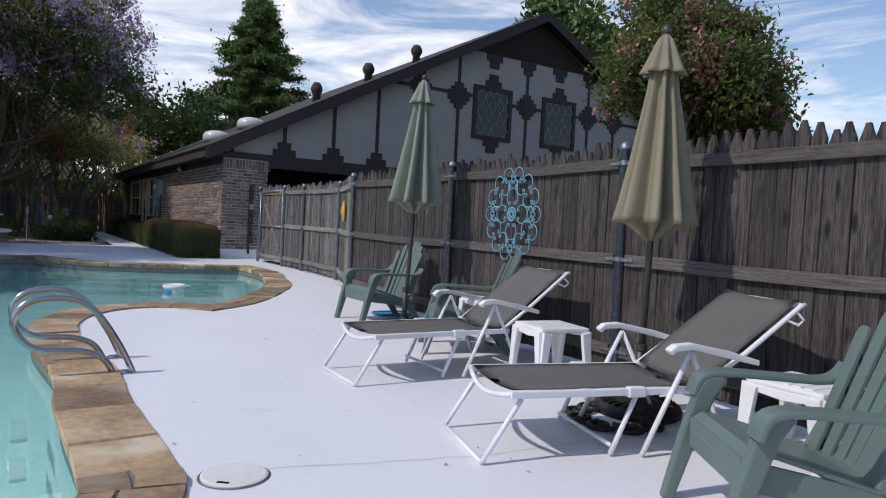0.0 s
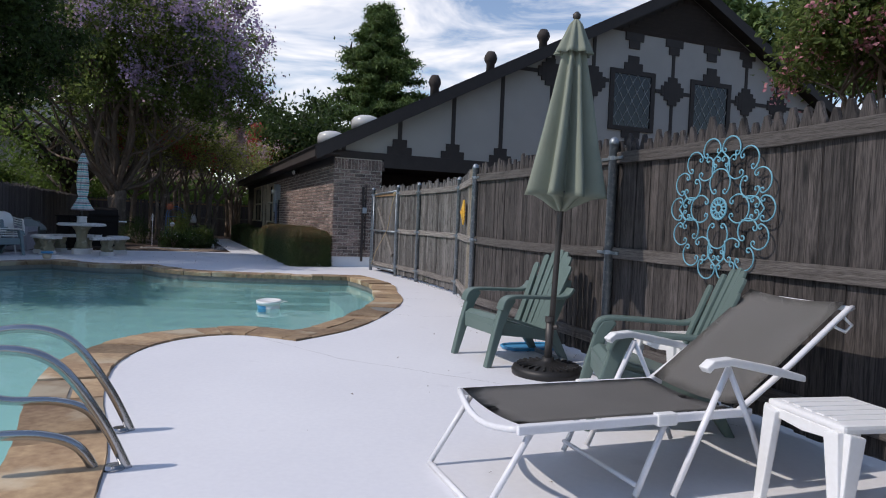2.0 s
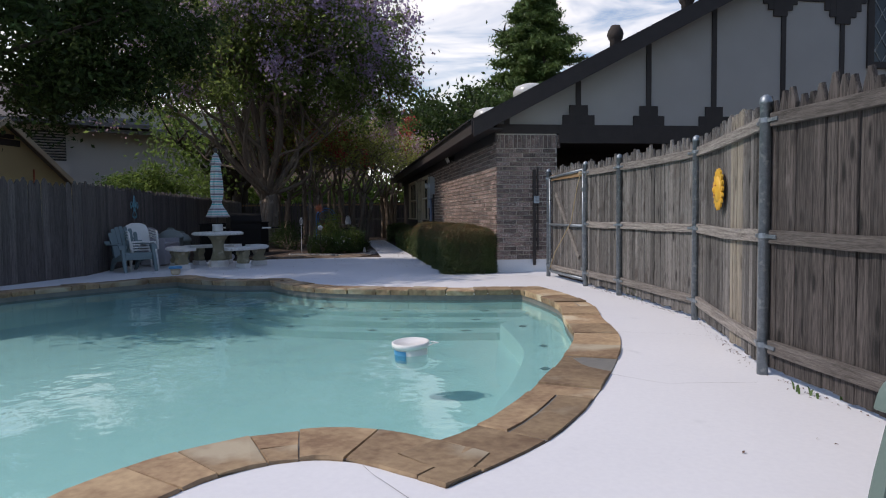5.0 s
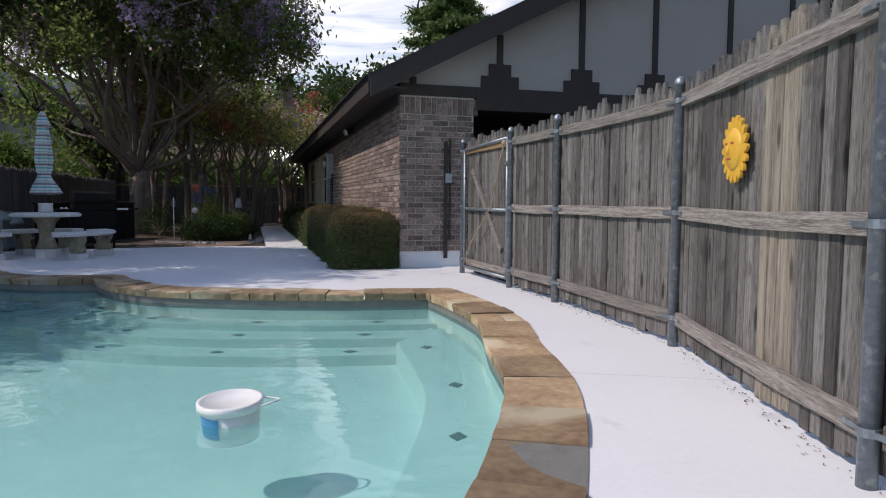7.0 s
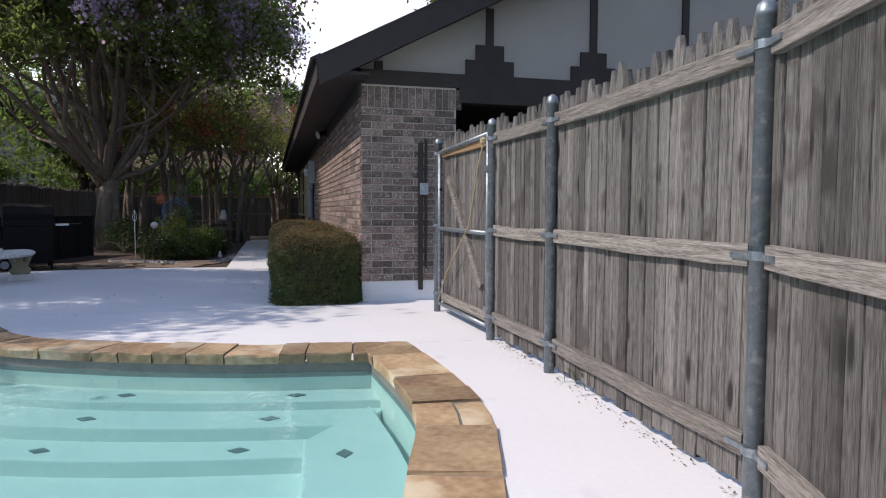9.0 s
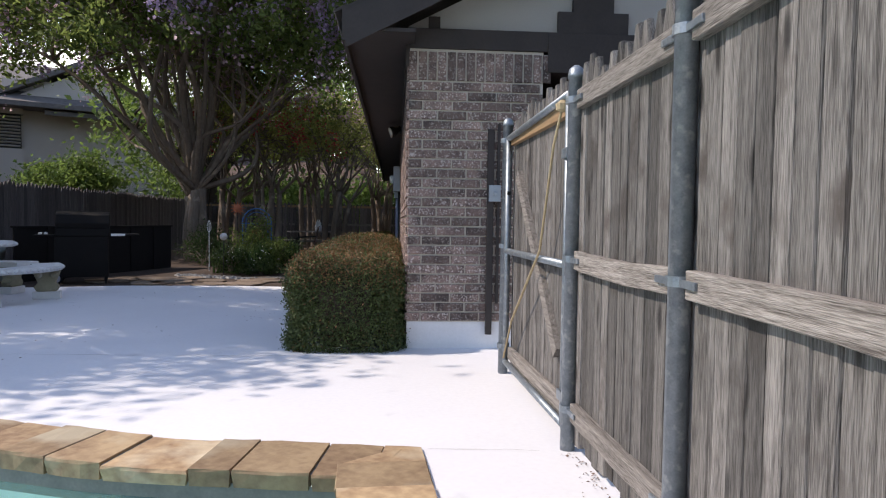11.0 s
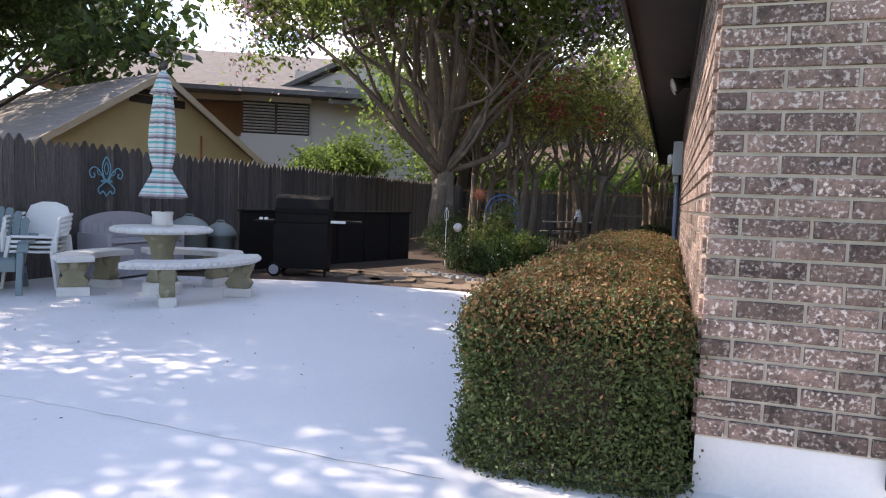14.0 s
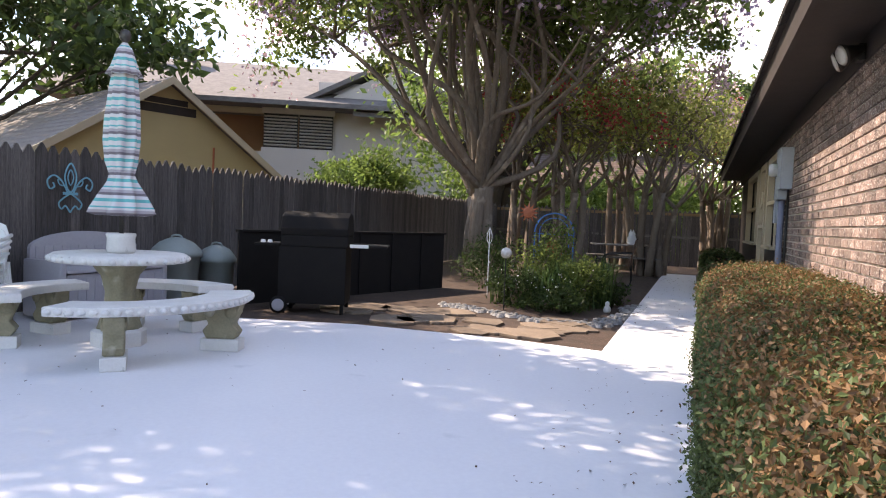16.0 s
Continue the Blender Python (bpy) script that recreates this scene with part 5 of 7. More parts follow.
def stool(m, label):
    ob = thing("side_table", m, label, "table", "plastic side tables")
    h, w = 0.44, 0.20
    part("tabletop", B((-w, -w, h - 0.035, w, w, h), bevel=0.014), M_WHITEPLASTIC, ob)
    for q in range(5):
        part("top_slat", B((-w + 0.03, -0.135 + q * 0.062, h - 0.001, w - 0.03, -0.093 + q * 0.062, h + 0.004), bevel=0.002), M_WHITEPLASTIC, ob)
    for sx in (-1, 1):
        for sy in (-1, 1):
            bm = bmesh.new()
            prism([(sx * 0.125, 0.40), (sx * 0.195, 0.415), (sx * 0.225, 0.0), (sx * 0.185, 0.0)], sy * 0.19, sy * 0.225, "y", 0.006, bm)
            bm2 = prism([(sy * 0.125, 0.40), (sy * 0.195, 0.415), (sy * 0.225, 0.0), (sy * 0.185, 0.0)], sx * 0.19, sx * 0.222, "x", 0.006)
            me = bpy.data.meshes.new("tmp")
            bm2.to_mesh(me)
            bm2.free()
            bm.from_mesh(me)
            bpy.data.meshes.remove(me)
            part("leg", bm, M_WHITEPLASTIC, ob)
        part("skirt", prism([(-0.19, 0.41), (0.19, 0.41), (0.15, 0.375), (0, 0.362), (-0.15, 0.375)], sx * 0.186, sx * 0.20, "x", 0.003), M_WHITEPLASTIC, ob)
    return ob


stool(axis(0.87, 8.42, 0.88, 0.48), "white plastic side table by the lounger")
stool(axis(2.05, 6.95, 0.8, 0.6), "white plastic side table behind the chair")
stool(axis(0.35, 10.05, 0.8, 0.6), "white plastic side table against the fence")


def parasol(x, y, top, hem, cloth, label, lean=(0.0, 0.0), r=0.25, base=True, z0=0.0, pole_r=0.022):
    ob = thing("patio_umbrella", Matrix.Translation((x, y, z0)), label, "umbrella", "closed umbrellas")
    tilt = Matrix.Rotation(lean[0], 4, "Y") @ Matrix.Rotation(lean[1], 4, "X")
    L = top - z0
    hz = hem - z0
    if base:
        bm = lathe([(0.27, 0.0), (0.275, 0.035), (0.262, 0.06), (0.2, 0.07), (0.08, 0.095), (0.05, 0.11), (0.045, 0.13)], 32)
        b = part("base", bm, M_IRON, ob, "black cast-iron base", True)
        for q in range(24):
            a = 2 * math.pi * q / 24
            part("rib", moved(B((0.09, -0.008, 0.068, 0.235, 0.008, 0.084), bevel=0.004), Matrix.Rotation(a, 4, "Z")), M_IRON, b)
        part("stem", tube([(0, 0, 0.08), (0, 0, 0.42)], 0.03, 14), M_POLE, ob, smooth=True)
        part("collar", lathe([(0.03, 0.40), (0.037, 0.40), (0.037, 0.44), (0.03, 0.44)], 14), M_POLE, ob)
        part("knob", moved(lathe([(0.012, 0), (0.02, 0.01), (0.02, 0.03), (0.01, 0.04)], 10), Matrix.Translation((0.03, -0.02, 0.36)) @ Matrix.Rotation(radians(80), 4, "Y")), M_POLE, ob)
    part("pole", moved(tube([(0, 0, 0.05), (0, 0, L - 0.02)], pole_r, 12), tilt), M_POLE, ob, smooth=True)
    folds = 8

    def wav(t, i):
        k = min(1.0, i / 5)
        c = math.cos(folds * t + 0.12 * i)
        return 1 + k * (0.40 * math.copysign(abs(c) ** 0.7, c) - 0.10 + 0.10 * math.sin(3 * t + 1.1) * k + 0.05 * math.cos(13 * t + i * 0.3))
    H = L - hz
    prof = [(0.012, L - 0.03), (0.045, L - 0.07), (0.062, L - 0.16), (0.075, L - 0.25), (r * 0.38, L - H * 0.30), (r * 0.51, L - H * 0.48), (r * 0.65, L - H * 0.66), (r * 0.81, L - H * 0.84), (r * 0.93, L - H * 0.97), (r * 0.97, hz)]
    part("canopy", moved(lathe(prof, 96, wave=wav), tilt), cloth, ob, smooth=True)
    tuck = [(r * 0.95, hz + 0.004), (r * 0.82, hz + 0.006), (r * 0.66, hz - 0.012), (r * 0.48, hz - 0.04), (r * 0.28, hz - 0.08), (0.03, hz - 0.11)]
    part("gathered_underside", moved(lathe(tuck, 96, wave=lambda t, i: wav(t, 9 - i) if i < 4 else 1 + 0.2 * math.cos(8 * t)), tilt), cloth, ob, smooth=True)
    vent = [(0.012, L + 0.0), (0.045, L - 0.04), (0.075, L - 0.13), (0.115, L - 0.235), (0.128, L - 0.262), (0.12, L - 0.265), (0.07, L - 0.17)]
    part("vent_flap", moved(lathe(vent, 64, wave=lambda t, i: 1 + 0.20 * min(1, i / 2) * math.cos(8 * t + 0.4)), tilt), cloth, ob, smooth=True)
    part("finial", moved(lathe([(0.012, L - 0.01), (0.028, L + 0.005), (0.03, L + 0.03), (0.012, L + 0.05)], 12), tilt), M_POLE, ob, smooth=True)
    for q in range(8):
        a = 2 * math.pi * q / 8 + 0.2
        part("rib_tip", moved(tube([(0.02, 0, hz + 0.02), (r * 0.6, 0, hz + 0.03)], 0.006, 5), tilt @ Matrix.Rotation(a, 4, "Z")), M_POLE, ob)
    return ob


parasol(-0.56, 10.52, 2.67, 1.35, M_CANVAS, "closed sage green patio umbrella in a cast-iron base", (0.035, 0.0))
parasol(1.40, 7.80, 2.42, 1.21, M_CANVASTAN, "closed faded olive patio umbrella by the fence", (0.02, -0.02), 0.215)

# scroll-work iron base round the second umbrella's foot
scroll_foot = thing("scroll_mat", Matrix.Translation((1.22, 7.55, 0)), "black iron scroll-work base round the umbrella foot", "mat")


def scroll(turns, r0, r1, n=26):
    """Flat spiral points in x, z."""
    return [(math.cos(t * turns * 2 * math.pi / n) * (r0 + (r1 - r0) * t / n), math.sin(t * turns * 2 * math.pi / n) * (r0 + (r1 - r0) * t / n)) for t in range(n + 1)]


for q in range(9):
    a = 2 * math.pi * q / 9
    pts = [(x, z, 0.022) for x, z in scroll(1.4, 0.025, 0.095)]
    part("scroll", moved(tube(pts, 0.017, 6), Matrix.Rotation(a, 4, "Z") @ Matrix.Translation((0.22, 0, 0))), M_IRON, scroll_foot, smooth=True)

# pool ladder: two bent rails
ladder = thing("pool_ladder", axis(-2.20, 8.04, -0.77, -0.64), "stainless steel pool ladder handrails set in the deck", "ladder")
for s in (-0.27, 0.27):
    pts = curve_pts([(0.0, s, -0.02), (0.10, s, 0.20), (0.24, s, 0.42), (0.36, s, 0.51), (0.52, s, 0.53), (0.66, s, 0.49), (0.72, s, 0.38), (0.67, s, 0.26), (0.56, s, 0.19), (0.34, s, 0.17), (0.20, s, 0.11), (0.12, s, -0.02)], 5)
    part("handrail", tube(pts, 0.021, 12), M_STEEL, ladder, smooth=True)
    part("escutcheon", lathe([(0.05, 0.0), (0.05, 0.008), (0.03, 0.018)], 18), M_STEEL, ladder).location = (0.06, s, 0.0)
for q in range(3):
    part("tread", B((0.62, -0.24, -0.42 - 0.26 * q, 0.72, 0.24, -0.39 - 0.26 * q), bevel=0.01), M_WHITEPLASTIC, ladder, "white plastic tread")
    
lid = thing("skimmer_lid", Matrix.Translation((-0.60, 6.21, 0)), "round off-white skimmer lid set in the deck", "lid")
part("ring", lathe([(0.148, 0.0), (0.148, 0.004), (0.155, 0.0)], 36), M_CRACK, lid)
part("cover", lathe([(0.143, 0.0), (0.143, 0.008), (0.132, 0.012), (0.01, 0.012)], 36), M_CEMWHITE, lid)
part("finger_hole", B((-0.03, -0.115, 0.0115, 0.02, -0.10, 0.0145)), M_BLACK, lid)

bucket = thing("floating_bucket", Matrix.Translation((-4.72, 13.48, WATER_Z - 0.10)) @ Matrix.Rotation(0.06, 4, "X"), "white plastic tub with blue label floating in the pool", "bucket")
part("body", lathe([(0.135, 0.0), (0.14, 0.02), (0.152, 0.20), (0.147, 0.20), (0.135, 0.03), (0.02, 0.025)], 32), M_WHITEPLASTIC, bucket, smooth=True)
part("rim", lathe([(0.152, 0.165), (0.166, 0.165), (0.168, 0.205), (0.152, 0.21), (0.146, 0.20)], 32), M_WHITEPLASTIC, bucket, smooth=True)
bm = bmesh.new()
prev = None
for q in range(12):
    a = -2.6 + 1.3 * q / 11
    cur = [bm.verts.new((math.cos(a) * (0.1405 + 0.068 * zz), math.sin(a) * (0.1405 + 0.068 * zz), zz)) for zz in (0.04, 0.15)]
    if prev:
        bm.faces.new((prev[0], cur[0], cur[1], prev[1]))
    prev = cur
part("label", bm, M_BLUELABEL, bucket, "blue label")
part("handle", tube(curve_pts([(0.165, 0, 0.18), (0.21, 0.08, 0.19), (0.19, 0.16, 0.175), (0.10, 0.15, 0.18)], 5), 0.006, 6), M_WHITEPLASTIC, bucket, smooth=True)

pot = thing("chlorine_float", Matrix.Translation((-12.30, 16.98, 0.0)), "small cream tub with a blue lid on the deck", "tub")
part("body", lathe([(0.06, 0.0), (0.085, 0.03), (0.09, 0.12), (0.02, 0.125)], 20), M_CREAM, pot, smooth=True)
part("lid", lathe([(0.12, 0.12), (0.125, 0.15), (0.10, 0.165), (0.02, 0.17)], 20), M_BLUELABEL, pot, smooth=True)

pole_t = thing("pool_pole", Matrix.Identity(4), "grey telescopic pool pole lying along the fence", "pole")
part("outer_tube", tube([(-0.78, 11.38, 0.02), (-0.15, 10.55, 0.02)], 0.019, 10), M_GALV, pole_t, smooth=True)
part("inner_tube", tube([(-0.15, 10.55, 0.02), (0.42, 9.80, 0.02)], 0.015, 10), M_PVC, pole_t, smooth=True)
net = thing("leaf_skimmer", Matrix.Translation((-0.86, 11.50, 0.0)) @ Matrix.Rotation(0.6, 4, "Z"), "blue plastic leaf skimmer net head on the deck", "net")
part("frame", tube(curve_pts([(-0.2, -0.12, 0.02), (0.2, -0.14, 0.02), (0.24, 0.0, 0.02), (0.2, 0.14, 0.02), (-0.2, 0.12, 0.02)], 4, True), 0.014, 8, closed=True), M_BLUELABEL, net)
part("mesh", B((-0.2, -0.12, 0.012, 0.21, 0.12, 0.018)), M_BLUELABEL, net)
shell = thing("seashell", axis(1.12, 7.98, 1, 0), "pale seashell on the deck", "shell")
part("shell", moved(lathe([(0.005, -0.05), (0.03, -0.03), (0.04, 0.0), (0.03, 0.04), (0.008, 0.07)], 12, wave=lambda t, i: 1 + 0.1 * math.cos(6 * t)), Matrix.Translation((0, 0, 0.035)) @ Matrix.Rotation(1.5, 4, "Y")), M_CREAM, shell, smooth=True)

# ---- ornaments on the fences ----
ed = (Vector(POSTS[6]) - Vector(POSTS[5])).normalized()
nrm = Vector((ed.y, -ed.x))
art = thing("scroll_wall_art", Matrix.Translation((0.56 + nrm.x * 0.035, 10.04 + nrm.y * 0.035, 1.275)) @ Matrix.Rotation(math.atan2(ed.y, ed.x), 4, "Z"), "turquoise wrought-metal scroll medallion on the fence", "wall art")
WR = 0.005


def c_scroll(x, z, r, way, sweep, hook=0.022, flip=1):
    """An open C of bar, bulging towards an angle, with small curled ends."""
    pts = []
    h = sweep / 2
    for sg in (-1, 1):
        e = way + sg * h
        ex, ez = x + r * math.cos(e), z + r * math.sin(e)
        cx, cz = ex - hook * flip * math.cos(e), ez - hook * flip * math.sin(e)
        end = [(cx + hook * k * flip * math.cos(e + sg * flip * t), cz + hook * k * flip * math.sin(e + sg * flip * t)) for t, k in ((1.2, 0.95), (2.4, 0.85), (3.6, 0.7), (4.6, 0.5))]
        if sg < 0:
            pts += end[::-1]
            pts += [(x + r * math.cos(way + h * q / 8), z + r * math.sin(way + h * q / 8)) for q in range(-8, 9)]
        else:
            pts += end
    part("scroll", tube(curve_pts([(a, 0, b) for a, b in pts], 2), WR, 5), M_TURQ, art, smooth=True)


def ring_part(name, r, rr=0.006):
    part(name, tube([(math.cos(t) * r, 0, math.sin(t) * r) for t in [2 * math.pi * q / 24 for q in range(24)]], rr, 5, closed=True), M_TURQ, art, smooth=True)


ring_part("hub", 0.068)
ring_part("hub_ring", 0.026)
for q in range(12):
    part("petal", moved(tube(curve_pts([(0.026, 0, 0), (0.046, 0, 0.013), (0.066, 0, 0), (0.046, 0, -0.013)], 3, True), 0.005, 4, closed=True), Matrix.Rotation(2 * math.pi * q / 12, 4, "Y")), M_TURQ, art)
HP = math.pi / 2
for q in range(4):
    a = q * HP
    ca, sa_ = math.cos(a), math.sin(a)
    # round scroll next to the hub, and the small heart beyond it
    c_scroll(0.165 * ca, 0.165 * sa_, 0.088, a, 4.9, 0.018)
    for sg in (-1, 1):
        o = 0.036 * sg
        c_scroll(0.295 * ca - o * sa_, 0.295 * sa_ + o * ca, 0.036, a + sg * 0.9, 3.4, 0.013)
    # diagonal pairs between the arms
    for sg in (-1, 1):
        b = a + HP / 2 + sg * 0.30
        c_scroll(0.285 * math.cos(b), 0.285 * math.sin(b) * 1.04, 0.078, b + math.pi - sg * 0.5, 3.5, 0.02)
    for sg in (-1, 1):
        part("stay", tube(curve_pts([(0.20 * ca - sg * 0.07 * sa_, 0, 0.20 * sa_ + sg * 0.07 * ca), (0.30 * ca - sg * 0.07 * sa_, 0, 0.30 * sa_ + sg * 0.07 * ca), (0.37 * ca, 0, 0.37 * sa_)], 4), WR, 5), M_TURQ, art, smooth=True)
# outer run of scrolls
for q in range(14):
    b = 2 * math.pi * (q + 0.5) / 14 + HP
    c_scroll(0.375 * math.cos(b), 0.385 * math.sin(b), 0.076, b, 3.7, 0.018)

cd_ = (Vector(POSTS[4]) - Vector(POSTS[3])).normalized()
cn = Vector((cd_.y, -cd_.x))
sunp = thing("sun_plaque", Matrix.Translation((-2.32 + cn.x * 0.02, 14.66 + cn.y * 0.02, 1.285)) @ Matrix.Rotation(math.atan2(cd_.y, cd_.x), 4, "Z"), "yellow glazed sun plaque on the fence", "plaque")
sunp.scale = (0.86, 0.86, 0.9)
part("disc", moved(lathe([(0.13, 0.0), (0.13, 0.012), (0.11, 0.03), (0.06, 0.044), (0.01, 0.048)], 32), Matrix.Rotation(math.pi / 2, 4, "X")), M_YELLOW, sunp, smooth=True)
for q in range(18):
    a = 2 * math.pi * q / 18
    part("ray", moved(prism([(0.115, -0.022), (0.155, -0.027), (0.192, -0.012), (0.20, 0.006), (0.185, 0.02), (0.15, 0.026), (0.115, 0.02)], -0.006, 0.016, "z", 0.004), Matrix.Rotation(math.pi / 2, 4, "X") @ Matrix.Rotation(a, 4, "Z")), M_YELLOW, sunp)
for x, z, w, h in ((-0.042, 0.035, 0.024, 0.009), (0.042, 0.035, 0.024, 0.009), (0.0, -0.055, 0.036, 0.008)):
    part("groove", moved(lathe([(1, -0.004), (0.9, 0.003), (0.1, 0.005)], 14), Matrix.Translation((x, -0.043, z)) @ Matrix.Rotation(math.pi / 2, 4, "X") @ Matrix.Diagonal((w, h, 1, 1))), M_RUST, sunp)
part("nose", moved(lathe([(0.016, 0), (0.014, 0.012), (0.004, 0.02)], 12), Matrix.Translation((0, -0.044, -0.005)) @ Matrix.Rotation(math.pi / 2, 4, "X") @ Matrix.Diagonal((1, 1.9, 1, 1))), M_YELLOW, sunp, smooth=True)

BV = -7.7
fleur = thing("fleur_wall_art", YARD @ Matrix.Translation((BV + 0.05, 4.45, 1.33)) @ Matrix.Rotation(math.pi / 2, 4, "Z"), "pale turquoise metal fleur-de-lis on the back fence", "wall art")
fleur.scale = (1.22, 1.0, 1.22)


def wire(pts, r=0.008, per=5, closed=False):
    part("wire", tube(curve_pts([(x, 0, z) for x, z in pts], per, closed), r, 5, closed=closed), M_TURQ, fleur, smooth=True)


wire([(0, 0.23), (0.06, 0.12), (0.035, 0.0), (0, -0.03), (-0.035, 0.0), (-0.06, 0.12)], closed=True)
wire([(0, 0.17), (0.03, 0.1), (0, 0.03), (-0.03, 0.1)], 0.006, closed=True)
for s in (1, -1):
    wire([(s * 0.03, -0.04), (s * 0.09, 0.06), (s * 0.17, 0.11), (s * 0.235, 0.06), (s * 0.21, -0.01), (s * 0.165, 0.01), (s * 0.18, 0.045)])
    wire([(s * 0.02, -0.06), (s * 0.07, -0.09), (s * 0.12, -0.14), (s * 0.09, -0.19), (s * 0.05, -0.16), (s * 0.0, -0.22)])
    wire([(s * 0.06, 0.02), (s * 0.11, 0.03), (s * 0.13, 0.07), (s * 0.10, 0.08)], 0.006)
part("clasp", B((-0.075, -0.01, -0.06, 0.075, 0.01, -0.035), bevel=0.004), M_TURQ, fleur)

# ---- patio: concrete table, benches and what stands along the back fence ----
TX, TY = -13.18, 18.80
table = thing("concrete_table", Matrix.Translation((TX, TY, 0)), "round chipped white concrete garden table with a mossy pedestal", "table")
part("tabletop", lathe([(0.47, 0.695), (0.515, 0.70), (0.53, 0.725), (0.52, 0.755), (0.50, 0.768), (0.05, 0.77)], 48, wave=lambda t, i: 1 + 0.006 * math.cos(32 * t) * (i in (1, 2, 3))), M_CEMWHITE, table, smooth=True)
part("pedestal", lathe([(0.17, 0.13), (0.15, 0.20), (0.115, 0.32), (0.11, 0.45), (0.14, 0.58), (0.20, 0.66), (0.22, 0.695)], 32, wave=lambda t, i: 1 + 0.05 * math.cos(8 * t)), M_CEMOCHRE, table, "ochre mossy pedestal", True)
part("plinth", lathe([(0.215, 0.0), (0.215, 0.12), (0.19, 0.14), (0.05, 0.14)], 8), M_CEMWHITE, table)
for q in range(32):
    a = 2 * math.pi * q / 32
    part("bead", moved(lathe([(0.004, -0.03), (0.02, -0.018), (0.026, 0), (0.02, 0.018), (0.004, 0.03)], 8), Matrix.Rotation(a, 4, "Z") @ Matrix.Translation((0.522, 0, 0.728)) @ Matrix.Rotation(math.pi / 2, 4, "X")), M_CEMWHITE, table, smooth=True)
holder = thing("umbrella_holder", Matrix.Translation((TX, TY, 0.77)), "white ceramic umbrella collar on the concrete table", "holder")
part("collar", lathe([(0.10, 0.0), (0.118, 0.02), (0.112, 0.04), (0.108, 0.12), (0.118, 0.15), (0.11, 0.165), (0.095, 0.16), (0.03, 0.15)], 28), M_CEMWHITE, holder, smooth=True)


def bench(ang, half, label):
    ob = thing("concrete_bench", Matrix.Translation((TX, TY, 0)) @ Matrix.Rotation(ang, 4, "Z"), label, "bench", "curved benches round the table")
    r0, r1, n = 0.70, 1.06, 18
    ol = [(r1 * math.cos(t), r1 * math.sin(t)) for t in [-half + 2 * half * q / n for q in range(n + 1)]] + [(r0 * math.cos(t), r0 * math.sin(t)) for t in [half - 2 * half * q / n for q in range(n + 1)]]
    part("seat", prism(ol, 0.385, 0.455, "z", 0.014), M_CEMWHITE, ob, "chipped white seat slab")
    kk = int(2 * half * r1 / 0.075)
    for q in range(kk):
        t = -half + 2 * half * (q + 0.5) / kk
        part("bead", moved(lathe([(0.003, -0.03), (0.018, -0.02), (0.024, 0), (0.018, 0.02), (0.003, 0.03)], 8), Matrix.Rotation(t, 4, "Z") @ Matrix.Translation((r1 + 0.002, 0, 0.42)) @ Matrix.Rotation(math.pi / 2, 4, "X")), M_CEMWHITE, ob, smooth=True)
    for s in (-1, 1):
        m = Matrix.Rotation(s * half * 0.56, 4, "Z") @ Matrix.Translation((0.88, 0, 0))
        leg = part("leg", moved(prism([(-0.115, 0.10), (-0.15, 0.16), (-0.10, 0.22), (-0.135, 0.30), (-0.165, 0.385), (0.165, 0.385), (0.135, 0.30), (0.10, 0.22), (0.15, 0.16), (0.115, 0.10)], -0.07, 0.07, "y", 0.014), m), M_CEMOCHRE, ob, "ochre scrolled leg")
        part("foot", moved(B((-0.16, -0.085, 0.0, 0.16, 0.085, 0.10), bevel=0.008), m), M_CEMWHITE, ob)
        for sy in (-1, 1):
            for sx in (-1, 1):
                part("volute", moved(lathe([(0.045, -0.008), (0.05, 0.008), (0.02, 0.016)], 14), m @ Matrix.Translation((sx * 0.09, sy * 0.072, 0.325)) @ Matrix.Rotation(-sy * math.pi / 2, 4, "X")), M_CEMOCHRE, leg, smooth=True)
    return ob


for a, hf in ((radians(25), radians(57)), (radians(-122), radians(42)), (radians(146), radians(38))):
    bench(a, hf, "curved white concrete bench with scrolled ochre legs")

# the striped umbrella, tied round the lower third
st = thing("striped_umbrella", Matrix.Translation((TX, TY, 0.0)), "closed striped umbrella in teal, grey and white above the table", "umbrella")
part("pole", tube([(0, 0, 0.78), (0, 0, 2.52)], 0.02, 12), M_POLE, st, smooth=True)
part("canopy", lathe([(0.02, 2.46), (0.06, 2.40), (0.085, 2.27), (0.10, 2.1), (0.112, 1.9), (0.12, 1.7), (0.105, 1.52), (0.082, 1.42), (0.10, 1.36), (0.16, 1.24), (0.20, 1.14), (0.215, 1.10), (0.17, 1.08), (0.04, 1.10)], 80, wave=lambda t, i: 1 + min(1, i / 4) * (0.22 * math.cos(8 * t + 0.35 * i) + 0.10 * math.sin(5 * t + 0.8 * i))), M_STRIPE, st, smooth=True)
part("vent_flap", lathe([(0.02, 2.50), (0.055, 2.45), (0.095, 2.30), (0.13, 2.235), (0.122, 2.23), (0.08, 2.30)], 48, wave=lambda t, i: 1 + 0.14 * min(1, i / 2) * math.cos(8 * t)), M_STRIPE, st, smooth=True)
part("finial", lathe([(0.015, 2.48), (0.02, 2.51), (0.042, 2.53), (0.048, 2.56), (0.035, 2.60), (0.01, 2.61)], 14), M_POLE, st, smooth=True)
part("tie", lathe([(0.084, 1.40), (0.09, 1.40), (0.09, 1.44), (0.084, 1.44)], 24), M_STRIPE, st)


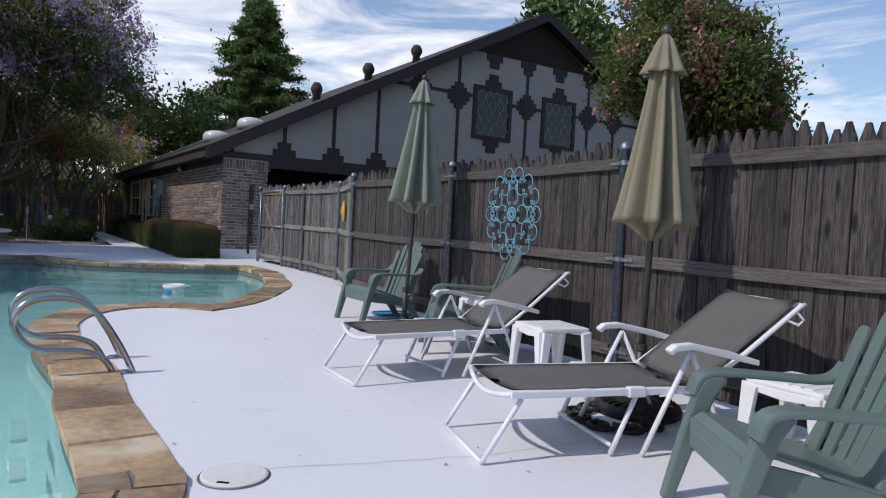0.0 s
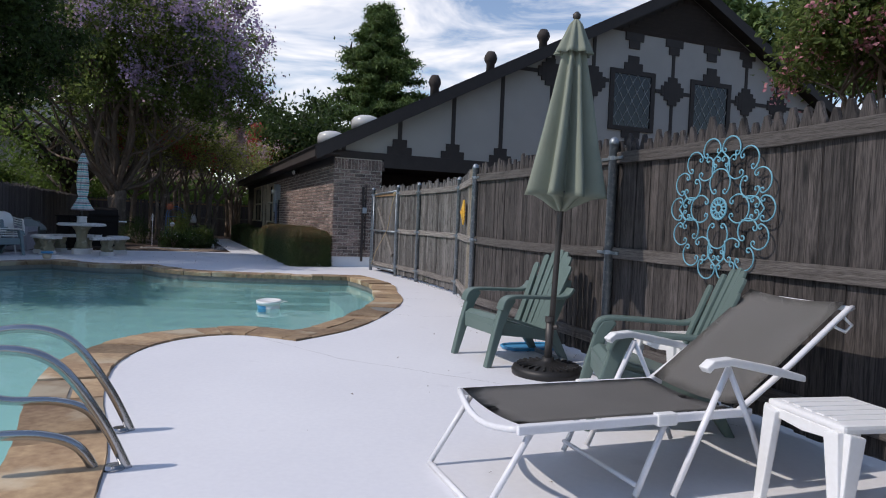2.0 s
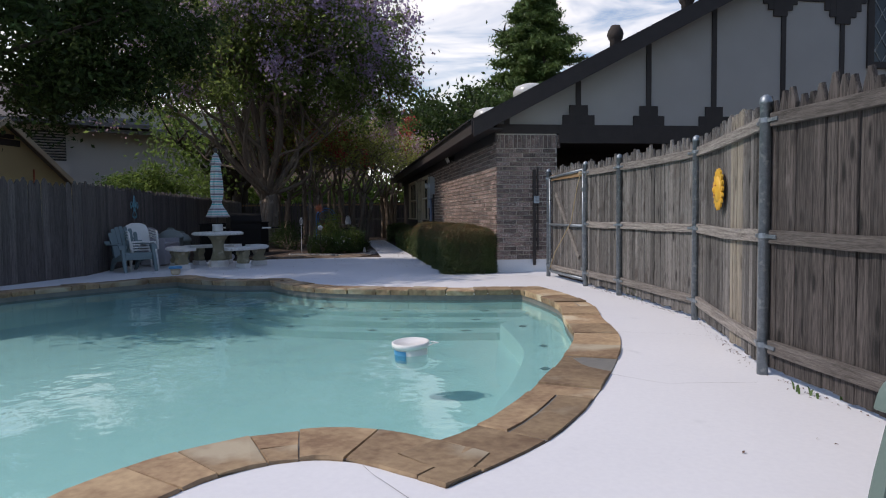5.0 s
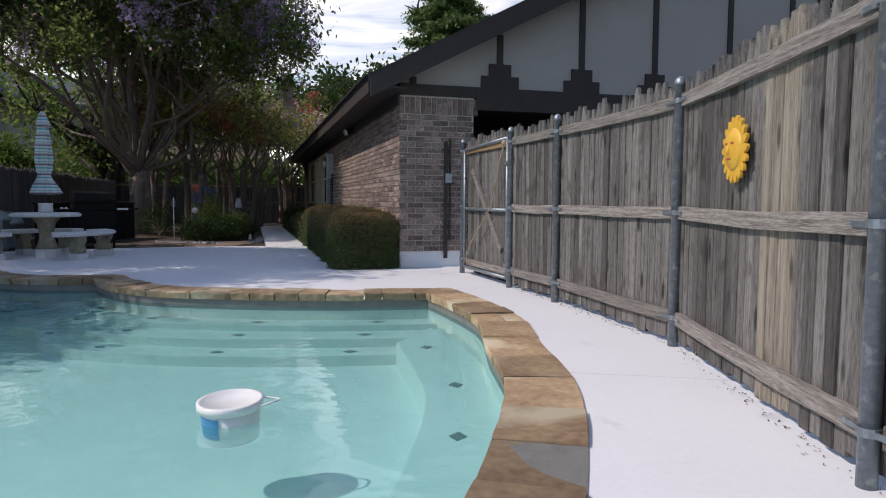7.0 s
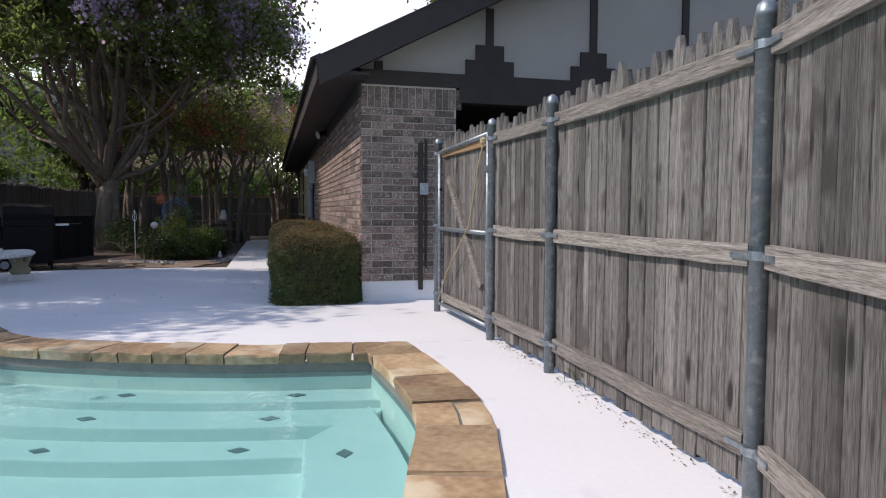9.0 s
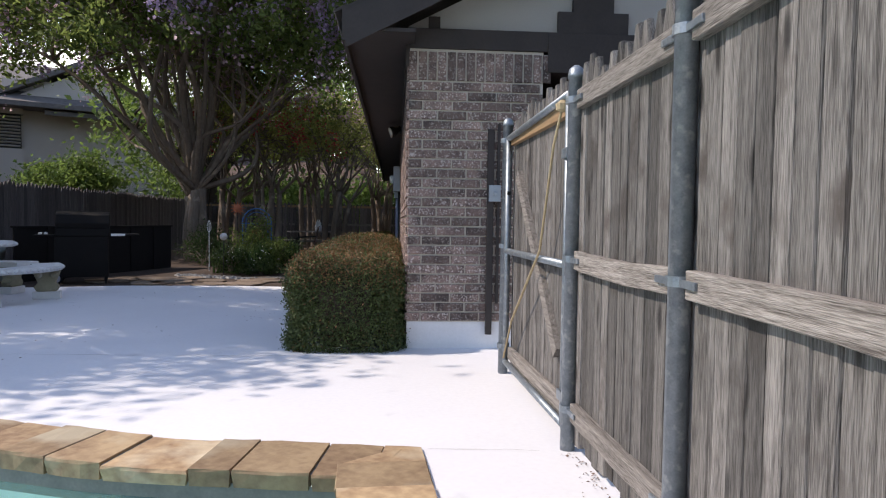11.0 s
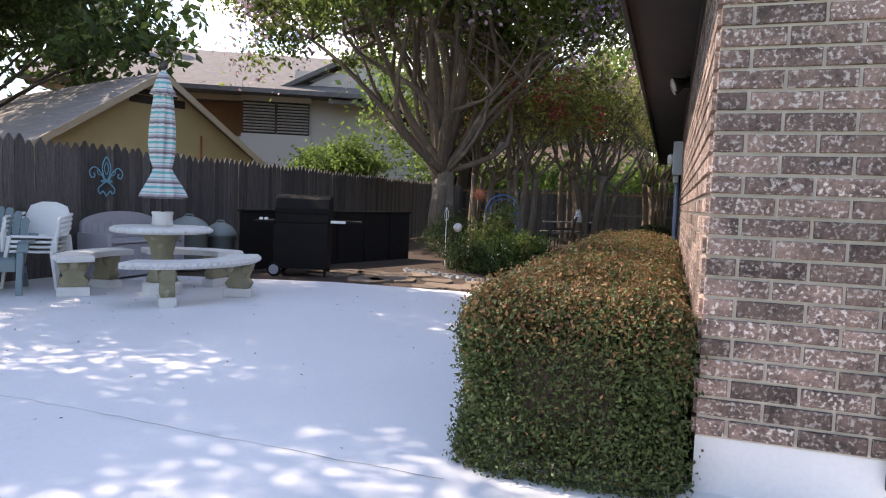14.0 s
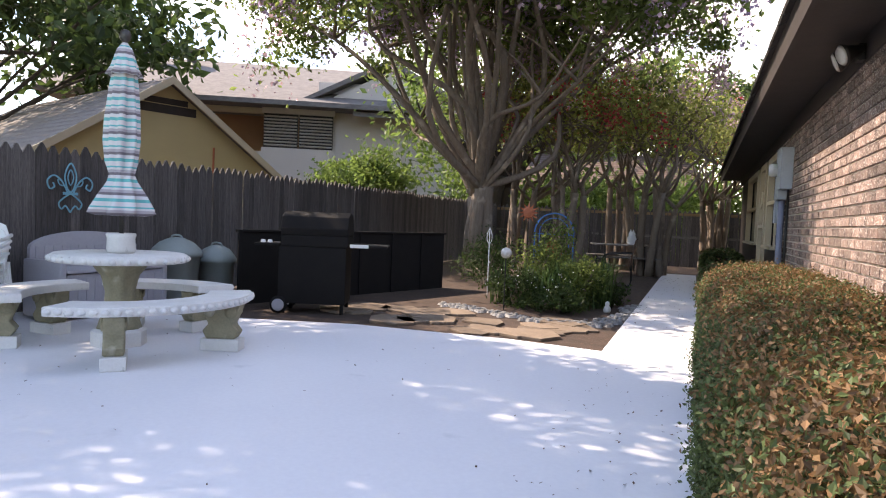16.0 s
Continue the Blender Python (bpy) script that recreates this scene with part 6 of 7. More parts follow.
def plastic_chair(m, label):
    ob = thing("stacking_chair", m, label, "chair", "stacked white chairs")
    part("seat", slab([(-0.24, 0.41), (-0.22, 0.43), (0.0, 0.415), (0.2, 0.42)], -0.23, 0.23, 0.015, 0.004), M_WHITEPLASTIC, ob)
    ol = [(-0.24, 0.42), (0.24, 0.42), (0.25, 0.66), (0.20, 0.78), (0.08, 0.83), (-0.08, 0.83), (-0.20, 0.78), (-0.25, 0.66)]
    part("backrest", moved(prism(ol, 0, 0.015, "y", 0.005), Matrix.Translation((0, 0.21, 0.0)) @ Matrix.Translation((0, 0, 0.42)) @ Matrix.Rotation(-0.2, 4, "X") @ Matrix.Translation((0, 0, -0.42))), M_WHITEPLASTIC, ob)
    for s in (-1, 1):
        part("armrest", tube(curve_pts([(s * 0.26, 0.26, 0.68), (s * 0.29, 0.05, 0.65), (s * 0.285, -0.2, 0.64), (s * 0.275, -0.25, 0.58), (s * 0.27, -0.26, 0.42)], 4), 0.018, 7), M_WHITEPLASTIC, ob, smooth=True)
        for y in (-0.25, 0.25):
            part("leg", prism([(s * 0.25, 0.43), (s * 0.21, 0.43), (s * 0.265, 0.0), (s * 0.295, 0.0)], y - 0.018, y + 0.018, "y", 0.005), M_WHITEPLASTIC, ob)
    return ob


sc0 = plastic_chair(facing(-14.2, 17.62, 0.93, -0.36), "white plastic armchair in a stack by the back fence")
for q in range(1, 4):
    copy_thing(sc0, facing(-14.2 - 0.02 * q, 17.62 + 0.008 * q, 0.93, -0.36, 0.055 * q))

box = thing("storage_bench", YARD @ Matrix.Translation((-7.10, 4.36, 0)) @ Matrix.Rotation(math.pi / 2, 4, "Z"), "grey resin storage bench with an arched back", "bench")
part("body", B((-0.62, -0.28, 0.03, 0.62, 0.22, 0.46), bevel=0.012), M_GREYRESIN, box)
part("lid", B((-0.64, -0.31, 0.47, 0.64, 0.18, 0.505), bevel=0.012), M_GREYRESIN, box)
part("backrest", prism([(-0.66, 0.05), (0.66, 0.05), (0.66, 0.70)] + [(0.66 * math.cos(t), 0.70 + 0.17 * math.sin(t)) for t in [math.pi * q / 14 for q in range(1, 14)]] + [(-0.66, 0.70)], 0.19, 0.235, "y", 0.008), M_GREYRESIN, box)
for q in range(13):
    part("groove_slat", B((-0.60 + q * 0.1, -0.287, 0.08, -0.515 + q * 0.1, -0.278, 0.42), bevel=0.003), M_GREYRESIN, box)
    part("back_slat", B((-0.60 + q * 0.1, 0.182, 0.52, -0.515 + q * 0.1, 0.192, 0.72), bevel=0.003), M_GREYRESIN, box)
for s in (-1, 1):
    part("armrest", B((s * 0.66 - 0.05, -0.30, 0.03, s * 0.66 + 0.02, 0.22, 0.60), bevel=0.02), M_GREYRESIN, box)


def bin_(v, u, r, h, label):
    ob = thing("dustbin", YARD @ Matrix.Translation((v, u, -0.03)), label, "bin", "dustbins by the fence")
    part("body", lathe([(r * 0.82, 0.0), (r * 0.86, 0.05), (r * 0.98, h), (r, h)], 28, wave=lambda t, i: 1 + 0.008 * math.cos(24 * t)), M_BINGREY, ob, smooth=True)
    part("lid", lathe([(r * 1.06, h - 0.05), (r * 1.08, h), (r * 0.98, h + 0.05), (r * 0.7, h + 0.13), (r * 0.3, h + 0.18), (0.02, h + 0.19)], 28), M_BINGREY, ob, "pale domed lid", True)
    part("handle", tube(curve_pts([(-0.09, 0, h + 0.16), (-0.06, 0, h + 0.21), (0.06, 0, h + 0.21), (0.09, 0, h + 0.16)], 4), 0.012, 6), M_BINGREY, ob)


bin_(-7.12, 5.52, 0.29, 0.64, "grey-green dustbin with a domed lid")
bin_(-7.02, 6.14, 0.24, 0.54, "smaller grey dustbin with a domed lid")

# black screen and barbecue
sa, sb = Vector((-15.6, 20.35, -0.035)), Vector((-17.0, 24.2, -0.035))
sd = (sb - sa).normalized()
screen = thing("black_screen", Matrix.Translation(sa) @ Matrix.Rotation(math.atan2(sd.y, sd.x), 4, "Z"), "low black-stained board screen behind the barbecue", "screen")
SLn = (sb - sa).length
x = 0.0
while x < SLn - 0.05:
    w = 0.70
    part("panel", B((x + 0.008, -0.012, 0.0, min(x + w, SLn), 0.012, 0.93), bevel=0.004), M_BLACK, screen)
    part("batten", B((x - 0.02, -0.035, 0.0, x + 0.04, -0.012, 0.95), bevel=0.004), M_BLACK, screen)
    x += w
part("cap", B((-0.03, -0.04, 0.93, SLn + 0.02, 0.03, 0.96), bevel=0.004), M_BLACK, screen)

grill = thing("barbecue", Matrix.Translation((-14.82, 21.12, -0.035)) @ Matrix.Rotation(radians(60), 4, "Z"), "black cart barbecue with a closed lid and side shelf", "barbecue")
part("cabinet", B((-0.42, -0.26, 0.12, 0.38, 0.26, 0.80), bevel=0.01), M_BLACK, grill)
part("firebox", B((-0.40, -0.27, 0.80, 0.40, 0.27, 0.94), bevel=0.02), M_BLACK, grill)
part("lid", prism([(-0.27, 0.94), (-0.29, 1.02), (-0.22, 1.16), (-0.05, 1.22), (0.14, 1.20), (0.26, 1.08), (0.28, 0.94)], -0.40, 0.40, "x", 0.012), M_BLACK, grill)
part("lid_handle", tube([(-0.28, 0.33, 1.03), (-0.25, 0.34, 1.06), (0.25, 0.34, 1.06), (0.28, 0.33, 1.03)], 0.013, 8), M_STEEL, grill, smooth=True)
part("shelf", B((0.42, -0.24, 0.815, 0.86, 0.24, 0.845), bevel=0.008), M_BLACK, grill)
part("shelf_edge", B((0.42, -0.255, 0.81, 0.64, -0.238, 0.85), bevel=0.003), M_WHITEPLASTIC, grill, "white shelf edge")
part("left_shelf", B((-0.72, -0.22, 0.80, -0.42, 0.22, 0.83), bevel=0.008), M_BLACK, grill)
for x in (-0.36, 0.34):
    for y in (-0.22, 0.22):
        part("leg", B((x - 0.02, y - 0.02, 0.0, x + 0.02, y + 0.02, 0.14)), M_BLACK, grill)
for y in (-0.29, 0.29):
    w = part("wheel", moved(lathe([(0.06, -0.02), (0.10, -0.022), (0.105, 0.0), (0.10, 0.022), (0.06, 0.02)], 24), Matrix.Translation((-0.40, y, 0.105)) @ Matrix.Rotation(math.pi / 2, 4, "X")), M_BLACK, grill, smooth=True)
    part("hubcap", moved(lathe([(0.072, -0.024), (0.072, 0.024), (0.05, 0.028)], 20), Matrix.Translation((-0.40, y * 1.01, 0.105)) @ Matrix.Rotation(math.pi / 2, 4, "X")), M_GREYRESIN, w, "pale spoked hub")
for x in (-0.62, -0.54):
    part("knob", moved(lathe([(0.03, 0), (0.03, 0.02), (0.02, 0.035)], 12), Matrix.Translation((x, -0.2, 0.835))), M_WHITEPLASTIC, grill)

# ---- garden bed beyond the deck ----
for q in range(26):
    t = rng.uniform(0, 1)
    along, deep = rng.uniform(0.2, 3.6), rng.uniform(0.18, 1.5)
    c = Vector((-11.7, 22.9, 0)) + Vector((-0.79, -0.6, 0)) * along + Vector((-0.62, 0.78, 0)) * deep
    k_ = int(rng.integers(5, 8))
    a0 = rng.uniform(0, 6)
    rr = rng.uniform(0.17, 0.30)
    pts = [(c.x + rr * rng.uniform(0.75, 1.15) * math.cos(a0 + 2 * math.pi * j / k_) * 1.4, c.y + rr * rng.uniform(0.75, 1.15) * math.sin(a0 + 2 * math.pi * j / k_)) for j in range(k_)]
    bm = prism(pts, -0.035, -0.012 + 0.002 * (q % 7), "z", 0.006)
    fl = solid("flagstone", bm, M_FLAG, "brown flagstone set in the garden path", "stone", "structure")

V_, F_ = [], []
edge = [Vector((-14.95, 23.1, 0)), Vector((-14.3, 23.2, 0)), Vector((-13.4, 23.35, 0)), Vector((-12.85, 23.9, 0)), Vector((-13.3, 24.8, 0)), Vector((-14.1, 25.84, 0))]
for q in range(420):
    t = q / 420 * 4.999
    c = edge[int(t)].lerp(edge[int(t) + 1], t % 1) + Vector((rng.normal() * 0.07, rng.normal() * 0.07, 0))
    n0 = len(V_)
    r_, hh = rng.uniform(0.025, 0.05), rng.uniform(0.02, 0.04)
    ring = [(c.x + r_ * math.cos(a) * 1.3, c.y + r_ * math.sin(a), -0.03) for a in [j * math.pi / 3 for j in range(6)]]
    V_ += ring + [(x * 0.6 + c.x * 0.4, y * 0.6 + c.y * 0.4, -0.03 + hh) for x, y, z in ring]
    F_ += [(n0 + j, n0 + (j + 1) % 6, n0 + 6 + (j + 1) % 6, n0 + 6 + j) for j in range(6)] + [tuple(n0 + 6 + j for j in range(6))]
peb = new("pebble_edging", quads("pebbles", V_, F_, M_PEBBLE))
tagged(peb, "grey river pebbles edging the flower bed", "pebbles", kind="stuff")

for i, (x, y, z, r, m) in enumerate(((-14.55, 23.95, 0.24, 0.40, M_LEAFDARK), (-15.0, 24.7, 0.52, 0.36, M_LEAF), (-13.9, 24.2, 0.17, 0.36, M_LEAFDARK), (-14.1, 24.75, 0.34, 0.30, M_LEAF), (-15.3, 25.3, 0.62, 0.36, M_LEAF), (-17.0, 25.1, 0.45, 0.55, M_LEAFDARK), (-17.7, 25.7, 0.5, 0.6, M_LEAFDARK), (-14.35, 25.55, 0.20, 0.30, M_LEAFDARK))):
    shrub("garden_shrub", (x, y, z), (r, r, z), 1500, 0.03, m, "leafy flowering shrub in the garden bed", 60 + i)
for i, (x, y) in enumerate(((-14.5, 23.9), (-14.9, 24.2), (-13.9, 24.3), (-14.2, 25.0))):
    rg = np.random.default_rng(80 + i)
    V, F = leaves(rg, np.array([x, y, 0.33]) + rg.normal(size=(30, 3)) * np.array([0.22, 0.22, 0.1]), 0.014, aspect=0.9)
    fl = new("flowers", quads("flowers", V, F, M_WHITEPLASTIC))
    tagged(fl, "scattered small white garden flowers", "flowers", kind="stuff")


def grass_clump(x, y, n, h, seed):
    rg = np.random.default_rng(seed)
    V, F = [], []
    for q in range(n):
        a, tilt, L = rg.uniform(0, 6.28), rg.uniform(0.1, 0.7), h * rg.uniform(0.7, 1.1)
        b = np.array([rg.normal() * 0.07, rg.normal() * 0.07, 0])
        d = np.array([math.cos(a), math.sin(a), 0])
        s = np.array([-math.sin(a), math.cos(a), 0]) * 0.008
        p = [b, b + d * L * tilt * 0.35 + np.array([0, 0, L * 0.6]), b + d * L * tilt + np.array([0, 0, L * (0.95 - tilt * 0.4)])]
        n0 = len(V)
        V += [p[0] - s, p[0] + s, p[1] - s, p[1] + s, p[2]]
        F += [(n0, n0 + 1, n0 + 3, n0 + 2), (n0 + 2, n0 + 3, n0 + 4)]
    ob = thing("strap_leaf_plant", Matrix.Translation((x, y, -0.035)), "clump of upright strap-leaved plants in the bed", "plant")
    b_ = new("foliage", quads("foliage", [tuple(v) for v in V], F, M_GRASSBLADE))
    b_.parent = ob
    b_["kind"] = "stuff"


for i, (x, y) in enumerate(((-14.2, 24.85), (-14.5, 25.15), (-14.15, 25.2), (-14.45, 25.5), (-14.7, 24.85), (-14.8, 25.4))):
    grass_clump(x, y, 110, 0.85, 90 + i)
for i, (x, y) in enumerate(((-14.75, 24.3), (-14.35, 24.35), (-14.95, 24.45), (-14.6, 24.6), (-14.1, 24.5), (-15.05, 24.05))):
    grass_clump(x, y, 46, 0.72 + 0.06 * (i % 3), 190 + i)

# garden ornaments
trellis = thing("arched_trellis", facing(-15.9, 25.75, 0.8, -0.6, -0.04), "blue metal arched trellis in the flower bed", "trellis")
for s in (-1, 1):
    part("upright", tube([(s * 0.33, 0, 0), (s * 0.33, 0, 1.05)], 0.014, 7), M_BLUE, trellis)
    part("inner_upright", tube([(s * 0.25, 0, 0), (s * 0.25, 0, 1.05)], 0.009, 6), M_BLUE, trellis)
part("arch", tube([(0.33 * math.cos(t), 0, 1.05 + 0.33 * math.sin(t)) for t in [math.pi * q / 16 for q in range(17)]], 0.014, 7), M_BLUE, trellis)
part("inner_arch", tube([(0.25 * math.cos(t), 0, 1.05 + 0.25 * math.sin(t)) for t in [math.pi * q / 16 for q in range(17)]], 0.009, 6), M_BLUE, trellis)
for z in (0.35, 0.7, 1.02):
    part("rung", tube([(-0.33, 0, z), (0.33, 0, z)], 0.009, 6), M_BLUE, trellis)
part("plaque", lathe([(0.16, 0), (0.16, 0.02), (0.02, 0.03)], 20), M_RUST, trellis, "rusty copper disc").matrix_local = Matrix.Translation((0, -0.02, 0.75)) @ Matrix.Rotation(math.pi / 2, 4, "X")

stake = thing("sun_stake", facing(-15.35, 24.75, 0.8, -0.6, -0.04), "orange metal sun on a garden stake", "ornament")
part("stem", tube([(0, 0, 0), (0, 0, 1.3)], 0.008, 6), M_IRON, stake)
part("face", moved(lathe([(0.085, 0), (0.08, 0.02), (0.02, 0.035)], 20), Matrix.Translation((0, 0, 1.36)) @ Matrix.Rotation(math.pi / 2, 4, "X")), M_RUST, stake)
for q in range(12):
    part("ray", moved(prism([(0.08, -0.02), (0.17, 0), (0.08, 0.02)], -0.004, 0.004, "z"), Matrix.Translation((0, 0, 1.36)) @ Matrix.Rotation(math.pi / 2, 4, "X") @ Matrix.Rotation(2 * math.pi * q / 12, 4, "Z")), M_RUST, stake)
ball = thing("gazing_ball", Matrix.Translation((-14.35, 23.62, -0.04)), "pale blue glass gazing ball on a stake", "ornament")
part("stem", tube([(0, 0, 0), (0, 0, 0.72)], 0.008, 6), M_IRON, ball)
part("globe", moved(lathe([(0.075 * math.sin(t), -0.075 * math.cos(t)) for t in [0.05 + (math.pi - 0.1) * q / 12 for q in range(13)]], 20), Matrix.Translation((0, 0, 0.78))), M_LAMPGLASS, ball, smooth=True)
hook = thing("lantern_stake", facing(-15.6, 24.2, 0.8, -0.6, -0.04), "white wire lantern on a tall garden stake", "ornament")
part("stem", tube([(0, 0, 0), (0, 0, 1.05)], 0.008, 6), M_WHITE, hook)
for q in range(4):
    a = q * math.pi / 2
    part("wire", moved(tube(curve_pts([(0.0, 0, 0.84), (0.035, 0, 0.90), (0.035, 0, 1.0), (0.0, 0, 1.10)], 4), 0.006, 5), Matrix.Rotation(a, 4, "Z")), M_WHITE, hook)
rabbit = thing("garden_figurine", Matrix.Translation((-13.75, 24.95, -0.04)), "small white stone garden figurine among plants", "ornament")
part("figure", moved(lathe([(0.07, 0.0), (0.10, 0.06), (0.08, 0.14), (0.045, 0.18), (0.06, 0.22), (0.045, 0.27), (0.01, 0.29)], 14), Matrix.Scale(0.55, 4)), M_CEMWHITE, rabbit, smooth=True)

pt = thing("picnic_table", facing(-19.3, 30.9, 0.86, -0.51, -0.04), "grey wooden picnic table with benches", "table")
for q in range(4):
    part("top_plank", B((-0.75, -0.34 + q * 0.175, 0.72, 0.75, -0.18 + q * 0.175, 0.755), bevel=0.005), M_RAIL, pt)
for s in (-1, 1):
    part("bench_plank", B((-0.75, s * 0.68 - 0.13, 0.42, 0.75, s * 0.68 + 0.13, 0.455), bevel=0.005), M_RAIL, pt)
    part("frame", tube(curve_pts([(s * 0.5, -0.7, 0.42), (s * 0.5, -0.6, 0.02), (s * 0.5, 0.0, 0.02), (s * 0.5, 0.6, 0.02), (s * 0.5, 0.7, 0.42)], 4), 0.02, 7), M_IRON, pt)
    part("post", tube([(s * 0.5, -0.3, 0.02), (s * 0.5, -0.2, 0.72)], 0.02, 7), M_IRON, pt)
for i, (dx, dy) in enumerate(((0.1, 0.05), (0.28, -0.05))):
    p = Matrix.Translation((-19.2 + dx, 30.9 + dy, 0.715))
    lan = thing("table_lantern", p, "white pierced metal lantern on the picnic table", "lantern")
    part("body", lathe([(0.07, 0.0), (0.09, 0.05), (0.085, 0.16), (0.05, 0.24), (0.06, 0.27), (0.02, 0.34), (0.01, 0.38)], 14), M_WHITE, lan, smooth=True)

wc = thing("wicker_chair", facing(-16.75, 28.15, -0.75, -0.66, -0.04), "brown wicker patio chair beside the path", "chair")
part("backrest", slab([(0.22, 0.42), (0.27, 0.6), (0.34, 0.92), (0.37, 0.96)], -0.26, 0.26, 0.02), M_WICKER, wc)
part("seat", slab([(-0.26, 0.42), (-0.2, 0.44), (0.0, 0.41), (0.22, 0.41)], -0.26, 0.26, 0.02), M_WICKER, wc)
for s in (-1, 1):
    part("leg_frame", tube(curve_pts([(s * 0.27, -0.24, 0.42), (s * 0.27, -0.26, 0.02), (s * 0.27, 0.24, 0.02), (s * 0.27, 0.26, 0.42)], 4), 0.014, 7), M_IRON, wc)
    part("armrest", tube(curve_pts([(s * 0.28, 0.30, 0.68), (s * 0.29, 0.0, 0.66), (s * 0.28, -0.24, 0.62), (s * 0.27, -0.26, 0.42)], 4), 0.016, 7), M_IRON, wc)

# ---- on the house walls ----
meter = thing("electric_meter", YARD @ Matrix.Translation((-0.0, 8.3, 0)), "grey electric meter boxes and conduit on the brick wall", "meter")
part("main_box", B((-0.13, 0.35, 1.60, -0.005, 0.72, 2.28), bevel=0.01), M_METER, meter)
part("meter_box", B((-0.15, -0.02, 1.72, -0.005, 0.28, 2.24), bevel=0.01), M_METER, meter)
part("dial", moved(lathe([(0.09, 0), (0.09, 0.07), (0.07, 0.10), (0.02, 0.105)], 20), Matrix.Translation((-0.13, 0.60, 2.0)) @ Matrix.Rotation(-math.pi / 2, 4, "Y")), M_LAMPGLASS, meter, smooth=True)
part("side_box", B((-0.10, 0.86, 1.30, -0.005, 1.08, 2.10), bevel=0.008), M_METER, meter)
part("conduit", tube([(-0.06, 0.52, 0.1), (-0.06, 0.52, 1.62)], 0.04, 12), M_PVC, meter, smooth=True)
part("thin_conduit", tube([(-0.03, 0.15, 0.1), (-0.03, 0.15, 1.74)], 0.016, 8), M_IRON, meter, smooth=True)
part("cable", tube(curve_pts([(-0.05, 0.92, 1.32), (-0.06, 0.90, 1.05), (-0.06, 0.75, 0.98), (-0.05, 0.66, 1.2)], 5), 0.008, 6), M_IRON, meter)
flood = thing("floodlight", YARD @ Matrix.Translation((-0.02, 4.6, 2.47)), "white twin floodlight under the eave, unlit", "lamp")
part("box", B((-0.05, -0.06, -0.04, 0.0, 0.06, 0.08), bevel=0.008), M_IRON, flood)
for i, (y, rx) in enumerate(((-0.10, -0.5), (0.10, 0.35))):
    m = Matrix.Translation((-0.12, y, 0.0)) @ Matrix.Rotation(rx, 4, "X") @ Matrix.Rotation(-2.0, 4, "Y")
    h_ = part("lamp_head", moved(lathe([(0.03, -0.10), (0.04, -0.05), (0.075, 0.02), (0.08, 0.045)], 18), m), M_IRON, flood, smooth=True)
    part("lens", moved(lathe([(0.075, 0.046), (0.06, 0.062), (0.01, 0.068)], 18), m), M_LAMPGLASS, h_, smooth=True)
dsp = thing("wall_board", YARD, "dark weathered board fixed to the brick by the gate", "board")
part("board", B((0.69, -0.045, 0.13, 0.745, -0.008, 1.90), bevel=0.005), M_TRIM, dsp)
part("side_board", B((0.775, -0.03, 0.40, 0.80, -0.008, 1.95), bevel=0.004), M_TRIM, dsp)
sw = thing("switch_box", YARD, "small grey outdoor switch box on the wall", "switch")
part("box", B((0.70, -0.09, 1.28, 0.80, -0.046, 1.42), bevel=0.006), M_METER, sw)
part("toggle", moved(lathe([(0.02, 0), (0.018, 0.012), (0.004, 0.016)], 12), Matrix.Translation((0.75, -0.09, 1.35)) @ Matrix.Rotation(math.pi / 2, 4, "X")), M_METER, sw)
scr = thing("iron_scroll_bracket", YARD @ Matrix.Translation((-0.03, 11.9, 1.7)), "black iron scroll bracket by the door", "bracket")
part("scroll", tube([(-0.02 - 0.0, x, z) for x, z in scroll(1.6, 0.03, 0.2)], 0.012, 6), M_CREAM, scr)

# fallen leaves and grit on the deck and path
rg = np.random.default_rng(140)
pp = []
for q in range(420):
    if q < 260:
        w_ = yard(rg.uniform(-1.8, -1.1), 1.5 + 14 * rg.uniform() ** 1.2)
    elif q < 360:
        w_ = yard(rg.uniform(-6.5, -1.2), rg.uniform(-0.5, 4.5))
    else:
        w_ = Vector((rg.uniform(-2.5, 1.2), rg.uniform(6.5, 13.0), 0))
        if w_.x > 0.9 or w_.x < -1.2 - (w_.y - 6.5) * 0.2:
            continue
    pp.append((w_.x, w_.y, 0.006))
V, F = leaves(rg, np.array(pp), 0.011, normal=np.array([[0, 0, 2.5]]), aspect=0.5)
V[:, 2] = np.clip(V[:, 2], 0.002, 0.012)
lit = new("leaf_litter", quads("leaf_litter", V, F, M_WICKER))
tagged(lit, "scattered dry leaf bits on the painted deck", "leaves", kind="stuff")

# weeds and crumbled litter along the fence foot
for x, y, n_, h_, sd_ in ((-1.80, 13.75, 9, 0.16, 120), (-1.62, 13.02, 8, 0.12, 121), (-3.58, 16.98, 5, 0.30, 122), (-2.50, 15.42, 6, 0.12, 123)):
    grass_clump(x, y, n_, h_, sd_)
pp = []
for q in range(380):
    k_ = int(rg.integers(1, 5))
    a, b = Vector(POSTS[k_]), Vector(POSTS[k_ + 1])
    d = (b - a).normalized()
    at = a.lerp(b, rg.uniform()) + Vector((d.y, -d.x)) * (abs(rg.normal()) * 0.045 - 0.03)
    pp.append((at.x, at.y, 0.006))
V, F = leaves(rg, np.array(pp), 0.008, normal=np.array([[0, 0, 2.0]]), aspect=0.6)
V[:, 2] = np.clip(V[:, 2], 0.002, 0.014)
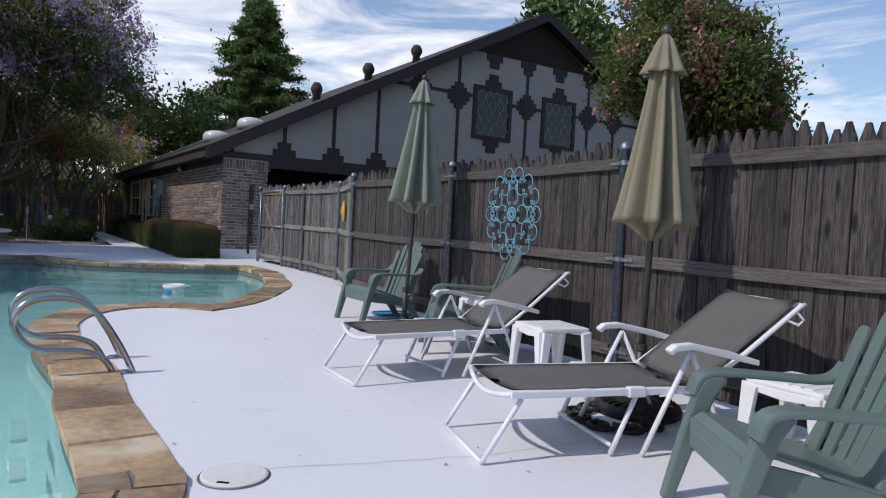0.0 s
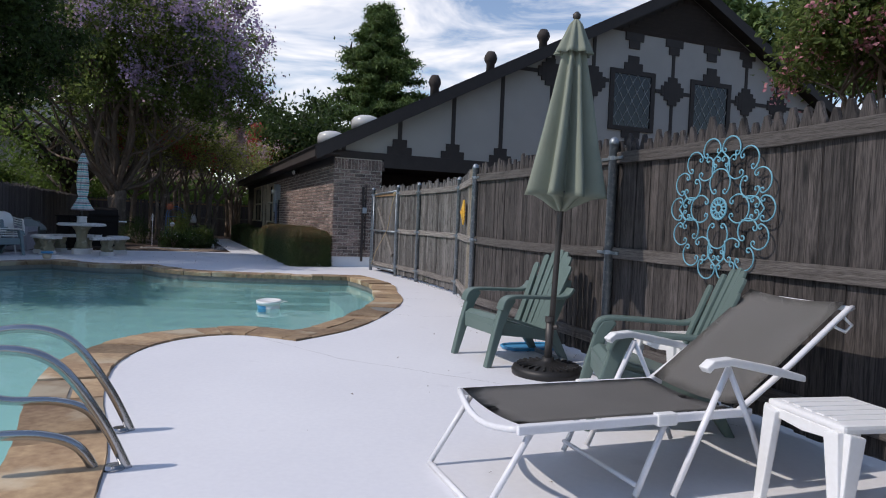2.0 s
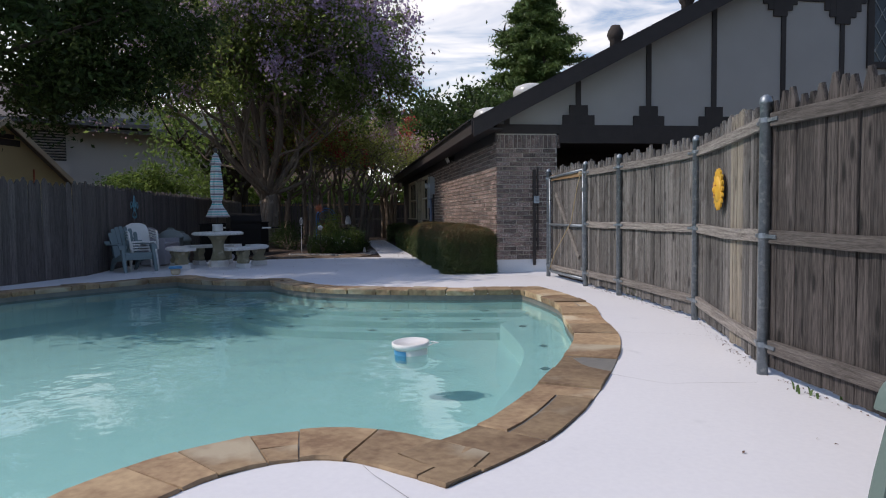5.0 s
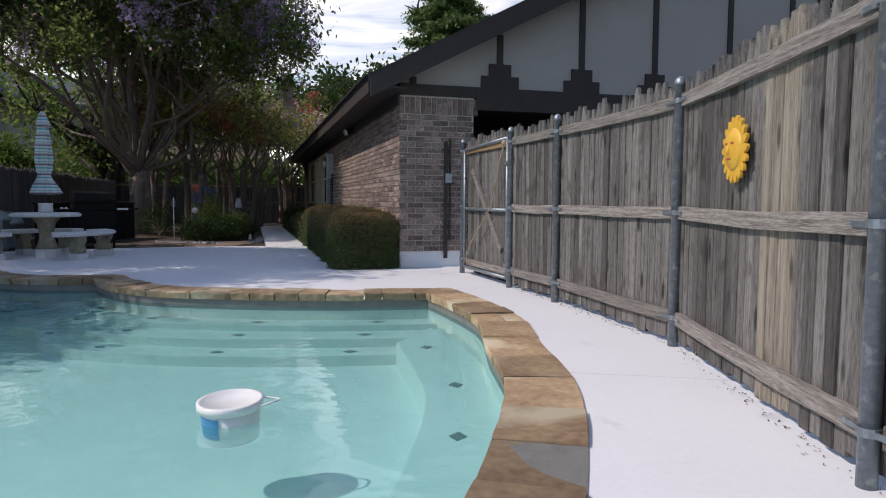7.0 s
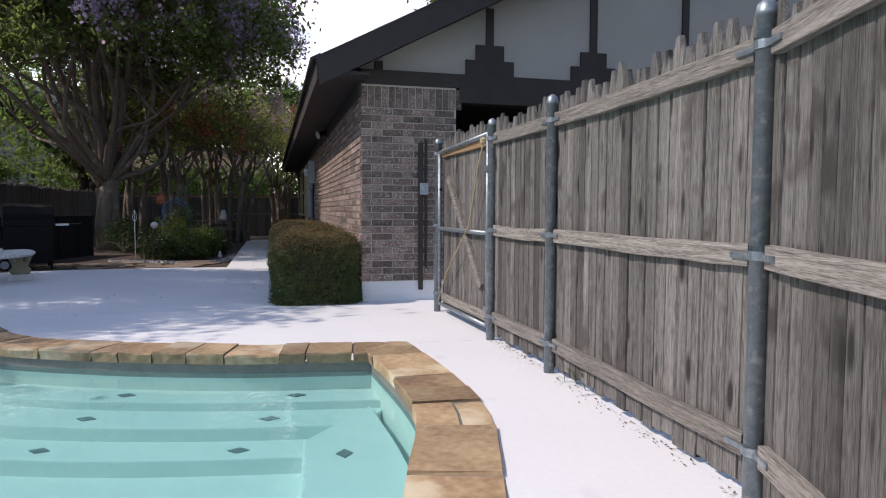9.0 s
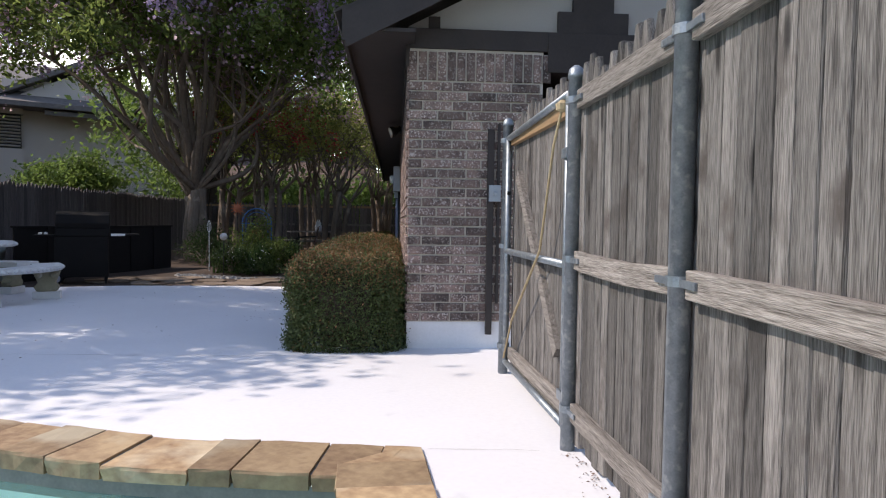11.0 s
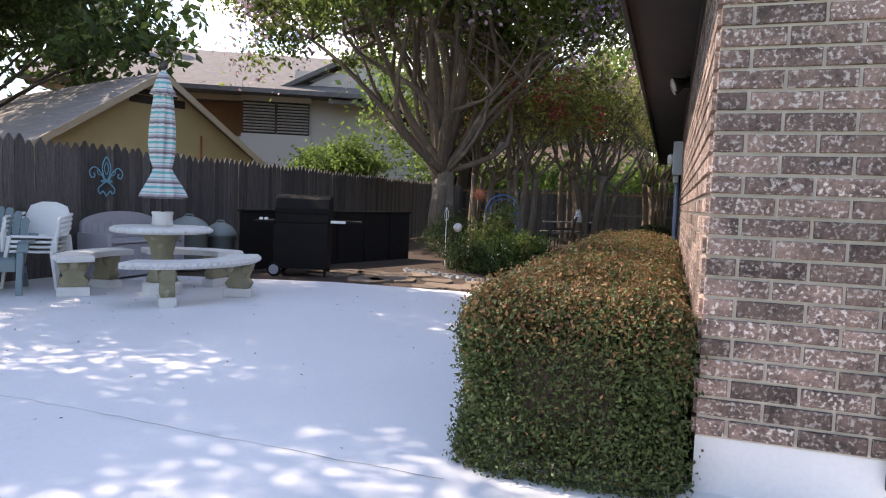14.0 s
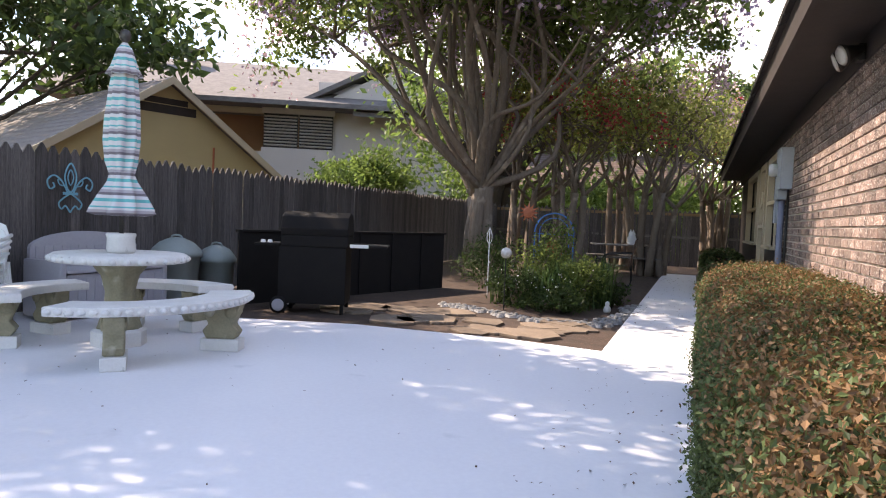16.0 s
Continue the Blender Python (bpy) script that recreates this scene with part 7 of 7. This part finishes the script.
tagged(new("leaf_litter", quads("leaf_litter", V, F, M_WICKER)), "crumbled brown leaf litter along the fence foot", "leaves", kind="stuff")

# ---- neighbouring houses ----


def gable_house(name, m, w, d, eave, ridge, wall, roof, trim, label, over=0.3):
    """Gable front on -y, width w along x, depth d along +y."""
    ob = thing(name, m, label, "house")
    part("wall", prism([(-w / 2, -0.1), (w / 2, -0.1), (w / 2, eave), (0, ridge - 0.12), (-w / 2, eave)], 0, d, "y"), wall, ob)
    sl = (ridge - eave) / (w / 2)
    for s in (-1, 1):
        e = w / 2 + over
        part("roof", prism([(0, ridge), (s * e, ridge - sl * e), (s * e, ridge - sl * e - 0.10), (0, ridge - 0.10)], -over, d + over, "y"), roof, ob, "weathered shingle roof")
        part("bargeboard", prism([(0, ridge + 0.01), (s * e, ridge - sl * e + 0.01), (s * e, ridge - sl * e - 0.20), (0, ridge - 0.20)], -over - 0.05, -over - 0.004, "y"), trim, ob)
        for row in range(1, 16):
            q = row / 16
            x_ = s * e * (1 - q)
            part("shingle_course", prism([(x_, ridge - sl * abs(x_) + 0.001), (x_ * 0.985, ridge - sl * abs(x_ * 0.985) + 0.022), (x_ * 0.94, ridge - sl * abs(x_ * 0.94) + 0.004)], -over, d + over, "y"), roof, ob)
    return ob


h2 = gable_house("garage", facing(-26.16, 20.92, 0.942, 0.339, -0.1), 6.9, 11.0, 2.4, 4.7, M_YELLOWWALL, M_GREYSHINGLE, M_CREAM, "tan stucco garage with a grey shingle gable roof")
part("gable_vent", B((-0.85, -0.012, 3.75, 0.85, 0.0, 3.98), (-0.6, -0.014, 4.0, 0.6, -0.002, 4.16)), M_TRIM, h2)
part("wall_pipe", tube([(1.4, -0.03, 2.2), (1.4, -0.03, 3.0)], 0.03, 8), M_RUST, h2)

h3 = thing("two_storey_house", pose(-37.84, 30.01, -0.97, 0, 0, math.degrees(math.atan2(-0.36, 0.93)) + 90 - 2.1), "two-storey taupe stucco house with louvred balcony", "house")
h3.scale = (1.7, 1.7, 1.7)
part("wall", B((-0.4, 0.0, 0, 9.0, 6, 5.0)), M_GREYWALL, h3)
part("balcony_back", B((-7.0, 1.6, 0, -0.4, 6, 4.2)), M_ORANGE, h3)
part("balcony_parapet", B((-7.0, -0.1, 0, -1.9, 0.1, 2.95), bevel=0.01), M_PALE, h3)
part("balcony_lintel", B((-7.0, -0.1, 4.0, -0.4, 0.1, 4.22), bevel=0.01), M_CREAM, h3)
part("bay", B((-1.9, -0.3, 0, 0.1, 0.5, 3.05), (-1.9, -0.3, 4.0, 0.1, 0.5, 4.15)), M_GREYWALL, h3)
for s in range(2):
    fr = part("louvre_panel", B((-1.86 + s * 0.97, -0.20, 3.05, -0.92 + s * 0.97, -0.16, 4.0)), M_TRIM, h3)
    for q in range(10):
        part("slat", moved(B((-1.84 + s * 0.97, -0.03, -0.035, -0.94 + s * 0.97, 0.03, -0.022)), Matrix.Translation((0, -0.24, 3.15 + q * 0.088)) @ Matrix.Rotation(-0.5, 4, "X")), M_PALE, fr)
part("roof", prism([(-0.9, 4.15), (7.2, 4.15), (7.2, 4.28), (3.0, 6.0), (-0.9, 4.28)], -7.6, 2.5, "x"), M_GREYSHINGLE, h3, "grey shingle roof")
part("front_gable", prism([(-0.6, 4.2), (3.8, 4.2), (1.6, 5.35)], -0.35, 0.4, "y"), M_GREYWALL, h3)
part("front_roof", prism([(-0.9, 4.35), (1.6, 5.65), (4.1, 4.35), (4.1, 4.22), (1.6, 5.5), (-0.9, 4.22)], -0.6, 3.5, "y"), M_GREYSHINGLE, h3)
part("lower_roof", prism([(-0.75, 4.1), (2.0, 5.0), (2.0, 4.6), (-0.75, 3.98)], 0.6, 9.4, "x"), M_GREYSHINGLE, h3)
w3 = part("window", B((5.6, -0.03, 3.2, 6.4, 0.01, 4.4)), M_DARKGLASS, h3, "dark sash window")
part("frame", B((5.55, -0.05, 3.15, 5.62, 0.0, 4.45), (6.38, -0.05, 3.15, 6.45, 0.0, 4.45), (5.6, -0.05, 4.38, 6.4, 0.0, 4.45), (5.6, -0.05, 3.78, 6.4, 0.0, 3.83)), M_PALE, w3)
for x in (-5.5, -4.4):
    part("roof_vent", moved(lathe([(0.16, -0.3), (0.16, 0.2), (0.26, 0.25), (0.26, 0.4), (0.05, 0.45)], 14), Matrix.Translation((x, 2.2, 5.75))), M_TRIM, h3)
gable_house("neighbour_house", facing(-34.5, 37.5, -0.57, -0.82, -0.1), 8.0, 9.0, 3.0, 4.8, M_CREAM, M_BROWNSHINGLE, M_CREAM, "low neighbouring house with a brown shingle roof")
gable_house("far_house", facing(-26, 54, 0.4, -0.9, -0.1), 9, 8, 2.4, 4.4, M_PALE, M_GREYSHINGLE, M_PALE, "pale house beyond the end fence")

for i, (v_, u_, r_) in enumerate(((-6.0, 25.0, 2.4), (-2.5, 26.0, 2.6), (1.0, 25.5, 2.4), (-9.5, 26.5, 2.6))):
    shrub("tall_shrub", (*yv(v_, u_), 1.7), (r_, r_, 1.7), 4500, 0.13, M_LEAFLIGHT, "shrub beyond the end fence, sunlit look from a lighter leaf colour", 150 + i)
# ---- bricks of the house, last ----
CH, BL, BT = 0.0825, 0.254, 0.012


def brick_mesh(name, lx, lz, ly=0.05):
    bm = bmesh.new()
    j = 0.0075
    hx, hz = lx / 2 - j, lz / 2 - j
    b = 0.004
    fr = [bm.verts.new((x, -ly, z)) for x, z in ((-hx + b, -hz + b), (hx - b, -hz + b), (hx - b, hz - b), (-hx + b, hz - b))]
    md = [bm.verts.new((x, -ly + b, z)) for x, z in ((-hx, -hz), (hx, -hz), (hx, hz), (-hx, hz))]
    bk = [bm.verts.new((x, 0, z)) for x, z in ((-hx, -hz), (hx, -hz), (hx, hz), (-hx, hz))]
    bm.faces.new(fr)
    for p, q in ((md, fr), (bk, md)):
        for i in range(4):
            bm.faces.new((p[i], p[(i + 1) % 4], q[(i + 1) % 4], q[i]))
    bmesh.ops.recalc_face_normals(bm, faces=bm.faces[:])
    return mesh_of(name, bm, M_BRICK)


FULL, HALF, SOLD = brick_mesh("brick", BL, CH, 0.02), brick_mesh("half_brick", BL / 2, CH, 0.02), brick_mesh("soldier_brick", CH, BL, 0.02)


def lay(me, m):
    ob = new("brick", me)
    ob.parent = backing
    ob.matrix_local = m
    return ob


Z0 = 0.238
rows = 25
# front: 1.16 wide, facing the pool
for r in range(rows):
    z = Z0 + (r + 0.5) * CH
    x = 0.0 if r % 2 else -BL / 2
    while x < 1.17 - 0.02:
        a, b = max(x, 0.0), min(x + BL, 1.17)
        if b - a > 0.2:
            lay(FULL, Matrix.Translation(((a + b) / 2, 0.014 + random.uniform(-0.0015, 0.0015), z)) @ Matrix.Diagonal(((b - a) / BL, 1, 1, 1)))
        elif b - a > 0.05:
            lay(HALF, Matrix.Translation(((a + b) / 2, 0.014, z)) @ Matrix.Diagonal(((b - a) / (BL / 2), 1, 1, 1)))
        x += BL
x = 0.0
while x < 1.16:
    lay(SOLD, Matrix.Translation((x + CH / 2, 0.014, Z0 + rows * CH + BL / 2 + 0.002)))
    x += CH * 1.0
# side wall: the first stretch brick by brick, the rest in one mesh
V, F = [], []
side = 0
TURN_ = Matrix.Rotation(-math.pi / 2, 4, "Z")
for r in range(rows + 5):
    z = Z0 + (r + 0.5) * CH
    y = 0.0 if r % 2 == 0 else -BL / 2
    while y < 9.88:
        a, b = max(y, 0.0), min(y + BL, 9.88)
        if b - a > 0.05:
            if 3.0 < a < 5.6 and 8 < r < rows and side < 170:
                side += 1
                lay(FULL, Matrix.Translation((0.014 + random.uniform(-0.0015, 0.0015), (a + b) / 2, z)) @ TURN_ @ Matrix.Diagonal(((b - a) / BL, 1, 1, 1)))
            else:
                n0, j, e = len(V), 0.0075, 0.004
                o = -0.006 + random.uniform(-0.0015, 0.0015)
                V += [(o, a + j + e, z - CH / 2 + j + e), (o, b - j - e, z - CH / 2 + j + e), (o, b - j - e, z + CH / 2 - j - e), (o, a + j + e, z + CH / 2 - j - e)]
                V += [(0.014, a + j, z - CH / 2 + j), (0.014, b - j, z - CH / 2 + j), (0.014, b - j, z + CH / 2 - j), (0.014, a + j, z + CH / 2 - j)]
                F += [(n0 + 3, n0 + 2, n0 + 1, n0)] + [(n0 + q, n0 + (q + 1) % 4, n0 + 4 + (q + 1) % 4, n0 + 4 + q) for q in range(4)]
        y += BL
rest = new("brickwork", quads("brickwork", V, F, M_BRICK_S))
rest.parent = backing
rest["kind"] = "stuff"
